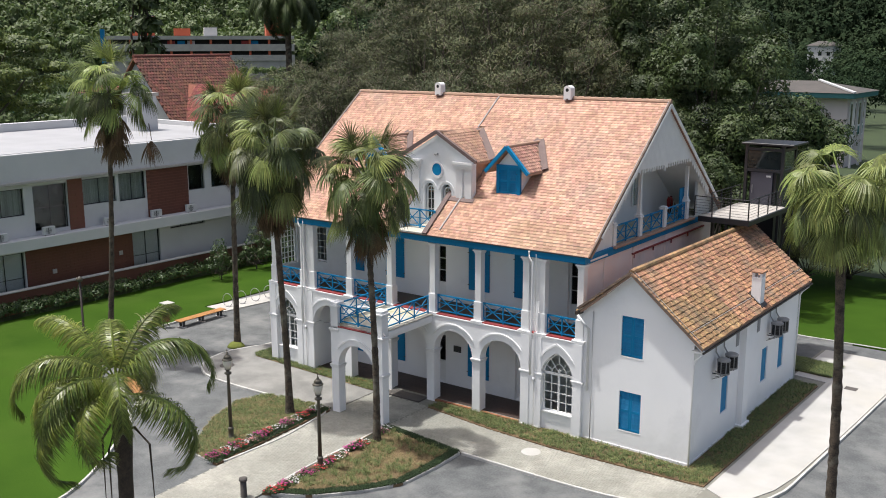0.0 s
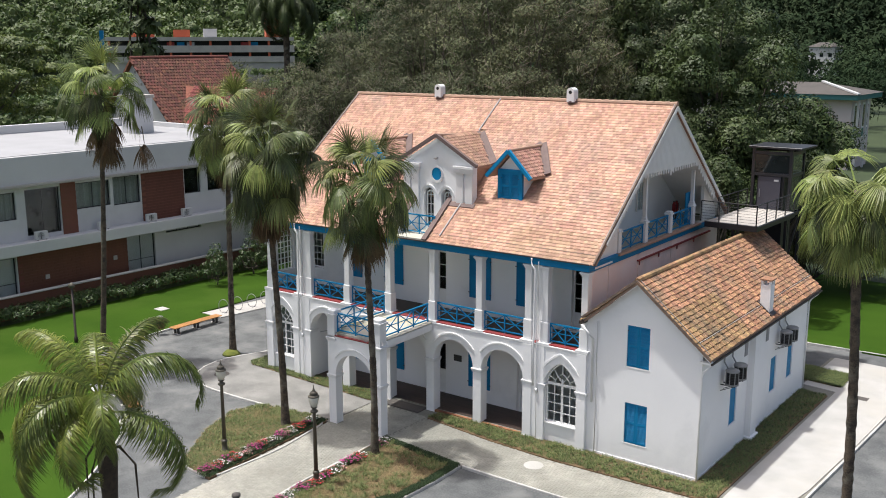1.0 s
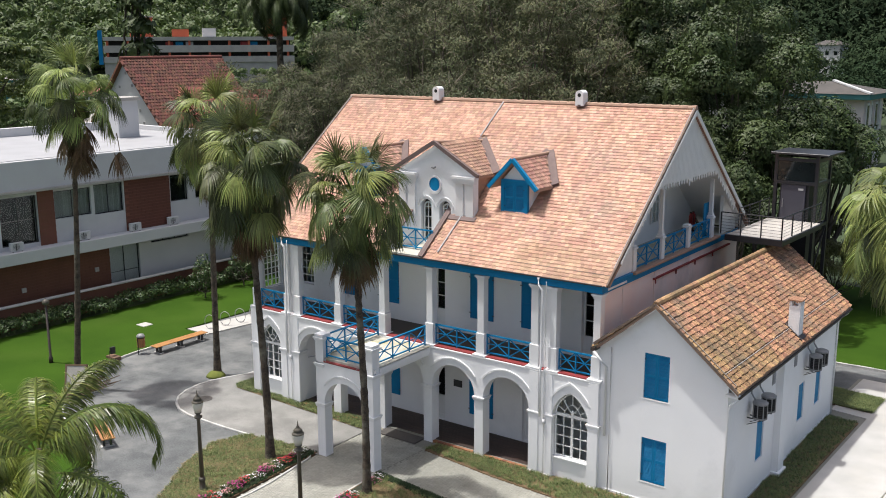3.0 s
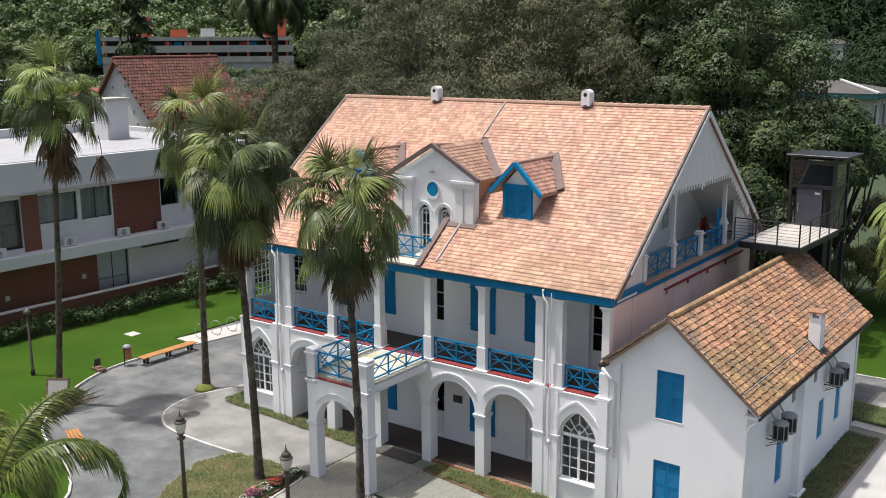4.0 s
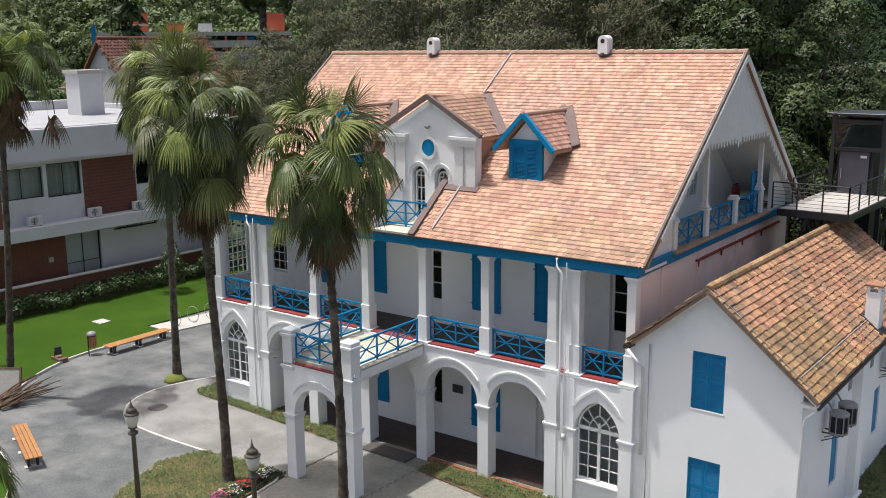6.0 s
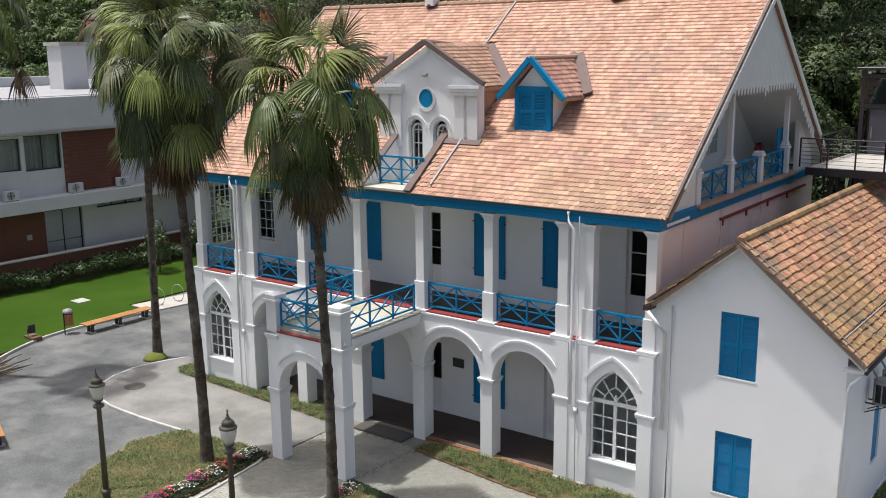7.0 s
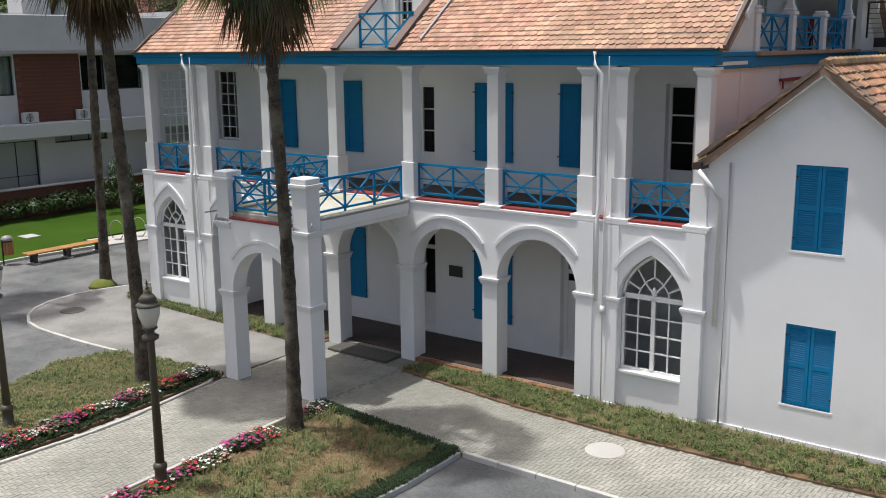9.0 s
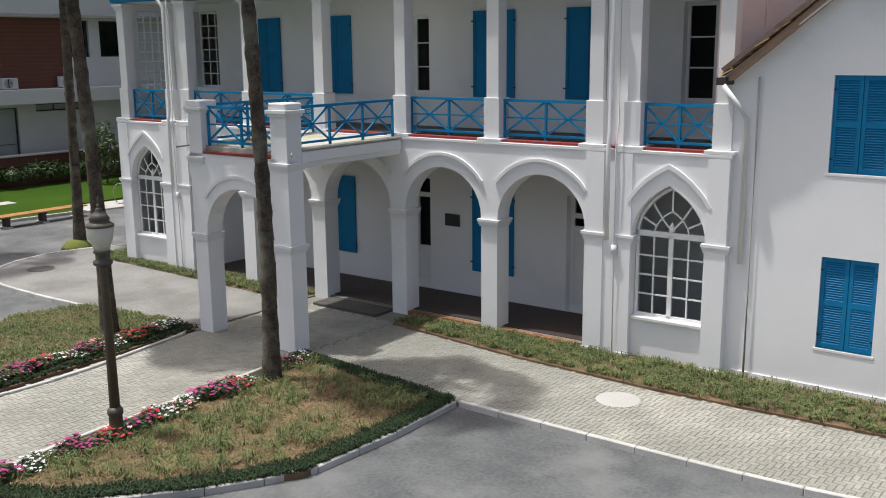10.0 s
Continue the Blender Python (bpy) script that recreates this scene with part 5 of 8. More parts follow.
for path, r in (([(0.5, 0.0, 5.85), (0.75, 0.1, 5.5), (0.86, 0.36, 5.2), (0.86, 0.36, 2.4)], 0.05), ([(1.05, 0.38, 6.0), (1.05, 0.38, 0.1)], 0.025), ([(6.1, 0.35, 5.1), (5.75, 0.3, 4.75), (5.68, 0.36, 4.5), (5.66, 0.36, 0.1)], 0.04), ([(6.1, 14.0, 5.1), (5.8, 14.0, 4.8), (5.7, 14.0, 4.6), (5.68, 14.0, 0.1)], 0.04)):
    part("drain_pipe", tube(bmesh.new(), path, r, 8), WHITE_TRIM, annexe, smooth=True)
for y in (5.2, 7.9):
    vent = part("wall_vent", cuboid(AX1 - 0.01, AX1 + 0.02, y, y + 0.36, 4.05, 4.95, 0.006), GREY_METAL, annexe, "narrow grey vent panel under the eaves")
    for k in range(8):
        part("slat", cuboid(AX1 + 0.02, AX1 + 0.035, y + 0.04, y + 0.32, 4.1 + 0.1 * k, 4.17 + 0.1 * k), MODERN_ROOF, vent)
# chimney on its buttress
bm = bmesh.new()
box(bm, 5.55, 5.9, 5.75, 6.45, 0.0, 5.3)
box(bm, 5.55, 6.0, 5.65, 6.55, 0.0, 0.25, 0.02)
part("chimney_breast", bm, WHITE, annexe)
bm = bmesh.new()
box(bm, 5.46, 5.91, 7.22, 7.72, 5.1, 6.85, 0.01)
for a in (7.22, 7.43, 7.64):
    box(bm, 5.46, 5.56, a, a + 0.08, 6.85, 7.05)
    box(bm, 5.81, 5.91, a, a + 0.08, 6.85, 7.05)
chim = part("chimney", bm, WHITE, annexe)
part("chimney_cap", cuboid(5.40, 5.97, 7.16, 7.78, 7.05, 7.12, 0.015), TILE_OLD, chim)
bm = bmesh.new()
bar(bm, (5.34, 7.47, annexe_roof_z(5.34) + 0.1), (6.04, 7.47, annexe_roof_z(6.04) + 0.1), 0.66, 0.06, (0.825, 0, 1))
part("chimney_flashing", bm, GUTTER, chim)

# ---- palms ----


def fan_leaf(elev, petiole, blade, seed, dead=False, mat=PALM):
    """Mesh of one fan leaf: a sagging stalk and a pleated fan whose split tips hang; at the origin, pointing along +x."""
    rng = random.Random(seed)
    verts, faces = [], []
    e = radians(elev)
    pts = []
    p, d = Vector((0, 0, 0)), Vector((math.cos(e), 0, math.sin(e)))
    for i in range(6):
        pts.append(p.copy())
        p = p + d * (petiole / 5)
        d = (d + Vector((0, 0, -0.075 if not dead else -0.2))).normalized()
    for i, q in enumerate(pts):
        w = 0.03 - 0.002 * i
        verts += [q + Vector((0, -w, 0)), q + Vector((0, w, 0)), q + Vector((0, 0, 0.03))]
        if i:
            k = 3 * i
            faces += [(k - 3, k - 2, k + 1, k), (k - 2, k - 1, k + 2, k + 1), (k - 1, k - 3, k, k + 2)]
    o = pts[-1]
    bend, open_half, hang = {80: (8, 70, 0.4), 55: (26, 104, 0.7), 30: (42, 116, 1.0), 5: (54, 116, 1.2), -20: (48, 106, 1.3), -45: (28, 84, 1.1), -68: (12, 60, 0.6)}.get(elev, (12, 44, 0.5))
    bend = radians(bend)
    f = Vector((d.x * math.cos(bend) + d.z * math.sin(bend), 0, d.z * math.cos(bend) - d.x * math.sin(bend))).normalized()
    s = Vector((0, 1, 0))
    nrm = f.cross(s)
    if nrm.z < 0:
        nrm = -nrm
    n = 38 if not dead else 20
    half = radians(open_half)
    da = half / n
    steps = (0.04, 0.3, 0.56, 0.7, 0.82, 0.92, 1.0)
    widths = (0.04, 0.3, 0.52, 0.40, 0.27, 0.15, 0.0)
    for i in range(n):
        a = -half + 2 * half * (i + 0.5) / n
        way = (f * math.cos(a) + s * math.sin(a) + nrm * (0.22 * math.cos(2 * a))).normalized()
        side = (s * math.cos(a) - f * math.sin(a)).normalized()
        L = blade * (0.80 + 0.20 * math.cos(a * 0.7)) * rng.uniform(0.85, 1.12)
        k = len(verts)
        c, before = o + way * (steps[0] * L), steps[0]
        sag = hang * rng.uniform(0.75, 1.3)
        for r, w in zip(steps, widths):
            if r > 0.5:
                way = (way + Vector((rng.uniform(-0.04, 0.04), rng.uniform(-0.04, 0.04), -sag * (r - before) * 3.2))).normalized()
            c = c + way * ((r - before) * L)
            before = r
            hw = max(w * L * math.tan(da) * 0.98, 0.004)
            rib = nrm * (hw * 0.75)
            verts += [c - side * hw, c + rib, c + side * hw]
        for j in range(len(steps) - 1):
            q = k + 3 * j
            faces += [(q, q + 1, q + 4, q + 3), (q + 1, q + 2, q + 5, q + 4)]
    me = bpy.data.meshes.new("leaf")
    me.from_pydata(verts, [], faces)
    me.materials.append(mat)
    for poly in me.polygons:
        poly.use_smooth = False
    return me


LEAF_SETS = {}
for kind_name, mat in (("green", PALM), ("light", PALM_LIGHT)):
    LEAF_SETS[kind_name] = {e: [fan_leaf(e, 1.55, 1.22, 31 * e + k, False, mat) for k in range(3)] for e in (80, 55, 30, 5, -20, -45, -68)}
DEAD = [fan_leaf(e, 0.9, 1.35, 900 + k, True, PALM_DEAD) for k, e in enumerate((-40, -60, -75))]


def palm_trunk(bm, base, top, r0, r1, rings=64, sides=12, bulge=0.0):
    path, radii = [], []
    rnd = random.Random(base[0])
    for i in range(rings + 1):
        f = i / rings
        p = Vector(base).lerp(Vector(top), f) + Vector((0.06 * math.sin(f * 5 + base[0]), 0.05 * math.sin(f * 4 + base[1]), 0))
        path.append(p)
        radii.append((r0 + (r1 - r0) * f + 0.10 * math.exp(-f * 22)) * (1.0 + (0.05 if i % 2 else -0.03)) + rnd.uniform(-0.012, 0.012))
    tube(bm, path, radii, sides)


def fan_palm(base, crown, label, leaves=64, size=1.0, light=0.15, dead=14, trunk_r=(0.2, 0.15), seed=1, hang=1.0, top=82):
    rng = random.Random(seed)
    p = thing("palm_tree", (base[0], base[1], 0), label, "palm tree", "palms round the house")
    bm = bmesh.new()
    palm_trunk(bm, (base[0], base[1], -0.05), (crown[0], crown[1], crown[2] + 0.2), *trunk_r)
    part("trunk", bm, TRUNK, p, smooth=True)
    golden = 2.39996
    els = (80, 55, 30, 5, -20, -45, -68)
    for i in range(leaves):
        f = i / leaves
        want = top - 157 * f ** 1.02 * hang + rng.uniform(-11, 11)
        e = min(els, key=lambda v: abs(v - want))
        kind_name = "light" if rng.random() < light * (1.5 - f) else "green"
        me = LEAF_SETS[kind_name][e][i % 3]
        sc = size * rng.uniform(0.82, 1.12) * (0.9 if want < -38 else 1.0)
        m = Matrix.Translation((crown[0], crown[1], crown[2] - 0.5 * f)) @ Matrix.Rotation(i * golden + rng.uniform(-0.2, 0.2), 4, "Z") @ Matrix.Rotation(radians(want - e) * -1 + rng.uniform(-0.1, 0.1), 4, "Y") @ Matrix.Rotation(rng.uniform(-0.55, 0.55), 4, "X") @ Matrix.Diagonal((sc, sc, sc, 1))
        piece("leaf", me, p, m)
    for i in range(dead):
        m = Matrix.Translation((crown[0], crown[1], crown[2] - 0.6 - 1.15 * rng.random())) @ Matrix.Rotation(i * golden, 4, "Z") @ Matrix.Rotation(rng.uniform(-0.15, 0.15), 4, "Y") @ Matrix.Diagonal((size * 0.95,) * 3 + (1,))
        piece("dead_leaf", DEAD[i % 3], p, m)
    return p


fan_palm((-6.25, -5.58), (-6.55, -5.5, 11.75), "tall fan palm with dense green crown before the porch", 58, 1.0, 0.3, 34, trunk_r=(0.15, 0.12), seed=3)
fan_palm((-11.68, -5.75), (-12.05, -5.8, 12.5), "tall fan palm with dense hanging crown in the planting bed", 66, 1.12, 0.28, 34, trunk_r=(0.165, 0.115), seed=5)
fan_palm((-22.2, -0.1), (-22.0, 0.0, 13.1), "tall fan palm beside the drive on a mossy mound", 54, 1.14, 0.36, 20, trunk_r=(0.17, 0.12), seed=7)
fan_palm((-26.2, -5.9), (-25.25, -5.3, 14.9), "tall slender fan palm with brown dead leaves", 34, 1.08, 0.5, 16, trunk_r=(0.155, 0.105), seed=9, hang=0.72)
fan_palm((12.0, -1.7), (11.65, -2.35, 12.55), "tall fan palm with bright green crown by the drive", 66, 0.96, 0.8, 0, trunk_r=(0.18, 0.14), seed=11, hang=0.8, top=56)
# long dead leaves that hang on stalks from the slender palm
hanging = thing("hanging_palm_leaf", (-25.3, -5.3, 12.6), "brown dead palm leaves dangling from the trunk", "palm leaf")
for dx, dy, dz in ((-1.2, 0.3, -1.6), (0.5, -0.4, -2.0), (2.0, 0.9, -2.0), (-0.2, 0.5, -2.2)):
    bm = bmesh.new()
    a = Vector((-25.3, -5.3, 14.2))
    tube(bm, [a, a + Vector((dx * 0.6, dy * 0.6, -0.1)), a + Vector((dx, dy, dz + 0.6))], 0.014, 5)
    part("stalk", bm, PALM_DEAD, hanging)
    for k in range(2):
        m = Matrix.Translation(a + Vector((dx, dy, dz + 0.95))) @ Matrix.Rotation(k * 2.0 + dx, 4, "Z")
        piece("dead_leaf", DEAD[2], hanging, m)
# mossy mound at the foot of one palm
bm = bmesh.new()
lathe(bm, [(0.52, 0.0), (0.46, 0.1), (0.32, 0.24), (0.05, 0.3)], 18, (-22.15, -0.25, 0.0))
tagged(part("moss_mound", bm, material("yellow green moss", (0.16, 0.17, 0.03), (0.09, 0.12, 0.02), 0.95, 4, 30, 0.5, 0.3), smooth=True), "yellowish mossy mound round a palm foot", "mound", kind="structure")


def frond(seed, length=2.9, droop=1.0, mat=FEATHER):
    """Mesh of one feather leaf, arching along +x."""
    rng = random.Random(seed)
    verts, faces = [], []
    n = 26
    p, ang = Vector((0, 0, 0)), radians(58)
    line = []
    for i in range(n + 1):
        line.append((p.copy(), ang))
        p = p + Vector((math.cos(ang), 0, math.sin(ang))) * (length / n)
        ang -= radians(7.6) * droop * (0.5 + i / n)
    for i, (q, a) in enumerate(line):
        w = 0.028 * (1 - i / n) + 0.004
        verts += [q + Vector((0, -w, 0)), q + Vector((0, w, 0)), q + Vector((0, 0, w * 1.4))]
        if i:
            k = 3 * i
            faces += [(k - 3, k - 2, k + 1, k), (k - 2, k - 1, k + 2, k + 1), (k - 1, k - 3, k, k + 2)]
    m = 250
    for i in range(m):
        f = 0.12 + 0.88 * i / m
        j = min(int(f * n), n - 1)
        q = line[j][0].lerp(line[j + 1][0], f * n - j)
        a = line[j][1]
        t = Vector((math.cos(a), 0, math.sin(a)))
        up = Vector((-math.sin(a), 0, math.cos(a)))
        for s in (-1, 1):
            L = 0.62 * (math.sin(math.pi * min(0.97, 0.16 + f * 0.8)) ** 0.55) * rng.uniform(0.75, 1.15)
            way = (t * rng.uniform(0.35, 0.8) + Vector((0, s * rng.uniform(0.6, 1.0), 0)) + up * rng.uniform(-0.1, 0.5)).normalized()
            wv = t * 0.0115
            c = q.copy()
            k = len(verts)
            for r, ww in ((0.0, 0.5), (0.3, 1.0), (0.55, 0.9), (0.8, 0.6), (1.0, 0.08)):
                verts += [c - wv * ww, c + wv * ww]
                way = (way + Vector((0, 0, -0.5 * rng.uniform(0.7, 1.3)))).normalized()
                c = c + way * (L * 0.26)
            for b in range(4):
                faces.append((k + 2 * b, k + 2 * b + 1, k + 2 * b + 3, k + 2 * b + 2))
    me = bpy.data.meshes.new("frond")
    me.from_pydata(verts, [], faces)
    me.materials.append(mat)
    return me


def frond_set(mat):
    return [frond(40 + k, 2.9, d, mat) for k, d in enumerate((0.8, 1.0, 1.25, 0.55))]


FRONDS = frond_set(FEATHER)
FRONDS_DARK = frond_set(LEAF_MANGO)
near = thing("feather_palm", (-2.3, -20.2, 0), "drooping feather palm with arching green fronds", "palm tree")
bm = bmesh.new()
tube(bm, [(-2.5, -20.4, 0.0), (-2.45, -20.4, 3.0), (-2.3, -20.45, 5.2), (-2.2, -20.5, 6.4), (-2.15, -20.6, 7.6), (-2.15, -20.6, 8.3)], [0.27, 0.22, 0.21, 0.27, 0.19, 0.06], 12)
part("trunk", bm, FIBRE, near, smooth=True)
for i, (az, tilt, kind_no, sc) in enumerate(((58, -6, 1, 1.42), (40, 46, 1, 1.5), (238, 0, 1, 1.45), (252, 44, 1, 1.5), (300, 30, 2, 1.35), (272, 14, 1, 1.35), (150, -12, 0, 1.3), (100, -20, 3, 1.15), (195, -16, 3, 1.2), (330, 6, 2, 1.3), (125, 24, 1, 1.35), (215, 24, 1, 1.4))):
    piece("frond", FRONDS[kind_no], near, Matrix.Translation((-2.15, -20.6, 8.05 - 0.05 * max(0, tilt) / 6)) @ Matrix.Rotation(radians(az), 4, "Z") @ Matrix.Rotation(radians(tilt), 4, "Y") @ Matrix.Rotation(0.22 * math.sin(2.1 * i), 4, "X") @ Matrix.Diagonal((sc, sc, sc, 1)))
bm = bmesh.new()
for az, r in ((0.4, 0.9), (2.2, 0.5), (3.6, 0.6), (5.2, 0.7)):
    c, s_ = math.cos(az), math.sin(az)
    tube(bm, [(-2.2, -20.55, 6.6), (-2.2 + 0.5 * r * c, -20.55 + 0.5 * r * s_, 6.75), (-2.2 + r * c, -20.55 + r * s_, 6.3), (-2.2 + r * 1.05 * c, -20.55 + r * 1.05 * s_, 4.4)], [0.05, 0.045, 0.035, 0.012], 6)
part("dead_stalk", bm, FIBRE, near)

# ---- broadleaf trees ----


def leaf_cloud(clumps, per, size, seed, aspect=0.45, flat=0.0, shell=(0.55, 1.08), squash=0.8):
    """Vertices and faces of many small leaves gathered in clumps (centre, radius), facing outwards and up."""
    rng = np.random.default_rng(seed)
    out = []
    for c, r in clumps:
        n = int(per * rng.uniform(0.8, 1.2))
        d = rng.normal(size=(n, 3))
        d /= np.linalg.norm(d, axis=1)[:, None]
        d[:, 2] = np.where(d[:, 2] < -0.35, -d[:, 2], d[:, 2])
        rad = r * rng.uniform(*shell, n)[:, None] ** 0.6
        rad *= (1 + 0.16 * np.sin(5 * d[:, 0:1] + c[0]) * np.cos(4 * d[:, 1:2] + c[1]))
        pos = np.array(c) + d * rad * np.array((1, 1, squash))
        nrm = d * 1.7 + rng.normal(size=(n, 3)) * 0.33 + np.array((0, 0, 0.2 + flat))
        nrm /= np.linalg.norm(nrm, axis=1)[:, None]
        a = np.cross(nrm, rng.normal(size=(n, 3)))
        a /= np.linalg.norm(a, axis=1)[:, None]
        a[:, 2] -= 0.3
        b = np.cross(nrm, a)
        L = (size * rng.uniform(0.65, 1.25, n))[:, None]
        out.append(np.stack([pos - a * L * 0.4 + b * L * aspect * 0.5, pos + a * L * 0.6, pos - a * L * 0.4 - b * L * aspect * 0.5], 1))
    v = np.concatenate(out).reshape(-1, 3)
    f = np.arange(len(v)).reshape(-1, 3)
    return v.tolist(), f.tolist()


def crown_clumps(rx, ry, rz, n, r, seed, hollow=0.35):
    """Clump centres over an uneven dome."""
    rng = np.random.default_rng(seed)
    out = []
    while len(out) < n:
        d = rng.normal(size=3)
        d /= np.linalg.norm(d)
        if d[2] < -0.35:
            continue
        k = rng.uniform(hollow, 1.0) ** 0.45
        bump = 1.0 + 0.20 * math.sin(3.1 * d[0] * 2 + seed) + 0.16 * math.sin(2.7 * d[1] * 2 + seed * 2)
        out.append(((d[0] * rx * k * bump, d[1] * ry * k * bump, d[2] * rz * k * bump), r * rng.uniform(0.6, 1.25)))
    return out


def tree(name, height, clumps, per, size, leaf_mat, seed, label, aspect=0.45, twigs=0, at=(0, 0, 0), flat=0.0, trunk=0.28, base_fork=0.35, shell=(0.55, 1.08), squash=0.8):
    """A tree: tapered trunk, forking limbs that reach into the crown, leaves, and bare twigs where it has them."""
    rng = random.Random(seed)
    t = thing(name, (0, 0, 0), label, "tree")
    cz = height
    bm = bmesh.new()
    fork = Vector((rng.uniform(-0.4, 0.4), rng.uniform(-0.4, 0.4), cz * base_fork))
    tube(bm, [(0, 0, -0.1), fork * 0.5, fork], [trunk * 1.3, trunk, trunk * 0.8], 9)
    part("trunk", bm, BARK, t, smooth=True)
    pick = rng.sample(range(len(clumps)), min(len(clumps), 16))
    for i in pick:
        c = Vector(clumps[i][0]) + Vector((0, 0, cz))
        mid = fork.lerp(c, 0.5) + Vector((rng.uniform(-0.5, 0.5), rng.uniform(-0.5, 0.5), -0.4))
        bm = bmesh.new()
        tube(bm, [fork, mid, c], [trunk * 0.45, trunk * 0.25, 0.03], 6, False)
        part("limb", bm, BARK, t, smooth=True)
    v, f = leaf_cloud([((c[0], c[1], c[2] + cz), r) for c, r in clumps], per, size, seed, aspect, flat, shell, squash)
    tagged(raw_part("crown", v, f, leaf_mat, t), kind="stuff")
    if twigs:
        verts, faces = [], []
        for i in range(twigs):
            c, r = rng.choice(clumps)
            o = Vector((c[0], c[1], c[2] + cz))
            d = Vector((rng.gauss(0, 1), rng.gauss(0, 1), abs(rng.gauss(0, 1)) + 0.2)).normalized()
            a, b = o + d * r * 0.4, o + d * r * rng.uniform(0.9, 1.3)
            m = a.lerp(b, 0.5) + Vector((rng.uniform(-0.15, 0.15), rng.uniform(-0.15, 0.15), 0.08))
            sd = d.cross(Vector((0.3, 0.5, 0.2))).normalized() * 0.016
            up = d.cross(sd).normalized() * 0.016
            k = len(verts)
            verts += [a - sd * 1.6, a + sd * 1.6, a + up * 2, m - sd, m + sd, m + up, b]
            faces += [(k, k + 1, k + 4, k + 3), (k + 1, k + 2, k + 5, k + 4), (k + 2, k, k + 3, k + 5), (k + 3, k + 4, k + 6), (k + 4, k + 5, k + 6), (k + 5, k + 3, k + 6)]
        tagged(raw_part("twig", verts, faces, TWIG, t), kind="stuff")
    t.matrix_basis = Matrix.Translation(at)
    return t


def plant(proto, spots, group):
    """Further trees of one kind; each spot is x, y, turn, scale."""
    tagged(proto, group=group)
    for i, (x, y, turn, sc) in enumerate(spots):
        m = Matrix.Translation((x, y, max(0.0, ground_height(x, y)) - 0.05)) @ Matrix.Rotation(turn, 4, "Z") @ Matrix.Diagonal((sc, sc, sc, 1))
        if i == 0:
            proto.matrix_basis = m
        else:
            copy_thing(proto, m)


# thin dusty trees behind the house
g1 = tree("tree", 15.0, crown_clumps(6.0, 6.0, 6.5, 84, 1.3, 11), 235, 0.17, LEAF_GREY, 21, "tall dusty grey-green tree with thin leaves and bare twigs", 0.5, 750)
plant(g1, [(-20, 25, 0.3, 1.05), (-29, 27, 1.9, 1.0), (-38, 30, 3.4, 0.9), (-33, 22, 5.0, 0.78), (-24, 34, 2.4, 1.2), (-18.5, 30, 4.4, 1.12), (-44, 34, 1.1, 0.8), (-15.2, 23.5, 0.4, 0.86)], "trees behind the house")
g2 = tree("tree", 11.5, crown_clumps(5.4, 5.4, 5.2, 72, 1.25, 12), 235, 0.17, LEAF_GREY, 22, "broad dusty tree with many grey twigs", 0.5, 800)
plant(g2, [(-16, 20.5, 0.0, 0.95), (-25, 20.5, 2.0, 0.98), (-35, 21, 4.0, 0.95), (-42, 25, 1.0, 0.85), (-30, 36, 5.2, 1.5), (-44.2, 23.0, 2.6, 0.95), (-50, 34, 3.0, 0.9), (-40, 40, 3.0, 1.3)], "trees behind the house")
# dark dense trees to the east
m1 = tree("tree", 12.2, crown_clumps(3.8, 3.8, 4.6, 36, 1.45, 13, 0.86), 980, 0.185, LEAF_MANGO, 23, "large dark green dense tree with glossy leaves", 0.62, shell=(0.84, 1.04), squash=0.95)
plant(m1, [(-7.0, 30, 0.0, 1.1), (-15.5, 35, 2.2, 1.16), (-11.5, 27, 4.1, 0.85), (-10.5, 37, 1.2, 1.1), (-20, 42, 3.2, 1.3), (-8.5, 24.5, 5.2, 0.72)], "dark trees behind the house")
m2 = tree("tree", 8.0, crown_clumps(1.9, 1.9, 2.3, 18, 1.0, 14, 0.86), 760, 0.17, LEAF_MANGO, 24, "rounded dark green tree beside the lift tower", 0.62, shell=(0.84, 1.04), squash=0.95)
plant(m2, [(-3.0, 21.0, 0.0, 0.98), (-1.8, 26, 2.2, 1.1), (-2.4, 30.5, 4.0, 1.22), (-6.2, 24, 1.0, 1.1), (-3.2, 38, 3.0, 1.15), (-4.6, 27, 2.0, 1.25), (-9.5, 22, 3.0, 0.9), (-2.0, 35, 5.0, 1.2), (-2.2, 32.5, 0.6, 1.28)], "dark trees behind the house")
b1 = tree("tree", 3.0, crown_clumps(2.0, 2.0, 2.2, 26, 0.8, 15, 0.5), 620, 0.15, LEAF_PALE, 25, "light yellow-green bushy tree behind the lift", 0.4, 500, trunk=0.12)
plant(b1, [(1.8, 35, 0, 0.95), (5.0, 36, 2, 0.9), (8.4, 37, 3, 0.95), (11.8, 36, 1, 0.85), (-0.4, 34.0, 1, 0.9), (1.2, 38.5, 2.7, 1.5), (4.2, 40.5, 0.7, 1.45)], "light bushes behind the lift")
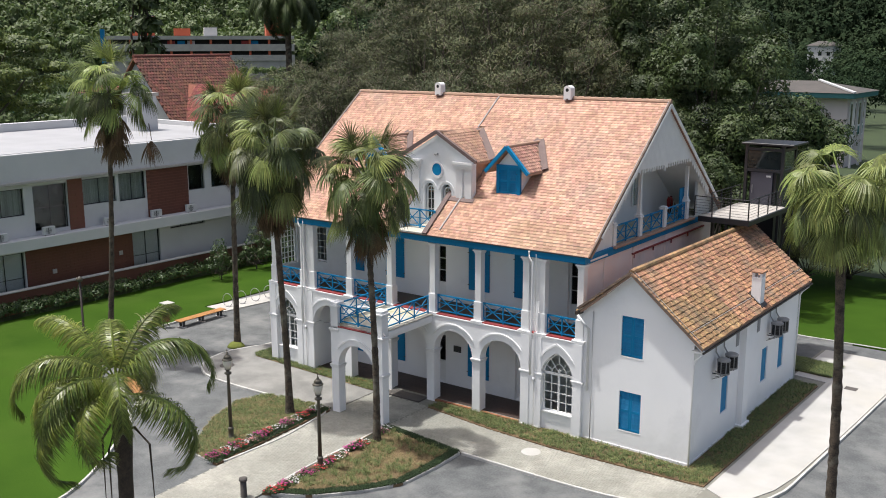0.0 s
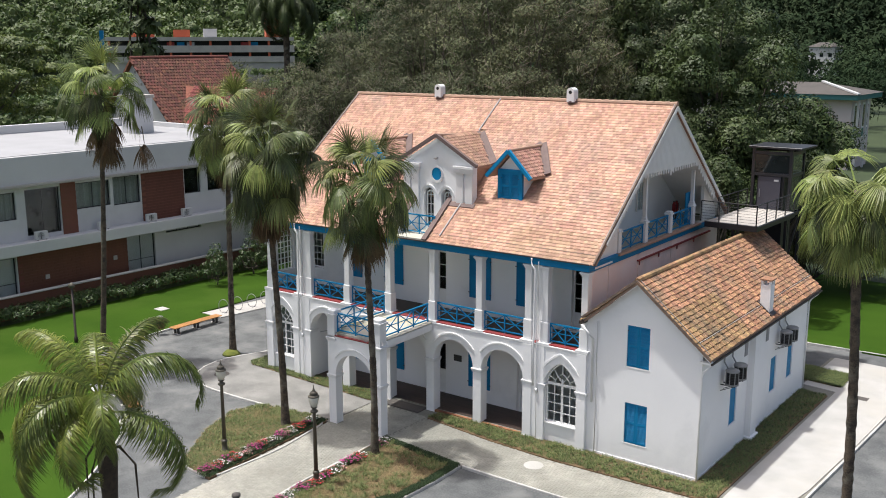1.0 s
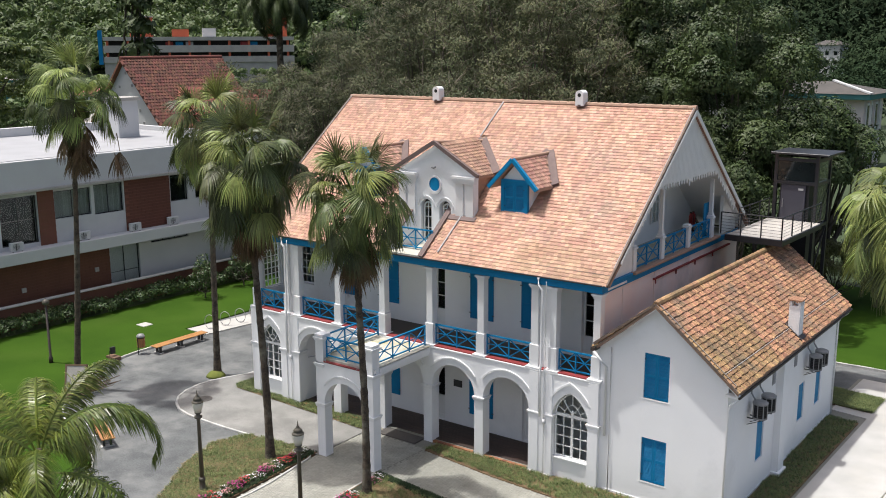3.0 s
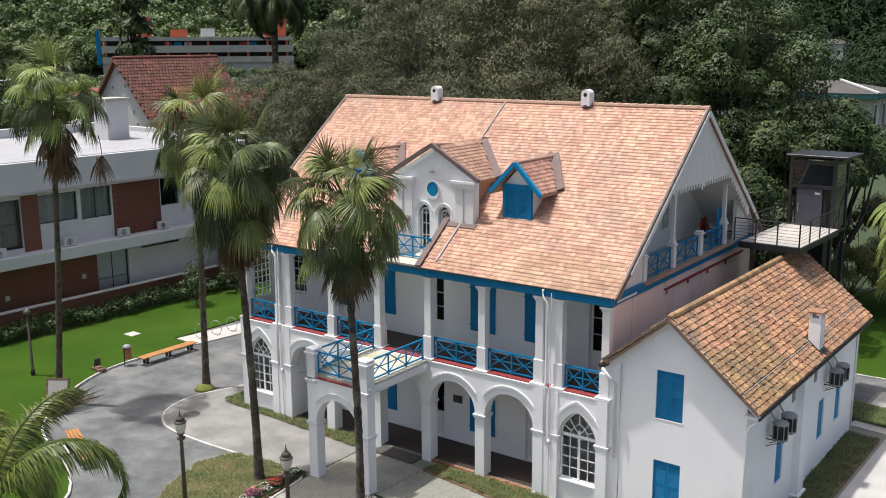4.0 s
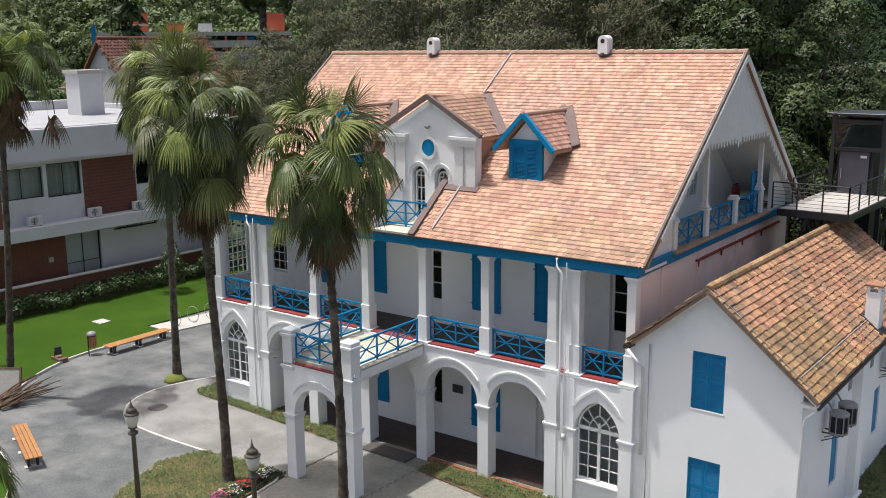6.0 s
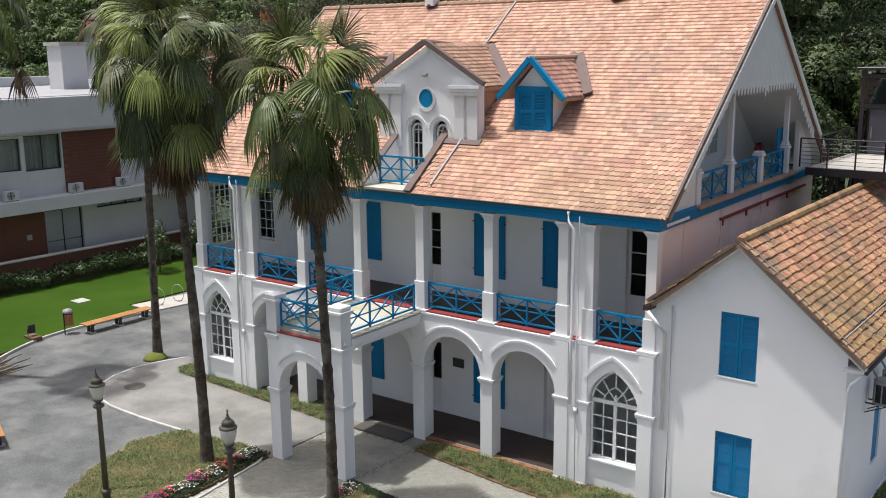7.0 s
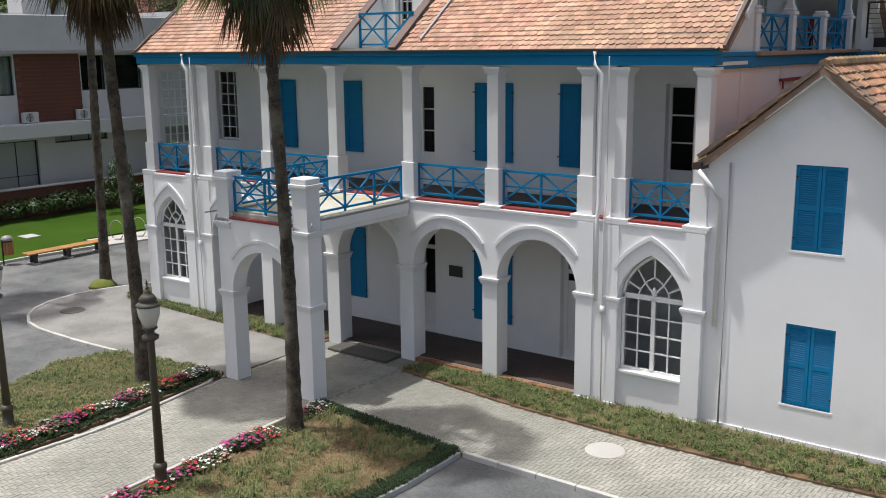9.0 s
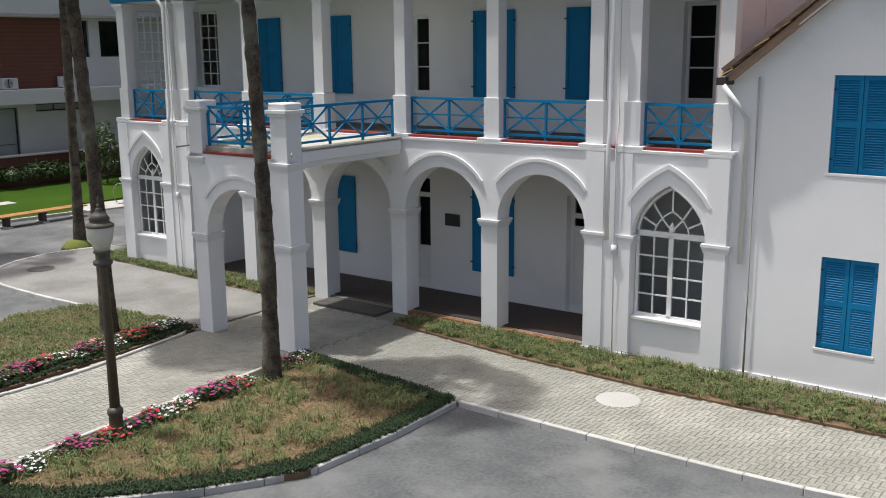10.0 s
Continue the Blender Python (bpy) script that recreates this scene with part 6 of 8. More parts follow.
# flat-topped spreading tree beyond the white building
clumps = []
for i in range(95):
    q = random.Random(i)
    a, r = q.uniform(0, math.tau), 11.5 * math.sqrt(q.random())
    lev = q.choice((0.0, 1.1, 1.7, -1.8, -3.6, -5.4))
    r *= 1.0 - max(0.0, lev) * 0.16
    clumps.append(((r * math.cos(a), r * math.sin(a), lev - 0.02 * r * r + q.uniform(-0.3, 0.3)), q.uniform(1.3, 2.3)))
clumps = [((c[0], c[1], c[2] * 1.0), r) for c, r in clumps]
u1 = tree("tree", 17.0, clumps, 420, 0.38, LEAF_BROAD, 26, "wide flat-topped spreading tree with layered green leaves", 0.62, flat=0.3, trunk=0.5, shell=(0.7, 1.05), squash=0.42)
plant(u1, [(-90.5, 17.5, 0.4, 1.0), (-112, 2, 2.0, 1.0), (-125, 34, 4.0, 0.8)], "spreading trees beyond the white building")
# undergrowth between the trees
s1 = tree("bush", 1.6, crown_clumps(2.6, 2.6, 2.2, 34, 0.8, 16), 150, 0.18, LEAF_MANGO, 27, "dense dark green undergrowth bush", 0.62, trunk=0.1)
tagged(s1, category="bush")
rr = random.Random(5)
plant(s1, [(rr.uniform(-44, -1.5), rr.uniform(21.5, 27), rr.uniform(0, 6), rr.uniform(0.9, 1.5)) for i in range(20)], "undergrowth behind the house")


def forest(name, spots, label, mat, per, leaf):
    """Far woods: many uneven crowns in one mesh."""
    clumps = []
    rng = random.Random(name)
    for x, y, r, h in spots:
        z = max(0.0, ground_height(x, y))
        for k in range(6):
            clumps.append(((x + rng.uniform(-0.6, 0.6) * r, y + rng.uniform(-0.6, 0.6) * r, z + h + rng.uniform(-0.5, 0.35) * r), r * rng.uniform(0.35, 0.6)))
    v, f = leaf_cloud(clumps, per, leaf, 61, 0.6)
    return tagged(raw_part(name, v, f, mat), label, "forest", kind="stuff")


def fan_spots(n, yaw0, yaw1, d0, d1, seed, r=(5, 9), h=(8, 16)):
    """Places in a sector seen from the drive: bearing in degrees west of north, and distance."""
    rng = random.Random(seed)
    out = []
    for i in range(n):
        a, d = radians(rng.uniform(yaw0, yaw1)), math.sqrt(rng.uniform(d0 * d0, d1 * d1))
        out.append((20.8 - d * math.sin(a), -34.9 + d * math.cos(a), rng.uniform(*r), rng.uniform(*h)))
    return out


def clear_of_town(s):
    return not (-90 < s[0] < -55 and 15 < s[1] < 60) and not (-60 < s[0] < 4 and 52 < s[1] < 122) and not (-68 < s[0] < -38 and -30 < s[1] < 28)


def open_view(s):
    """Keeps the gap through which the white house on the slope shows."""
    return not (16.2 < math.degrees(math.atan2(20.8 - s[0], s[1] + 34.9)) < 18.2 and math.hypot(20.8 - s[0], s[1] + 34.9) < 385)


forest("woods_near", [s for s in fan_spots(90, 8, 34, 115, 230, 71, (4, 7), (7, 12)) if clear_of_town(s) and (open_view(s) or s[3] < 9)], "dark green woods behind the houses", LEAF_FAR, 230, 0.55)
forest("woods_town", [s for s in fan_spots(130, 42, 70, 140, 350, 72, (3.0, 5.0), (3, 6)) if clear_of_town(s)], "green garden trees in the town", LEAF_BRIGHT, 70, 0.9)
forest("woods_hill", fan_spots(620, 2, 47, 440, 640, 73, (9, 15), (5, 11)), "dense forest covering the far hillside", LEAF_FAR, 46, 2.1)
forest("woods_hill_bright", fan_spots(460, 43, 72, 440, 620, 75, (8, 13), (5, 10)), "bright green slope of trees in the distance", LEAF_BRIGHT, 60, 2.0)
forest("woods_far", [s for s in fan_spots(170, 4, 36, 230, 430, 74, (6, 10), (7, 12)) if open_view(s)], "dark forest below the hill", LEAF_FAR, 150, 1.0)

# ---- the white building beyond the lawn ----
WX = -40.0
office = thing("office_building", (-46, 4, 0), "modern white two-storey building with brown brick panels", "building")
part("body", cuboid(-56, WX - 0.45, -24, 17.5, 0.0, 8.3), MODERN_WHITE, office)
# upper storey front, set back under a deep fascia
UP = [(-9.5, -6.4, 6.2, 8.0), (-5.9, -2.85, 6.2, 8.0), (-2.2, 0.25, 5.0, 8.05), (1.45, 4.05, 6.3, 8.1), (4.3, 6.5, 6.2, 8.2), (10.35, 11.85, 6.3, 8.2), (12.5, 14.2, 6.3, 8.2)]
LO = [(-12, -3.1, 0.2, 3.7), (5.25, 7.6, 0.1, 3.8), (8.6, 11.8, 3.55, 3.95)]
wall_with_holes_x("upper_wall", -24, 17.5, 4.7, 8.45, WX - 0.3, WX, UP, MODERN_WHITE, office)
wall_with_holes_x("lower_wall", -24, 17.5, 0.0, 4.2, WX - 0.5, WX - 0.2, LO, MODERN_WHITE, office)
part("fascia", cuboid(-56.3, WX + 0.35, -24.3, 17.8, 8.45, 10.3, 0.03), MODERN_WHITE, office)
part("fascia_lip", cuboid(-56.3, WX + 0.5, -24.3, 17.95, 8.3, 8.5, 0.03), BG_CONC, office)
part("ledge", cuboid(WX - 0.6, WX + 1.0, -24, 18.2, 4.0, 4.75, 0.03), MODERN_WHITE, office)
part("roof", cuboid(-55.8, WX + 0.1, -23.8, 17.3, 10.3, 10.34), MODERN_ROOF, office, "pale flat roof membrane")
part("roof_parapet", cuboid(-56.2, -55.6, -24, 17.6, 10.34, 11.0), MODERN_WHITE, office)
part("roof_parapet", cuboid(-55.6, WX - 0.2, 17.2, 17.6, 10.34, 10.7), MODERN_WHITE, office)
blockr = part("roof_room", cuboid(-49.2, -47.5, 11.4, 13.2, 10.34, 13.15), MODERN_WHITE, office)
part("roof_room_cap", cuboid(-49.35, -47.35, 11.25, 13.35, 13.15, 13.4), BG_CONC, blockr)
for i, (a, b, c, d) in enumerate(UP + LO):
    x = WX - 0.2 if i < len(UP) else WX - 0.42
    n = max(1, round((b - a) / 1.25))
    w = window(a, b, x, c, d, n, 2 if d - c > 2.4 else 1, office, axis="x", bars_mat=STEEL)
    if i in (0, 1, 3, 4):
        k = int((b - a) / 0.14)
        for j in range(k):
            part("blind_strip", cuboid(x - 0.16, x - 0.14, a + 0.1 + (b - a - 0.2) * j / k, a + 0.1 + (b - a - 0.2) * (j + 0.88) / k, c + 0.05, d - 0.05), CURTAIN, w)
    else:
        part("room_shade", cuboid(x - 0.28, x - 0.2, a, b, c, d), TINTED, w)
# brick panels with real courses
def brick_panel(y0, y1, z0, z1, x):
    p_ = part("brick_panel", cuboid(x - 0.05, x, y0, y1, z0, z1), MODERN_BRICK, office, "brown brick cladding")
    verts, faces = [], []
    rows = int((z1 - z0) / 0.2)
    for r in range(rows):
        z = z0 + r * (z1 - z0) / rows
        n_ = int((y1 - y0) / 0.6)
        for c in range(n_):
            y = y0 + (c + (0.5 if r % 2 else 0)) * (y1 - y0) / n_
            e = min(y + (y1 - y0) / n_ - 0.02, y1)
            if e <= y:
                continue
            k = len(verts)
            verts += [(x, y, z + 0.01), (x, e, z + 0.01), (x, e, z + 0.19), (x, y, z + 0.19), (x + 0.015, y, z + 0.01), (x + 0.015, e, z + 0.01), (x + 0.015, e, z + 0.19), (x + 0.015, y, z + 0.19)]
            faces += [(k + 4, k + 5, k + 6, k + 7), (k, k + 1, k + 5, k + 4), (k + 1, k + 2, k + 6, k + 5), (k + 2, k + 3, k + 7, k + 6), (k + 3, k, k + 4, k + 7)]
    tagged(raw_part("bricks", verts, faces, MODERN_BRICK, p_), kind="stuff")


brick_panel(0.3, 1.4, 4.75, 8.3, WX + 0.06)
brick_panel(6.6, 10.25, 4.75, 8.3, WX + 0.06)
brick_panel(-3.0, 5.2, 0.0, 4.0, WX - 0.14)
for y, z in ((-1.2, 1.9), (4.0, 2.3)):
    part("wall_light", cuboid(WX - 0.14, WX - 0.06, y, y + 0.3, z, z + 0.3, 0.01), BG_CONC, office)


def outdoor_unit(x, y, z, label, rot=0.0, wall_side=True):
    """A split unit's outdoor box: casing, fan ring and blades, and brackets."""
    u = thing("air_conditioner", (0, 0, 0), label, "air conditioner", "air conditioner units")
    part("casing", cuboid(-0.14, 0.14, -0.42, 0.42, 0.0, 0.55, 0.02), GREY_METAL if wall_side else MODERN_WHITE, u)
    bm = bmesh.new()
    for r in (0.21, 0.15, 0.09):
        tube(bm, [(0.15, -0.08 + r * math.cos(k * math.tau / 16), 0.28 + r * math.sin(k * math.tau / 16)) for k in range(17)], 0.008, 4)
    part("fan_grille", bm, BLACK, u)
    bm = bmesh.new()
    for k in range(4):
        a = k * math.tau / 4
        bar(bm, (0.135, -0.08, 0.28), (0.145, -0.08 + 0.2 * math.cos(a), 0.28 + 0.2 * math.sin(a)), 0.05, 0.012)
    part("fan_blade", bm, BLACK, u)
    for yy in (-0.3, 0.3):
        bm = bmesh.new()
        bar(bm, (-0.3, yy, -0.02), (0.15, yy, -0.02), 0.04)
        bar(bm, (-0.28, yy, -0.3), (0.1, yy, -0.03), 0.03)
        part("bracket", bm, STEEL, u)
    u.matrix_basis = Matrix.Translation((x, y, z)) @ Matrix.Rotation(rot, 4, "Z")
    return u


unit = outdoor_unit(WX + 0.55, -1.6, 4.78, "white outdoor cooling unit on the ledge", 0, False)
for y in (-4.9, 3.0, 6.9, 10.0):
    copy_thing(unit, Matrix.Translation((WX + 0.55, y, 4.78)))


def drum_unit(x, y, z):
    """An eight-sided outdoor unit: pale lid and base, corner ribs, dark grilles between them, wall brackets."""
    u = thing("air_conditioner", (0, 0, 0), "grey drum-shaped cooling unit on the annexe wall", "air conditioner", "drum units on the annexe")
    part("core", lathe(bmesh.new(), [(0.0, 0.05), (0.235, 0.05), (0.235, 0.58), (0.0, 0.58)], 12), BLACK, u)
    part("lid", lathe(bmesh.new(), [(0.285, 0.56), (0.29, 0.62), (0.22, 0.67), (0.0, 0.69)], 12), GREY_METAL, u)
    part("base_tray", lathe(bmesh.new(), [(0.0, 0.0), (0.275, 0.0), (0.275, 0.06), (0.0, 0.06)], 12), GREY_METAL, u)
    for i in range(8):
        t_ = i * math.tau / 8
        bm = bmesh.new()
        bar(bm, (0.265 * math.cos(t_), 0.265 * math.sin(t_), 0.05), (0.265 * math.cos(t_), 0.265 * math.sin(t_), 0.57), 0.03, 0.03, (1, 0, 0))
        part("rib", bm, GREY_METAL, u)
    for i in range(7):
        part("grille_ring", pierced_ring(0.262, 0.245, 0.1 + 0.07 * i), STEEL, u)
    for yy in (-0.16, 0.16):
        bm = bmesh.new()
        bar(bm, (-0.45, yy, -0.02), (0.2, yy, -0.02), 0.035)
        bar(bm, (-0.43, yy, -0.3), (0.12, yy, -0.03), 0.025)
        part("bracket", bm, STEEL, u)
    part("conduit", tube(bmesh.new(), [(-0.2, 0.0, 0.66), (-0.36, 0.0, 0.9), (-0.37, 0.0, 1.6)], 0.03, 6), GREY_METAL, u)
    u.matrix_basis = Matrix.Translation((x, y, z))
    return u


def pierced_ring(ro, ri, z):
    return lathe(bmesh.new(), [(ri, z), (ro, z), (ro, z + 0.02), (ri, z + 0.02)], 12)


for x, y in ((5.98, 2.79), (5.96, 3.7), (5.82, 9.6), (5.80, 10.44)):
    drum_unit(x, y, 3.6)

# garden wall and hedge
gwall = thing("garden_wall", (-39, 0, 0), "low garden wall with a pale coping", "wall", kind="structure")
part("wall", cuboid(-39.1, -38.9, -50, 30, 0.0, 1.45), MODERN_BRICK, gwall)
part("coping", cuboid(-39.2, -38.8, -50, 30, 1.45, 1.54, 0.015), KERB, gwall)
rng = random.Random(8)
cl = []
y = -48.0
while y < 30:
    tall = 0.75 + 0.35 * noise.noise(Vector((y * 0.35, 4.0, 0.0)))
    for x in (-38.3, -37.5):
        cl.append(((x + rng.uniform(-0.35, 0.35), y + rng.uniform(-0.2, 0.2), rng.uniform(0.45, 0.75) * tall + 0.15), rng.uniform(0.5, 0.85) * tall + 0.1))
    y += 0.42
v, f = leaf_cloud(cl, 120, 0.17, 88, 0.55)
tagged(raw_part("hedge", v, f, LEAF_HEDGE), "loose leafy green hedge before the garden wall", "hedge", kind="stuff")
sap = tree("tree", 1.5, crown_clumps(0.9, 0.9, 1.3, 22, 0.4, 33), 60, 0.16, LEAF_HEDGE, 34, "small leafy tree by the hedge", 0.5, 40, trunk=0.05)
plant(sap, [(-35.6, 9.5, 0.0, 1.0), (-36.2, 13.5, 2.0, 1.1), (-36.0, 16.5, 3.1, 1.3), (-36.4, 21.0, 3.9, 1.5)], "small trees by the hedge")

# ---- the red-roofed church and the town ----
church = thing("church", (-80, 41, 0), "white gabled church with a dark red tiled roof", "church")
RX_, RZ_, CHY, RH_, RE_ = -81.5, 15.85, 34.2, 8.6, 6.7
part("wall", cuboid(RX_ - RH_ + 0.9, RX_ + RH_ - 0.9, CHY + 0.6, CHY + 14, 0.0, RE_ + 0.8), MODERN_WHITE, church)
part("gable", extrude(bmesh.new(), [(RX_ - RH_ + 0.4, RE_), (RX_ + RH_ - 0.4, RE_), (RX_, RZ_ - 0.45)], along_y, CHY + 0.5, CHY + 0.9), MODERN_WHITE, church)
for dx, dz in ((-1.2, -3.4), (1.3, -3.2), (2.6, -6.0), (0.2, -1.8), (3.2, -7.4)):
    part("gable_vent", cuboid(RX_ + dx - 0.15, RX_ + dx + 0.15, CHY + 0.44, CHY + 0.52, RZ_ + dz, RZ_ + dz + 0.3, 0.02), GREY_METAL, church)
croof = None
for s in (1, -1):
    o = part("roof", extrude(bmesh.new(), [(RX_, RZ_), (RX_ + s * RH_, RE_), (RX_ + s * RH_, RE_ - 0.3), (RX_, RZ_ - 0.35)], along_y, CHY, CHY + 14.6), CHURCH_TILE, church)
    croof = croof or o
lay_tiles("church_tiles", (RX_ + RH_, CHY, RE_ + 0.02), (0, 1, 0), (-RH_, 0, RZ_ - RE_), 14.6, math.hypot(RH_, RZ_ - RE_), barrel_tile(0.42, 0.6, 0.05), 0.42, 0.48, lambda p: True, croof, CHURCH_TILE)
part("ridge_tiles", tube(bmesh.new(), [(RX_, CHY, RZ_ + 0.05), (RX_, CHY + 14.6, RZ_ + 0.05)], 0.2, 8), CHURCH_TILE, church)
# lower wing that runs out of the east slope
WY, WZ = 39.6, 12.5
wing = None
for s in (1, -1):
    o = part("wing_roof", extrude(bmesh.new(), [(WY, WZ), (WY + s * 4.0, WZ - 4.9), (WY + s * 4.0, WZ - 5.2), (WY, WZ - 0.4)], along_x, RX_ + 3.0, -62.0), WING_TILE, church)
    wing = wing or o
lay_tiles("wing_tiles", (-62.0, WY - 4.0, WZ - 4.86), (-1, 0, 0), (0, 4.0, 4.9), 14.5, math.hypot(4.0, 4.9), barrel_tile(0.42, 0.6, 0.05), 0.42, 0.48, lambda p: p.x < RX_ + 60 and (p.x - RX_) / RH_ > (RZ_ - p.z) / (RZ_ - RE_) - 0.02, wing, WING_TILE)
part("wing_wall", cuboid(-76, -62.6, WY - 3.6, WY + 3.6, 0.0, WZ - 4.6), MODERN_WHITE, church)

carpark = thing("parking_building", (-350, 215, 0), "long open parking building with orange towers", "building")
CPD = Vector((0.6, 0.8, 0)).normalized()
CP0 = Vector((-334, 192.5, 0))
CPN = Vector((-0.8, 0.6, 0))


def carpark_box(u0, u1, w0, w1, z0, z1, mat, name):
    bm = bmesh.new()
    q = [CP0 + CPD * u + CPN * w for u, w in ((u0, w0), (u1, w0), (u1, w1), (u0, w1))]
    slab_poly(bm, [(c.x, c.y) for c in q], z0, z1)
    return part(name, bm, mat, carpark)


for z0, z1 in ((10.6, 13.0), (14.7, 17.5), (19.4, 20.9)):
    carpark_box(0, 76, 0, 22, z0, z1, BG_CONC, "deck")
carpark_box(0, 76, 0.5, 1.0, 0, 10.6, BG_CONC, "base_wall")
carpark_box(1, 75, 6, 8, 0, 20.3, STEEL, "inner_wall")
for i in range(10):
    carpark_box(1 + i * 8, 1.9 + i * 8, 0.3, 1.2, 13.0, 19.4, ORANGE, "post")
carpark_box(10, 19, 8, 16, 20, 29.0, ORANGE, "tower")
carpark_box(26.7, 33.5, 8, 16, 20, 24.0, ORANGE, "tower")
carpark_box(65, 74, 8, 16, 20, 28.6, ORANGE, "tower")
carpark_box(39, 44.5, 8, 16, 20.5, 24.4, MODERN_WHITE, "roof_room")
carpark_box(9.8, 19.2, 7.8, 16.2, 23.6, 24.1, BG_CONC, "tower_band")
carpark_box(9.6, 19.4, 7.6, 16.4, 28.8, 29.3, BG_CONC, "tower_cap")
carpark_box(-2.0, -0.4, 0, 3, 10, 23.5, BLUE, "sign_frame")
for i, (u, c) in enumerate(((24, EXT_RED), (28, BLUE), (32, MODERN_WHITE), (54, EXT_RED), (58, BLUE))):
    carpark_box(u, u + 3, 1.6, 5.0, 17.5, 18.9, c, "parked_car")


forest("parking_hedge", [((CP0 + CPD * u - CPN * 9).x, (CP0 + CPD * u - CPN * 9).y, 4.0, 5.5) for u in range(24, 84, 5)], "garden trees before the parking building", LEAF_BRIGHT, 70, 0.9)


def far_house(at, w, d, h, wall_mat, roof_mat, label):
    """A plain distant house with windows and a hipped roof."""
    t = thing("house", at, label, "house", "distant houses")
    x, y, z = at
    part("wall", cuboid(x - w / 2, x + w / 2, y - d / 2, y + d / 2, z - 2, z + h), wall_mat, t)
    bm = bmesh.new()
    o = 0.5
    b = [bm.verts.new(c) for c in ((x - w / 2 - o, y - d / 2 - o, z + h), (x + w / 2 + o, y - d / 2 - o, z + h), (x + w / 2 + o, y + d / 2 + o, z + h), (x - w / 2 - o, y + d / 2 + o, z + h))]
    r = [bm.verts.new((x - w / 4, y, z + h + w * 0.18)), bm.verts.new((x + w / 4, y, z + h + w * 0.18))]
    for q in ((b[0], b[1], r[1], r[0]), (b[1], b[2], r[1]), (b[2], b[3], r[0], r[1]), (b[3], b[0], r[0]), tuple(b[::-1])):
        bm.faces.new(q)
    part("roof", bm, roof_mat, t)
    for k in range(3):
        for lev in range(max(1, int(h / 3))):
            xx = x - w / 2 + w * (k + 0.5) / 3
            part("window", cuboid(xx - 0.6, xx + 0.6, y - d / 2 - 0.05, y - d / 2 + 0.02, z + 1 + lev * 3, z + 2.3 + lev * 3), TINTED, t)
        yy = y - d / 2 + d * (k + 0.5) / 3
        part("window", cuboid(x + w / 2 - 0.02, x + w / 2 + 0.05, yy - 0.5, yy + 0.5, z + 1, z + 2.3), TINTED, t)
    return t


pink_house = thing("house", (-14, 68, 0), "pale pink house with grey hipped roof and teal fascia", "house")
part("wall", cuboid(-24, -7.7, 64, 70.4, 0, 12.0), PALE_PINK, pink_house)
part("fascia", cuboid(-25.4, -6.9, 62.9, 71.4, 12.0, 12.5, 0.03), TEAL, pink_house)
bm = bmesh.new()
b = [bm.verts.new(c) for c in ((-25.5, 62.8, 12.5), (-6.8, 62.8, 12.5), (-6.8, 71.5, 12.5), (-25.5, 71.5, 12.5))]
r = [bm.verts.new((-19, 67, 13.5)), bm.verts.new((-11.5, 67, 13.5))]
for q in ((b[0], b[1], r[1], r[0]), (b[1], b[2], r[1]), (b[2], b[3], r[0], r[1]), (b[3], b[0], r[0])):
    bm.faces.new(q)
part("roof", bm, GREY_ROOF, pink_house)
part("hip_cap", bar(bmesh.new(), (-6.8, 62.8, 12.6), (-11.5, 67, 13.6), 0.3, 0.15), MODERN_WHITE, pink_house)
for y0 in (64.6, 67.4):
    w = part("window", cuboid(-7.72, -7.6, y0, y0 + 2.0, 8.2, 11.6), FRAME, pink_house)
    part("pane", cuboid(-7.6, -7.56, y0 + 0.2, y0 + 1.8, 9.3, 11.4), TINTED, w)
    part("pane", cuboid(-7.6, -7.56, y0 + 0.2, y0 + 1.8, 8.3, 9.1), TEAL, w)
    part("veranda_post", cuboid(-7.3, -7.1, y0 - 0.3, y0 - 0.1, 0, 12.2), MODERN_WHITE, pink_house)
part("air_conditioner_box", cuboid(-10.2, -9.5, 63.6, 64.05, 9.9, 10.4, 0.02), BG_CONC, pink_house)
pink_house.matrix_basis = Matrix.Translation((18, -31, 17)) @ Matrix.Scale(1.45, 4) @ Matrix.Translation((-18, 31, -17)) @ pink_house.matrix_basis
far_house((-91.6, 328, 0), 9, 9, 16.5, MODERN_WHITE, GREY_ROOF, "distant white house among trees")
far_house((5, 78, 0), 14, 8, 6.0, BG_CONC, ORANGE, "low house with an orange roof band")
far_house((-125, 62, 0), 12, 9, 5.0, MODERN_WHITE, BG_CONC, "distant white town house")
far_house((-470, 300, 22), 14, 10, 8.0, PALE_PINK, GREY_ROOF, "distant pale house on the slope")
far_house((-230, 90, 0), 16, 12, 9.0, TEAL, BG_CONC, "distant blue town house")
far_house((-190, 100, 0), 10, 10, 6.0, MODERN_WHITE, CHURCH_TILE, "distant small white house with red roof")

# two dark cypresses before the parking building
cy = tree("cypress", 3.6, [((0, 0, -2.6 + 0.75 * i), 0.75 - 0.07 * i) for i in range(9)], 110, 0.35, LEAF_MANGO, 55, "narrow dark green cypress tree", 0.5, trunk=0.15, base_fork=0.2)
tagged(cy, category="tree")
plant(cy, [(-151, 81, 0, 2.4), (-143, 79, 1, 2.6)], "cypresses beyond the church")

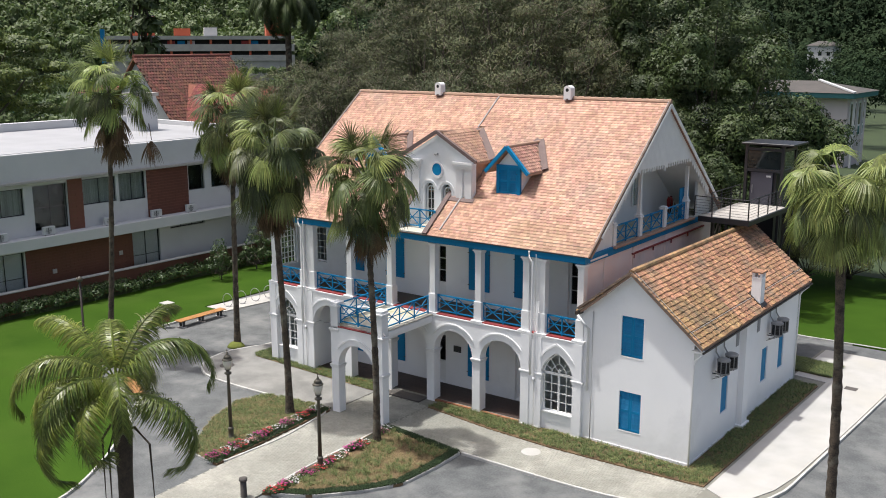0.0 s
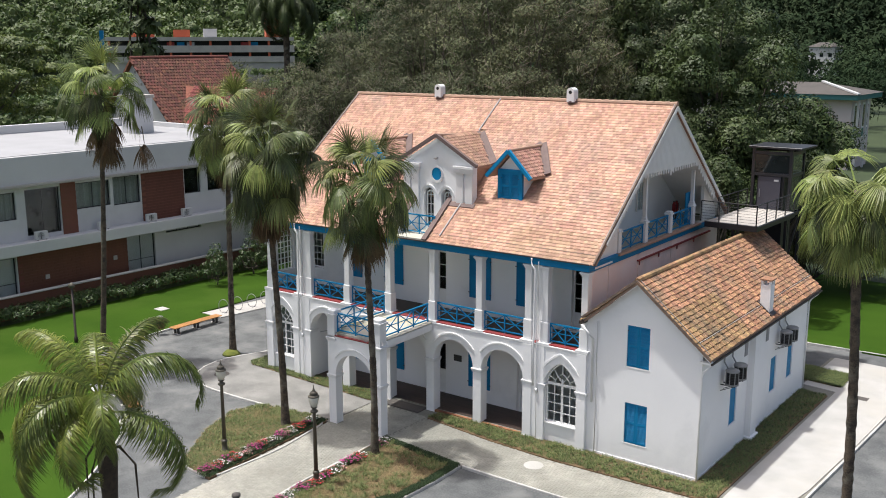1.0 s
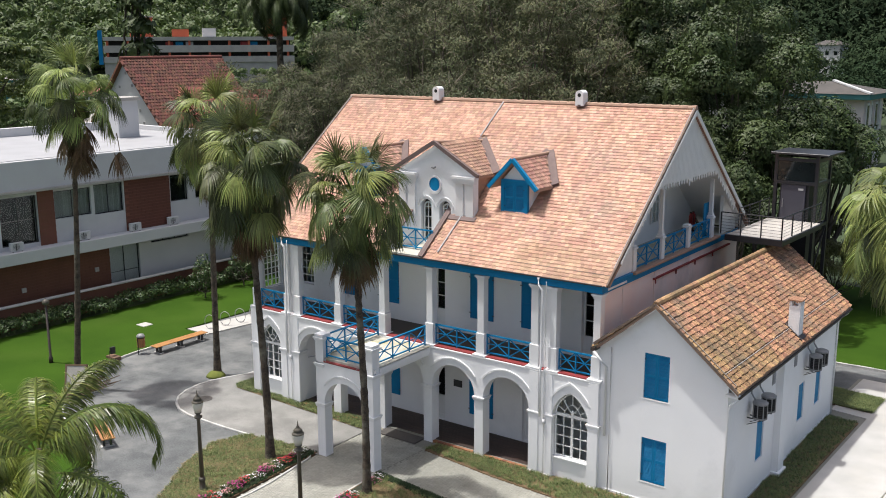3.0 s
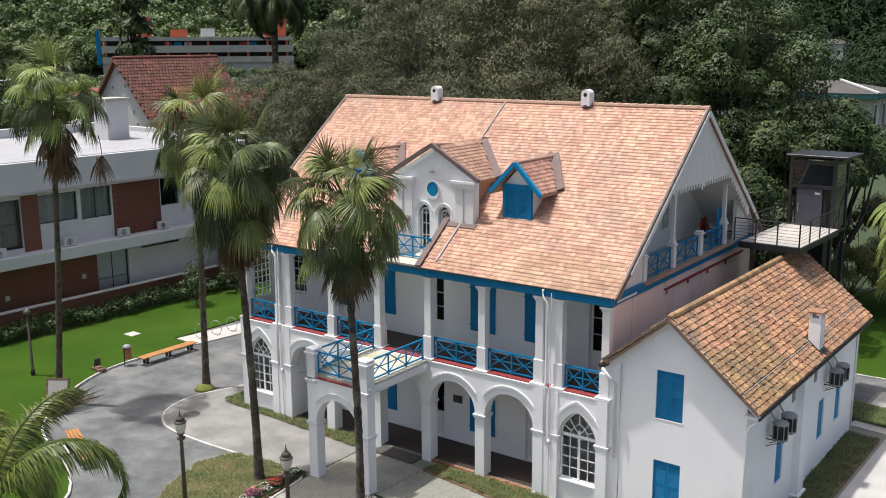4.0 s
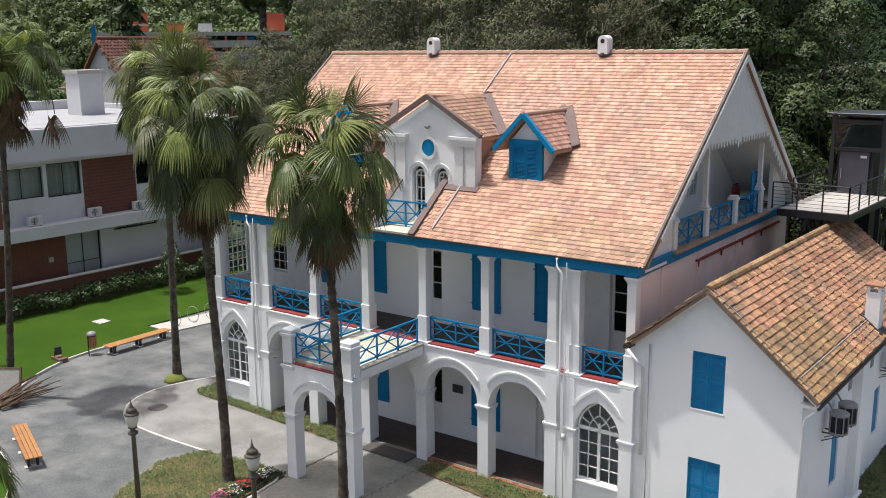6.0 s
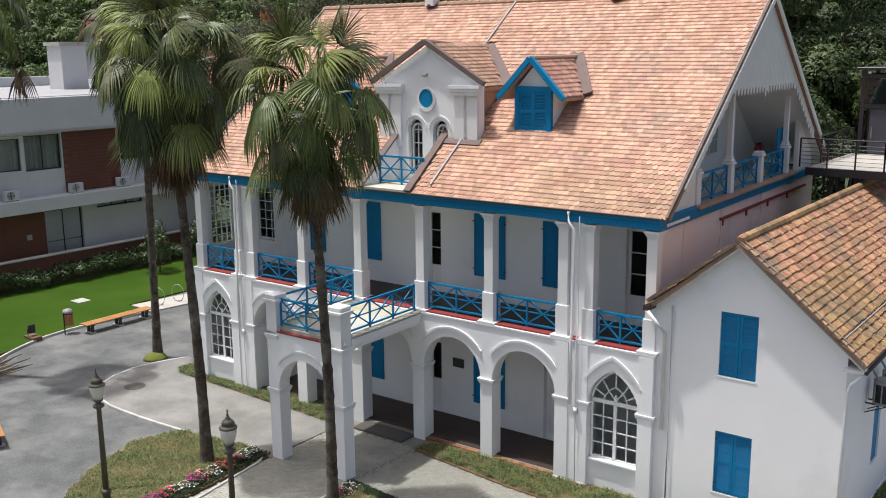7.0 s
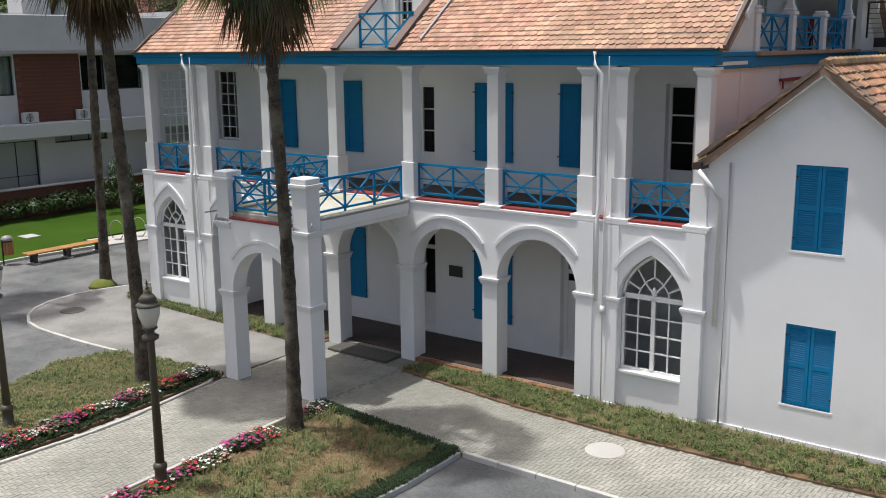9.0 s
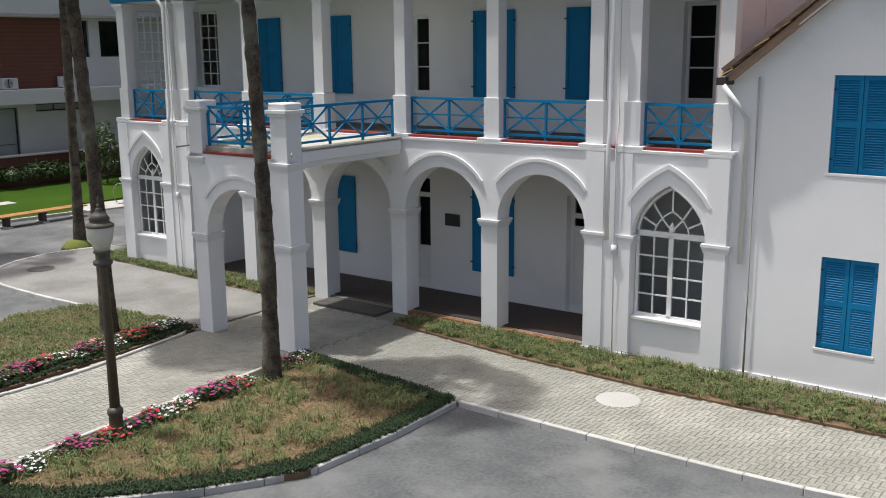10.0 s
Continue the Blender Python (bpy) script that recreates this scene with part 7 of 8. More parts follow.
# tall feather palm among the grey trees
TPX, TPY, TPZ = -49.1, 29.5, 21.1
tp = thing("feather_palm", (TPX, TPY, 0), "very tall feather palm among the grey trees", "palm tree")
bm = bmesh.new()
palm_trunk(bm, (TPX, TPY, 0), (TPX, TPY, TPZ + 0.3), 0.34, 0.28)
part("trunk", bm, TRUNK, tp, smooth=True)
for i in range(26):
    piece("frond", FRONDS_DARK[i % 3], tp, Matrix.Translation((TPX, TPY, TPZ)) @ Matrix.Rotation(i * 2.39996, 4, "Z") @ Matrix.Rotation(radians(-20 + 3.4 * i), 4, "Y") @ Matrix.Diagonal((1.9, 1.9, 1.9, 1)))

# ---- lift tower and its bridge ----
lift = thing("lift_tower", (2.0, 17.8, 0), "black steel lift tower with glass top", "lift tower")
LX0, LX1, LY0, LY1 = 1.0, 3.0, 17.0, 18.9
for x in (LX0, LX1):
    for y in (LY0, LY1):
        part("post", cuboid(x - 0.08, x + 0.08, y - 0.08, y + 0.08, 0.0, 11.85), STEEL, lift)
for z in (2.6, 5.4, 8.3, 10.45, 11.6):
    part("ring_beam", pierced(LX0 - 0.07, LX1 + 0.07, LY0 - 0.07, LY1 + 0.07, z - 0.08, z + 0.08, [(LX0 + 0.07, LX1 - 0.07, LY0 + 0.07, LY1 - 0.07)], along_z), STEEL, lift)
for z0, z1 in ((0.1, 2.6), (2.6, 5.4), (5.4, 8.3), (8.3, 10.4)):
    part("brace", bar(bmesh.new(), (LX1, LY0, z0), (LX1, LY1, z1), 0.07), STEEL, lift)
    part("brace", bar(bmesh.new(), (LX0, LY1, z0), (LX1, LY1, z1), 0.07), STEEL, lift)
part("shaft", cuboid(LX0 + 0.2, LX1 - 0.35, LY0 + 0.12, LY1 - 0.4, 0.0, 10.35), STEEL, lift)
door = part("door", cuboid(LX0 + 0.3, LX1 - 0.5, LY0 - 0.02, LY0 + 0.06, 8.45, 10.35, 0.01), LIFT_DOOR, lift, "dark grey lift door")
part("door_handle", tube(bmesh.new(), [(LX0 + 0.42, LY0 - 0.07, 9.2), (LX0 + 0.42, LY0 - 0.07, 9.65)], 0.02, 6), GREY_METAL, door)
part("door_sign", cuboid(LX1 - 0.85, LX1 - 0.6, LY0 - 0.034, LY0 - 0.022, 10.1, 10.2), MODERN_WHITE, door)
part("glass", cuboid(LX0 + 0.1, LX1 - 0.1, LY0 - 0.02, LY0, 10.55, 11.5), TINTED, lift)
part("glass", cuboid(LX1 + 0.02, LX1 + 0.035, LY0 + 0.1, LY1 - 0.1, 8.5, 11.5), PANE, lift)
part("roof", cuboid(LX0 - 0.25, LX1 + 0.6, LY0 - 0.25, LY1 + 0.3, 11.85, 11.95, 0.01), STEEL, lift)
part("side_screen", extrude(bmesh.new(), [(LY0 + 0.1, 11.6), (LY1, 11.6), (LY1, 10.2)], along_x, LX0 - 0.12, LX0 - 0.09), MODERN_BRICK, lift)
bridge = thing("lift_bridge", (2.1, 14, 8.3), "steel footbridge with pale deck and black rails", "footbridge")
for i in range(18):
    part("deck_plank", cuboid(0.75, 3.35, 11.62 + i * 0.295, 11.9 + i * 0.295, 8.52, 8.58, 0.006), BG_CONC, bridge)
part("edge_beam", cuboid(0.72, 3.4, 11.5, 11.62, 8.31, 8.58), STEEL, bridge)
part("edge_beam", cuboid(3.28, 3.4, 11.62, 16.95, 8.31, 8.51), STEEL, bridge)
part("edge_beam", cuboid(0.72, 0.84, 11.62, 16.95, 8.31, 8.51), STEEL, bridge)
for x, y in ((3.3, 15.9), (0.85, 15.0)):
    part("support", cuboid(x - 0.07, x + 0.07, y - 0.07, y + 0.07, 0.0, 8.31), STEEL, bridge)


def steel_rail(p, q, z, posts):
    r = part("rail", tube(bmesh.new(), [(p[0], p[1], z + 1.02), (q[0], q[1], z + 1.02)], 0.028, 6), STEEL, bridge)
    for k in range(1, 7):
        part("wire", tube(bmesh.new(), [(p[0], p[1], z + 0.14 * k), (q[0], q[1], z + 0.14 * k)], 0.009, 5), STEEL, r)
    for i in range(posts + 1):
        x, y = p[0] + (q[0] - p[0]) * i / posts, p[1] + (q[1] - p[1]) * i / posts
        part("post", bar(bmesh.new(), (x, y, z), (x, y, z + 1.02), 0.05, 0.05, (1, 0, 0)), STEEL, r)


steel_rail((0.5, 11.55), (3.34, 11.55), 8.58, 3)
steel_rail((3.34, 11.55), (3.34, 16.9), 8.58, 4)
steel_rail((0.78, 13.0), (0.78, 16.9), 8.58, 3)
bm = bmesh.new()
extrude(bm, [(0.0, 8.3), (1.2, 8.3), (1.2, 9.9), (0.0, 9.9)], along_x, 0.1, 0.14)
gate = part("loggia_door", bm, BLUE, house, "blue open loggia door")
gate.matrix_basis = Matrix.Translation((0, 11.3, 0.0))
for y in (12.8, 13.08):
    x = -1.55
    ext = thing("fire_extinguisher", (x, y, 8.24), "red fire extinguisher on the loggia", "fire extinguisher", "extinguishers on the loggia")
    part("stand", lathe(bmesh.new(), [(0.13, 0.0), (0.13, 0.03), (0.03, 0.05), (0.03, 0.27), (0.1, 0.28)], 10, (x, y, 8.24)), STEEL, ext, smooth=True)
    part("cylinder", lathe(bmesh.new(), [(0.0, 0.28), (0.1, 0.29), (0.1, 0.78), (0.06, 0.88), (0.03, 0.92)], 10, (x, y, 8.24)), EXT_RED, ext, smooth=True)
    part("valve", cuboid(x - 0.06, x + 0.06, y - 0.02, y + 0.02, 9.14, 9.2), BLACK, ext)
    part("hose", tube(bmesh.new(), [(x + 0.02, y, 9.15), (x + 0.13, y, 9.05), (x + 0.12, y, 8.7)], 0.015, 6), BLACK, ext)

# ---- street furniture ----


def street_lamp(x, y):
    t = thing("street_lamp", (0, 0, 0), "brown cast-iron lamp post with frosted lantern", "street lamp", "lamp posts in the beds")
    part("base", lathe(bmesh.new(), [(0.17, 0.0), (0.17, 0.1), (0.125, 0.14), (0.115, 0.45), (0.135, 0.48), (0.135, 0.54), (0.095, 0.6)], 10), IRON, t, smooth=True)
    bm = bmesh.new()
    lathe(bm, [(0.088, 0.58), (0.066, 3.0), (0.085, 3.02), (0.05, 3.06)], 12)
    part("post", bm, IRON, t, smooth=True)
    part("collar", lathe(bmesh.new(), [(0.05, 3.04), (0.15, 3.06), (0.16, 3.12), (0.08, 3.17), (0.08, 3.22), (0.14, 3.26), (0.14, 3.29)], 12), IRON, t, smooth=True)
    part("lantern", lathe(bmesh.new(), [(0.12, 3.29), (0.19, 3.5), (0.215, 3.68), (0.21, 3.7)], 14), LAMP_GLASS, t, smooth=True)
    part("lantern_cap", lathe(bmesh.new(), [(0.225, 3.69), (0.225, 3.73), (0.17, 3.76), (0.15, 3.8), (0.17, 3.82), (0.12, 3.9), (0.05, 3.95), (0.06, 3.98), (0.0, 4.02)], 14), IRON, t, "brown metal lantern cap", smooth=True)
    part("finial", lathe(bmesh.new(), [(0.025, 4.0), (0.035, 4.04), (0.015, 4.08), (0.02, 4.14), (0.0, 4.2)], 8), IRON, t)
    t.matrix_basis = Matrix.Translation((x, y, 0.1))
    return t


lamp = street_lamp(-11.5, -9.35)
copy_thing(lamp, Matrix.Translation((-6.15, -9.1, 0.1)))
garden_post = thing("garden_lamp", (-31, -4.6, 0), "slim dark garden lamp post on the lawn", "lamp post")
part("post", lathe(bmesh.new(), [(0.12, 0.0), (0.12, 0.3), (0.075, 0.36), (0.065, 3.3)], 8, (-31, -4.6, 0.08)), GUTTER, garden_post, smooth=True)
part("lantern", lathe(bmesh.new(), [(0.08, 3.3), (0.18, 3.36), (0.2, 3.5), (0.08, 3.6), (0.0, 3.66)], 10, (-31, -4.6, 0.08)), IRON, garden_post, smooth=True)

bol = thing("bollard", (-6.8, -12.6, 0), "short grey concrete bollard", "bollard")
part("shaft", lathe(bmesh.new(), [(0.15, 0.0), (0.13, 0.1), (0.12, 0.74)], 12, (-6.8, -12.6, 0)), GREY_ROOF, bol, smooth=True)
part("cap", lathe(bmesh.new(), [(0.16, 0.74), (0.17, 0.78), (0.16, 0.84), (0.0, 0.88)], 12, (-6.8, -12.6, 0)), GREY_ROOF, bol, smooth=True)


def bench(length, label):
    """A long backless bench: planks on three pairs of dark legs with white feet."""
    t = thing("bench", (0, 0, 0), label, "bench", "benches along the drive")
    for i in range(4):
        part("plank", cuboid(-length / 2, length / 2, -0.29 + i * 0.15, -0.155 + i * 0.15, 0.42, 0.47, 0.008), BENCH_WOOD, t)
    for x in (-length / 2 + 0.35, 0.0, length / 2 - 0.35):
        bm = bmesh.new()
        box(bm, x - 0.06, x + 0.06, -0.26, 0.26, 0.34, 0.42)
        box(bm, x - 0.06, x + 0.06, -0.2, -0.1, 0.04, 0.34)
        box(bm, x - 0.06, x + 0.06, 0.1, 0.2, 0.04, 0.34)
        leg = part("leg", bm, STEEL, t)
        part("foot", cuboid(x - 0.12, x + 0.12, -0.3, 0.3, 0.0, 0.04, 0.005), KERB, leg)
    return t


bn = bench(3.7, "long orange wooden bench beside the lawn")
bn.matrix_basis = Matrix.Translation((-27.95, 1.75, 0.0)) @ Matrix.Rotation(radians(92), 4, "Z")
copy_thing(bn, Matrix.Translation((-19.95, -8.55, 0.0)) @ Matrix.Rotation(radians(-20), 4, "Z"))["label"] = "long orange wooden bench at the drive's edge"


def litter_bin(x, y):
    t = thing("litter_bin", (x, y, 0), "wooden litter bin with grey domed lid", "litter bin")
    for i in range(12):
        a = i * math.tau / 12
        m = Matrix.Translation((x, y, 0)) @ Matrix.Rotation(a, 4, "Z")
        bm = cuboid(0.2, 0.225, -0.05, 0.05, 0.42, 0.95, 0.004)
        bm.transform(m)
        part("slat", bm, BENCH_WOOD, t)
    part("liner", lathe(bmesh.new(), [(0.18, 0.42), (0.19, 0.95)], 12, (x, y, 0)), BLACK, t)
    part("lid", lathe(bmesh.new(), [(0.24, 1.0), (0.24, 1.06), (0.18, 1.16), (0.05, 1.2), (0.0, 1.2)], 14, (x, y, 0)), GREY_METAL, t, smooth=True)
    part("post", tube(bmesh.new(), [(x + 0.05, y - 0.24, 0.0), (x + 0.05, y - 0.24, 1.02)], 0.03, 8), STEEL, t)
    return t


litter_bin(-28.55, -0.45)
spot = thing("floodlight", (-28.9, -2.0, 0), "black garden floodlight on a wooden block", "floodlight")
part("block", cuboid(-29.3, -28.5, -2.25, -1.8, 0.0, 0.22, 0.01), STEM, spot)
part("lamp_head", cuboid(-29.0, -28.85, -2.2, -1.9, 0.35, 0.75, 0.02), BLACK, spot)
part("yoke", tube(bmesh.new(), [(-28.95, -2.23, 0.22), (-28.95, -2.23, 0.55)], 0.02, 6), BLACK, spot)

# bicycle hoops
for i in range(6):
    hp = thing("bicycle_rack", (-29.3 + 0.17 * i, 5.0 + 1.05 * i, 0.07), "bent grey steel bicycle hoop", "bicycle rack", "bicycle hoops")
    bm = bmesh.new()
    x, y = -29.3 + 0.17 * i, 5.0 + 1.05 * i
    tube(bm, [(x + 0.35 * math.cos(a) * 1.0, y + 0.12 * math.cos(a * 1.0), 0.5 + 0.45 * math.sin(a)) for a in [k * math.tau / 20 - 1.2 for k in range(18)]], 0.022, 6)
    part("hoop", bm, GREY_METAL, hp, smooth=True)
    part("foot", cuboid(x - 0.1, x + 0.2, y - 0.1, y + 0.1, 0.07, 0.1), GREY_METAL, hp)

# boards and cut branches heaped by the slender palm
board = thing("old_board", (-25.6, -6.4, 0), "weathered board leaning on the palm", "board")
bm = cuboid(-0.5, 0.5, -0.03, 0.03, 0.0, 1.35, 0.01)
bm.transform(Matrix.Translation((-25.7, -6.3, 0.05)) @ Matrix.Rotation(radians(38), 4, "Z") @ Matrix.Rotation(radians(-17), 4, "X"))
part("panel", bm, BG_CONC, board)
bm = pierced(-0.56, 0.56, 0.0, 1.42, -0.05, 0.05, [(-0.48, 0.48, 0.08, 1.34)], along_y)
bm.transform(Matrix.Translation((-25.7, -6.3, 0.04)) @ Matrix.Rotation(radians(38), 4, "Z") @ Matrix.Rotation(radians(-17), 4, "X"))
part("frame", bm, STEM, board)
pile = thing("branch_pile", (-25.0, -6.5, 0), "heap of cut brown branches beside the kerb", "branches")
rng = random.Random(17)
for i in range(26):
    a = Vector((-25.2 + rng.uniform(-0.5, 0.5), -7.1 + rng.uniform(-0.5, 0.5), 0.05 + rng.uniform(0, 0.15)))
    b = a + Vector((rng.uniform(0.1, 1.0), rng.uniform(1.2, 2.4), rng.uniform(0.1, 0.9)))
    part("branch", tube(bmesh.new(), [a, a.lerp(b, 0.5) + Vector((0, 0, rng.uniform(-0.05, 0.12))), b], [0.04, 0.032, 0.015], 6), STEM, pile)

# round patches and covers
for x, y, z, r, mat, lab in ((-0.35, -2.2, 0.0675, 0.42, CONCRETE, "round pale concrete patch in the paving"), (-19.65, -2.95, 0.104, 0.4, GREY_ROOF, "round iron manhole cover")):
    c = tagged(part("manhole_cover", lathe(bmesh.new(), [(r, -0.03), (r, 0.008), (r * 0.93, 0.012), (0.0, 0.012)], 24, (x, y, z)), mat), lab, "manhole cover")
tagged(part("drain_grate", cuboid(7.9, 8.5, 14.0, 14.5, 0.09, 0.105), GREY_ROOF), "square iron drain grate in the pavement", "drain grate")
tagged(part("lawn_slab", cuboid(-33.6, -32.8, 2.6, 3.3, 0.06, 0.12, 0.01), CONCRETE), "pale concrete slab in the lawn", "slab")

# ---- planting ----


def blades(points, per, height, spread, seed, width=0.02):
    """Arching narrow leaves in tufts at the given points (x, y, z, scale)."""
    rng = np.random.default_rng(seed)
    P = np.repeat(np.array(points), per, 0)
    n = len(P)
    a = rng.uniform(0, math.tau, n)
    d = np.stack([np.cos(a), np.sin(a)], 1)
    s = P[:, 3:4]
    h = height * s * rng.uniform(0.6, 1.2, (n, 1))
    r = spread * s * rng.uniform(0.4, 1.2, (n, 1))
    side = np.stack([-d[:, 1], d[:, 0]], 1) * width * 0.5 * s
    base = P[:, :2] + d * 0.02

    def at(f, z, w):
        c = base + d * r * f
        return [np.concatenate([c + side * k * w, P[:, 2:3] + h * z], 1) for k in (-1, 1)]
    l0, l1, l2 = at(0.0, 0.0, 0.8), at(0.4, 0.85, 1.0), at(1.0, 0.72, 0.2)
    v = np.stack([l0[0], l0[1], l1[1], l1[0], (l2[0] + l2[1]) / 2], 1).reshape(-1, 3)
    k = (np.arange(n) * 5).tolist()
    return v.tolist(), [(i, i + 1, i + 2, i + 3) for i in k] + [(i + 3, i + 2, i + 4) for i in k]


def scatter(poly, n, seed, z, s=(0.7, 1.2), test=None):
    rng = random.Random(seed)
    xs, ys = [p[0] for p in poly], [p[1] for p in poly]
    out = []
    for i in range(n):
        x, y = rng.uniform(min(xs), max(xs)), rng.uniform(min(ys), max(ys))
        if inside(x, y, poly) and (test is None or test(x, y, rng)):
            out.append((x, y, z, rng.uniform(*s)))
    return out


def turf(name, pts, per, h, sp, seed, mat, label, width=0.02):
    v, f = blades(pts, per, h, sp, seed, width)
    return tagged(raw_part(name, v, f, mat), label, "ground cover", kind="stuff")


def patchy(x, y, rng, k=0.9, cut=0.0):
    return noise.noise(Vector((x * k, y * k, 1.7))) + rng.uniform(-0.35, 0.35) > cut


def path_edge(y):
    """Where the west bed meets the entrance path."""
    return -10.58 - 0.085 * (y + 4.0)


turf("lily_turf_west", scatter(BED_1, 3200, 1, 0.11, test=lambda x, y, r: x < path_edge(y) - 0.5), 14, 0.16, 0.18, 1, TUFT, "pale green lily turf in the west bed", 0.012)
turf("lily_turf_west_dry", scatter(BED_1, 4200, 2, 0.11, test=lambda x, y, r: x < path_edge(y) - 0.45 and patchy(x, y, r)), 16, 0.12, 0.18, 2, TUFT_DRY, "straw-coloured lily turf in the west bed", 0.011)
edge2 = [(-2.72, -4.2), (-2.6, -6.0), (-2.68, -8.05), (-3.6, -9.6), (-4.8, -11.0), (-6.45, -12.0)]


def near_edge(x, y, width):
    p = Vector((x, y))
    for a, b in [((-7.1, -3.8), (-2.72, -4.2))] + list(zip(edge2, edge2[1:])):
        a, b = Vector(a), Vector(b)
        t = max(0, min(1, (p - a).dot(b - a) / (b - a).length_squared))
        if (p - a.lerp(b, t)).length < width:
            return True
    return False


def flower_side(x, y):
    return x < -7.1 + 0.65 * (-3.8 - y) / 8.2 + 0.55


turf("lily_turf_east", scatter(BED_2, 900, 3, 0.11, test=lambda x, y, r: not flower_side(x, y) and not near_edge(x, y, 0.42) and patchy(x, y, r, 0.8, -0.2)), 20, 0.21, 0.24, 3, TUFT, "scattered green lily turf in the porch bed", 0.011)
turf("lily_turf_east_dry", scatter(BED_2, 6800, 4, 0.11, test=lambda x, y, r: not flower_side(x, y) and not near_edge(x, y, 0.42) and patchy(x, y, r, 1.3, -0.22)), 12, 0.085, 0.18, 4, TUFT_DRY, "dry straw lily turf in the porch bed", 0.010)
turf("dwarf_turf_border", scatter(BED_2, 26000, 5, 0.11, test=lambda x, y, r: near_edge(x, y, 0.36)), 8, 0.10, 0.07, 5, MONDO, "dark dwarf turf edging the bed", 0.014)
turf("dwarf_turf_border_west", scatter(BED_1, 9000, 6, 0.11, test=lambda x, y, r: inside(x - 0.25, y + 0.2, BED_1) is False or x > path_edge(y) - 0.2), 8, 0.09, 0.07, 6, MONDO, "dark dwarf turf edging the west bed", 0.014)
TURF_E = [(-7.05, -0.9), (-3.3, -1.25), (0.0, -1.3), (4.0, -1.05), (6.85, -0.8), (6.7, 13.6), (5.3, 13.6), (5.75, 0.3), (0.8, 0.3), (-7.05, -0.2)]
for i, (p, n) in enumerate(((STRIP_W, 3200), (TURF_E, 16000), (SMALL_PATCH, 2000))):
    turf("strip_turf", scatter(p, n, 20 + i, 0.11, (0.7, 1.25)), 9, 0.115, 0.19, 20 + i, TUFT, "green lily turf along the wall", 0.012)
    turf("strip_turf_dark", scatter(p, n // 2, 30 + i, 0.11, (0.6, 1.1)), 9, 0.12, 0.18, 30 + i, LEAF_HEDGE, "darker lily turf along the wall", 0.012)


def flowering_plant(mat, label, seed):
    """A low flowering plant: leaves in a mound and flat five-petalled blossoms."""
    t = thing("flowering_plant", (0, 0, 0), label, "flower", "flowers along the path")
    v, f = leaf_cloud([((0, 0, 0.1), 0.17), ((0.08, 0.05, 0.08), 0.15), ((-0.08, -0.04, 0.08), 0.15)], 55, 0.07, seed, 0.6)
    tagged(raw_part("foliage", v, f, LEAF_HEDGE, t), kind="stuff")
    rng = random.Random(seed)
    verts, faces = [], []
    for i in range(19):
        a, r = rng.uniform(0, math.tau), 0.24 * math.sqrt(rng.random())
        c = Vector((r * math.cos(a), r * math.sin(a), 0.25 - r * 0.35 + rng.uniform(-0.02, 0.03)))
        tip = Vector((rng.uniform(-0.4, 0.4), rng.uniform(-0.4, 0.4), 1)).normalized()
        u = tip.cross(Vector((1, 0.2, 0))).normalized()
        w = tip.cross(u)
        s = rng.uniform(0.026, 0.042)
        for k in range(5):
            b = k * math.tau / 5
            d0 = u * math.cos(b) + w * math.sin(b)
            d1 = u * math.cos(b + 0.55) + w * math.sin(b + 0.55)
            d2 = u * math.cos(b - 0.55) + w * math.sin(b - 0.55)
            q = len(verts)
            verts += [c, c + d2 * s * 0.75 + tip * 0.006, c + d0 * s, c + d1 * s * 0.75 + tip * 0.006]
            faces.append((q, q + 1, q + 2, q + 3))
    tagged(raw_part("blossoms", verts, faces, mat, t), kind="stuff")
    return t


FLOWERS = [flowering_plant(PETALS[i], lab, 60 + i) for i, lab in enumerate(("low plant covered in white flowers", "low plant covered in magenta flowers", "low plant covered in red flowers", "low plant covered in pale pink flowers"))]
rng = random.Random(4)
used = set()
for line, off in (([(-10.88, -4.5), (-10.3, -11.2)], -1), ([(-6.8, -4.4), (-6.1, -11.7)], 1)):
    a, b = Vector(line[0]), Vector(line[1])
    n = 23
    for i in range(n):
        p = a.lerp(b, (i + rng.uniform(-0.2, 0.2)) / (n - 1))
        if off > 0 and abs(p.y + 5.58) < 0.35:
            continue
        kind_no = [0, 0, 1, 2, 2, 0, 3, 1, 1, 0, 0, 2, 1, 1, 0, 3, 0, 2, 1, 0, 2, 1, 1][(i + (5 if off > 0 else 0)) % 23]
        for k in range(2):
            q = p + Vector((rng.uniform(-0.12, 0.12) + off * 0.2 * k, rng.uniform(-0.12, 0.12)))
            s = rng.uniform(0.8, 1.2)
            m = Matrix.Translation((q.x, q.y, 0.11)) @ Matrix.Rotation(rng.uniform(0, 6.28), 4, "Z") @ Matrix.Diagonal((s, s, s, 1))
            if kind_no not in used:
                FLOWERS[kind_no].matrix_basis = m
                used.add(kind_no)
            else:
                copy_thing(FLOWERS[kind_no], m)
# dark mulch under the flowers
sheet("mulch", [(-11.05, -4.2), (-10.66, -4.14), (-10.03, -11.3), (-10.55, -11.3)], 0.118, DARK_SOIL, 0.02, label="dark mulch strip under the flowers", category="soil")
sheet("mulch", [(-7.08, -3.98), (-6.6, -4.0), (-5.9, -11.75), (-6.38, -11.9)], 0.118, DARK_SOIL, 0.02, label="dark mulch strip under the porch bed flowers", category="soil")

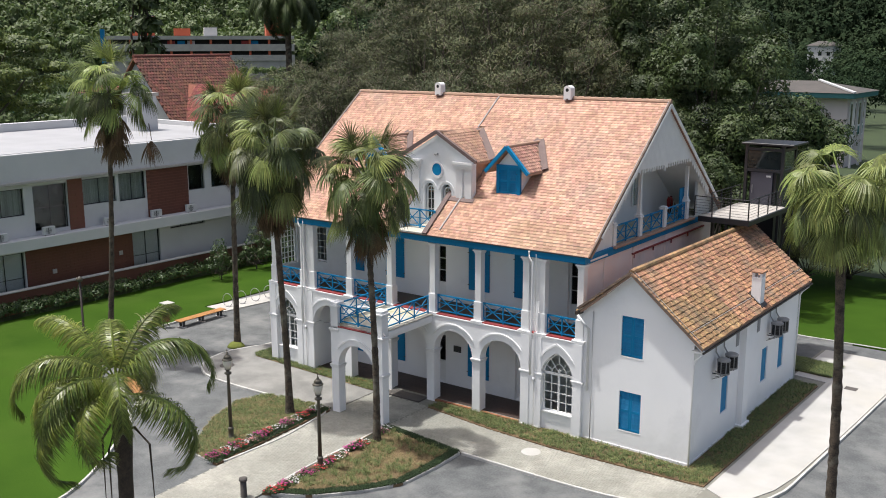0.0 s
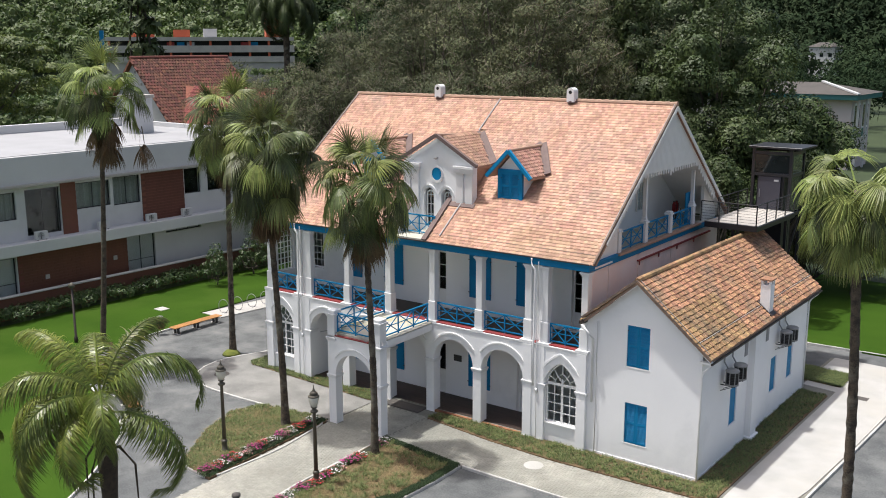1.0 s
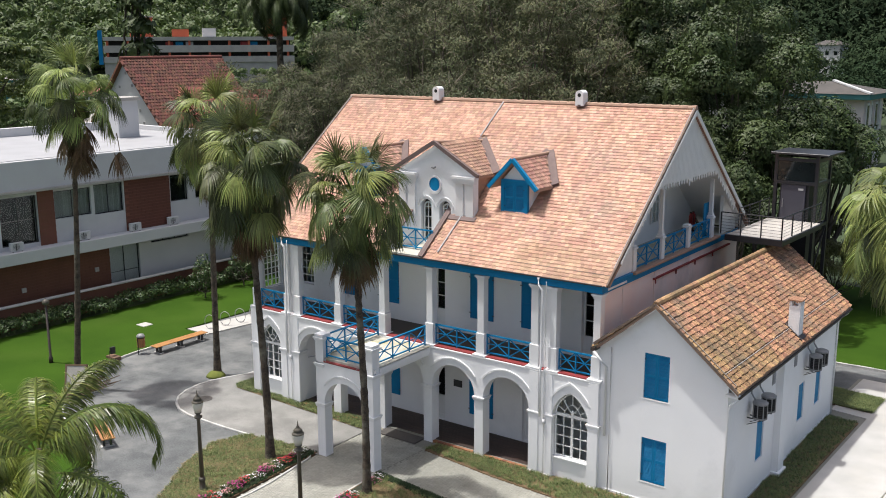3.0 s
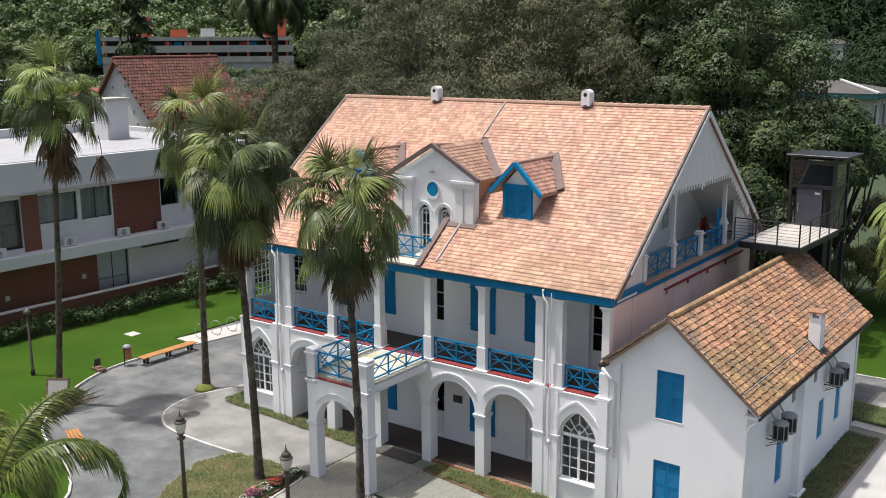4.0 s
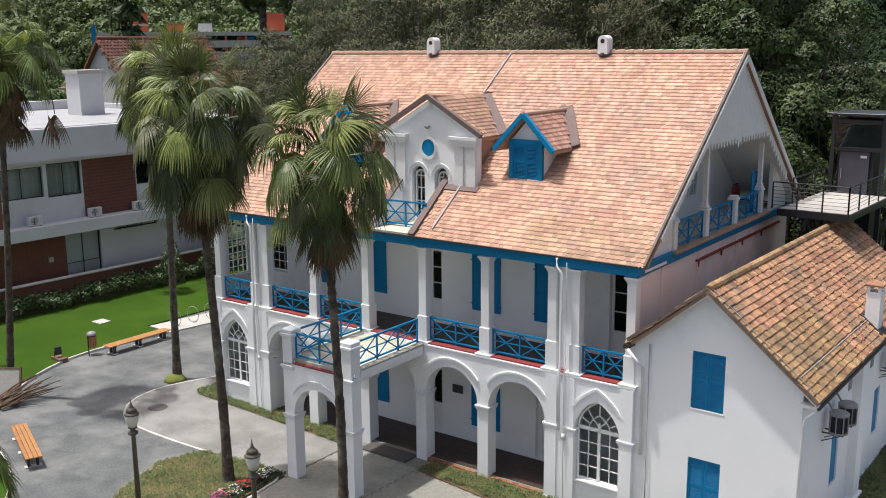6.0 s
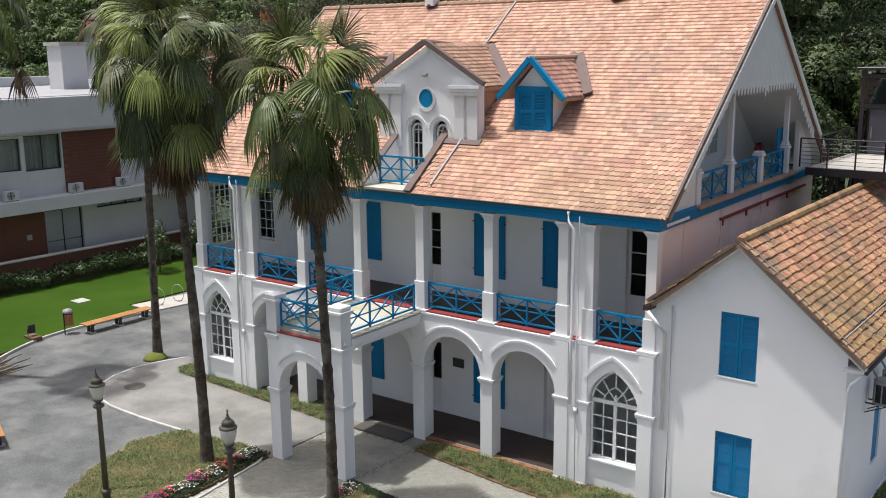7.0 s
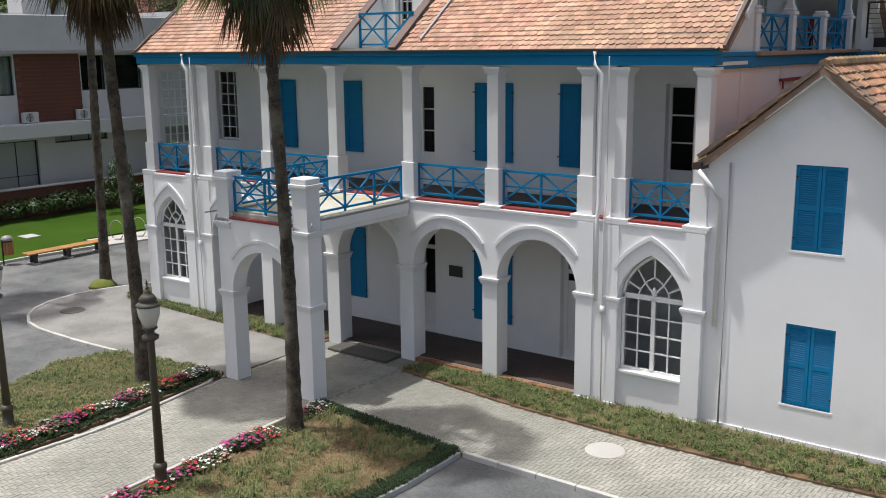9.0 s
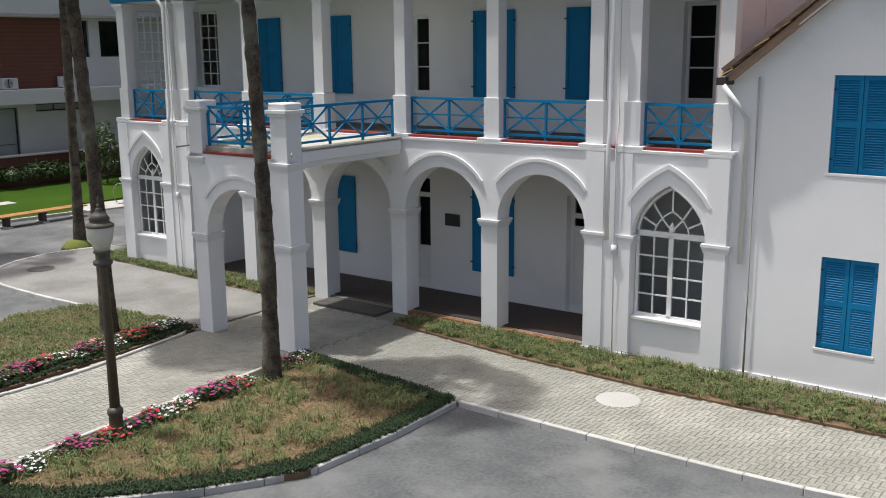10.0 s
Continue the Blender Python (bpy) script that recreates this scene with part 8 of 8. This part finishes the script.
# ---- floorboards and paving pieces ----
board_me = bpy.data.meshes.new("floorboard")
bm = cuboid(0.0, 1.0, 0.0, 0.09, 0.0, 0.02, 0.004)
bm.to_mesh(board_me)
bm.free()
board_me.materials.append(DECKFLOOR)
arcade_floor = bpy.data.objects["arcade_floor"]
for r in range(20):
    x = -15.6
    rng2 = random.Random(r)
    while x < -2.5:
        L = min(rng2.uniform(2.0, 3.4), -2.5 - x)
        if L > 0.1:
            piece("floorboard", board_me, arcade_floor, Matrix.Translation((x, 0.26 + r * 0.096, 0.151)) @ Matrix.Diagonal((L - 0.006, 1, 1, 1)))
        x += L
brick_me = bpy.data.meshes.new("brick")
bm = cuboid(0.0, 0.22, 0.0, 0.15, 0.0, 0.16, 0.006)
bm.to_mesh(brick_me)
bm.free()
brick_me.materials.append(BRICK_EDGE)
for a, b in OPEN[:2] + OPEN[3:]:
    x = a + 0.01
    while x < b - 0.22:
        piece("brick", brick_me, arcade_floor, Matrix.Translation((x, 0.02, 0.0)))
        x += 0.232


def herringbone(name, poly, parent, z, label, singles, seed, skip=()):
    """Concrete pavers in herringbone bond; those that singles() picks are objects, the rest one mesh."""
    me = bpy.data.meshes.new("paver")
    bm = cuboid(0.004, 0.196, 0.004, 0.096, -0.04, 0.0, 0.004)
    bm.to_mesh(me)
    bm.free()
    me.materials.append(PAVER)
    rng_ = random.Random(seed)
    xs, ys = [p[0] for p in poly], [p[1] for p in poly]
    u = 0.1
    nx, ny = int((max(xs) - min(xs)) / u) + 4, int((max(ys) - min(ys)) / u) + 4
    verts, faces = [], []
    count = 0
    ox, oy = min(xs), min(ys)
    for i in range(-4, nx):
        for j in range(-4, ny):
            c = (i - j) % 4
            if c == 0:
                w, h, x, y = 2, 1, i, j
            elif c == 3:
                w, h, x, y = 1, 2, i, j
            else:
                continue
            x0, y0 = ox + x * u, oy + y * u
            cx, cy_ = x0 + w * u / 2, y0 + h * u / 2
            if not inside(cx, cy_, poly) or any(math.hypot(cx - a, cy_ - b) < r for a, b, r in skip):
                continue
            dz = z + rng_.uniform(-0.003, 0.003)
            if singles(cx, cy_) and count < 300:
                m = Matrix.Translation((x0, y0, dz)) if w == 2 else Matrix.Translation((x0 + u, y0, dz)) @ Matrix.Rotation(math.pi / 2, 4, "Z")
                piece("paver", me, parent, m)
                count += 1
                continue
            a, b, c2, d = x0 + 0.004, x0 + w * u - 0.004, y0 + 0.004, y0 + h * u - 0.004
            k = len(verts)
            e = 0.006
            verts += [(a, c2, dz - 0.012), (b, c2, dz - 0.012), (b, d, dz - 0.012), (a, d, dz - 0.012), (a + e, c2 + e, dz), (b - e, c2 + e, dz), (b - e, d - e, dz), (a + e, d - e, dz)]
            faces += [(k + 4, k + 5, k + 6, k + 7), (k, k + 1, k + 5, k + 4), (k + 1, k + 2, k + 6, k + 5), (k + 2, k + 3, k + 7, k + 6), (k + 3, k, k + 4, k + 7)]
    ob = tagged(raw_part(name, verts, faces, PAVER, parent), label, kind="stuff")
    return ob


path_ob = bpy.data.objects["entrance_path"]
south_ob = bpy.data.objects["pavement_south"]
herringbone("pavers", [(-9.5, -15), (-6.15, -15), (-6.5, -12.0), (-7.22, -3.75), (-7.22, -0.8), (-10.55, -0.8), (-10.46, -4.0), (-9.82, -11.4)], path_ob, 0.072, "grey pavers in herringbone bond", lambda x, y: -8.6 < x < -7.1 and -6.6 < y < -4.0, 1)
herringbone("pavers", [(-7.18, -3.72), (-2.62, -4.08), (0.7, -3.98), (3.3, -3.86), (5.0, -3.58), (6.2, -3.1), (7.0, -1.8), (7.0, -0.95), (4.0, -1.15), (0.0, -1.4), (-3.3, -1.35), (-7.15, -1.0)], south_ob, 0.072, "grey pavers in herringbone bond", lambda x, y: -3.4 < x < -1.3 and -4.0 < y < -1.9, 2)

# the house stands turned a little from the annexe and the beds
turn = Matrix.Translation((0, 0.235, 0)) @ Matrix.Rotation(radians(2.44), 4, "Z")
house.matrix_basis = turn @ house.matrix_basis
turn = Matrix.Translation((2.378, 0.451, 0)) @ Matrix.Rotation(radians(1.38), 4, "Z") @ Matrix.Translation((-2.38, -0.45, 0))
annexe.matrix_basis = turn @ annexe.matrix_basis
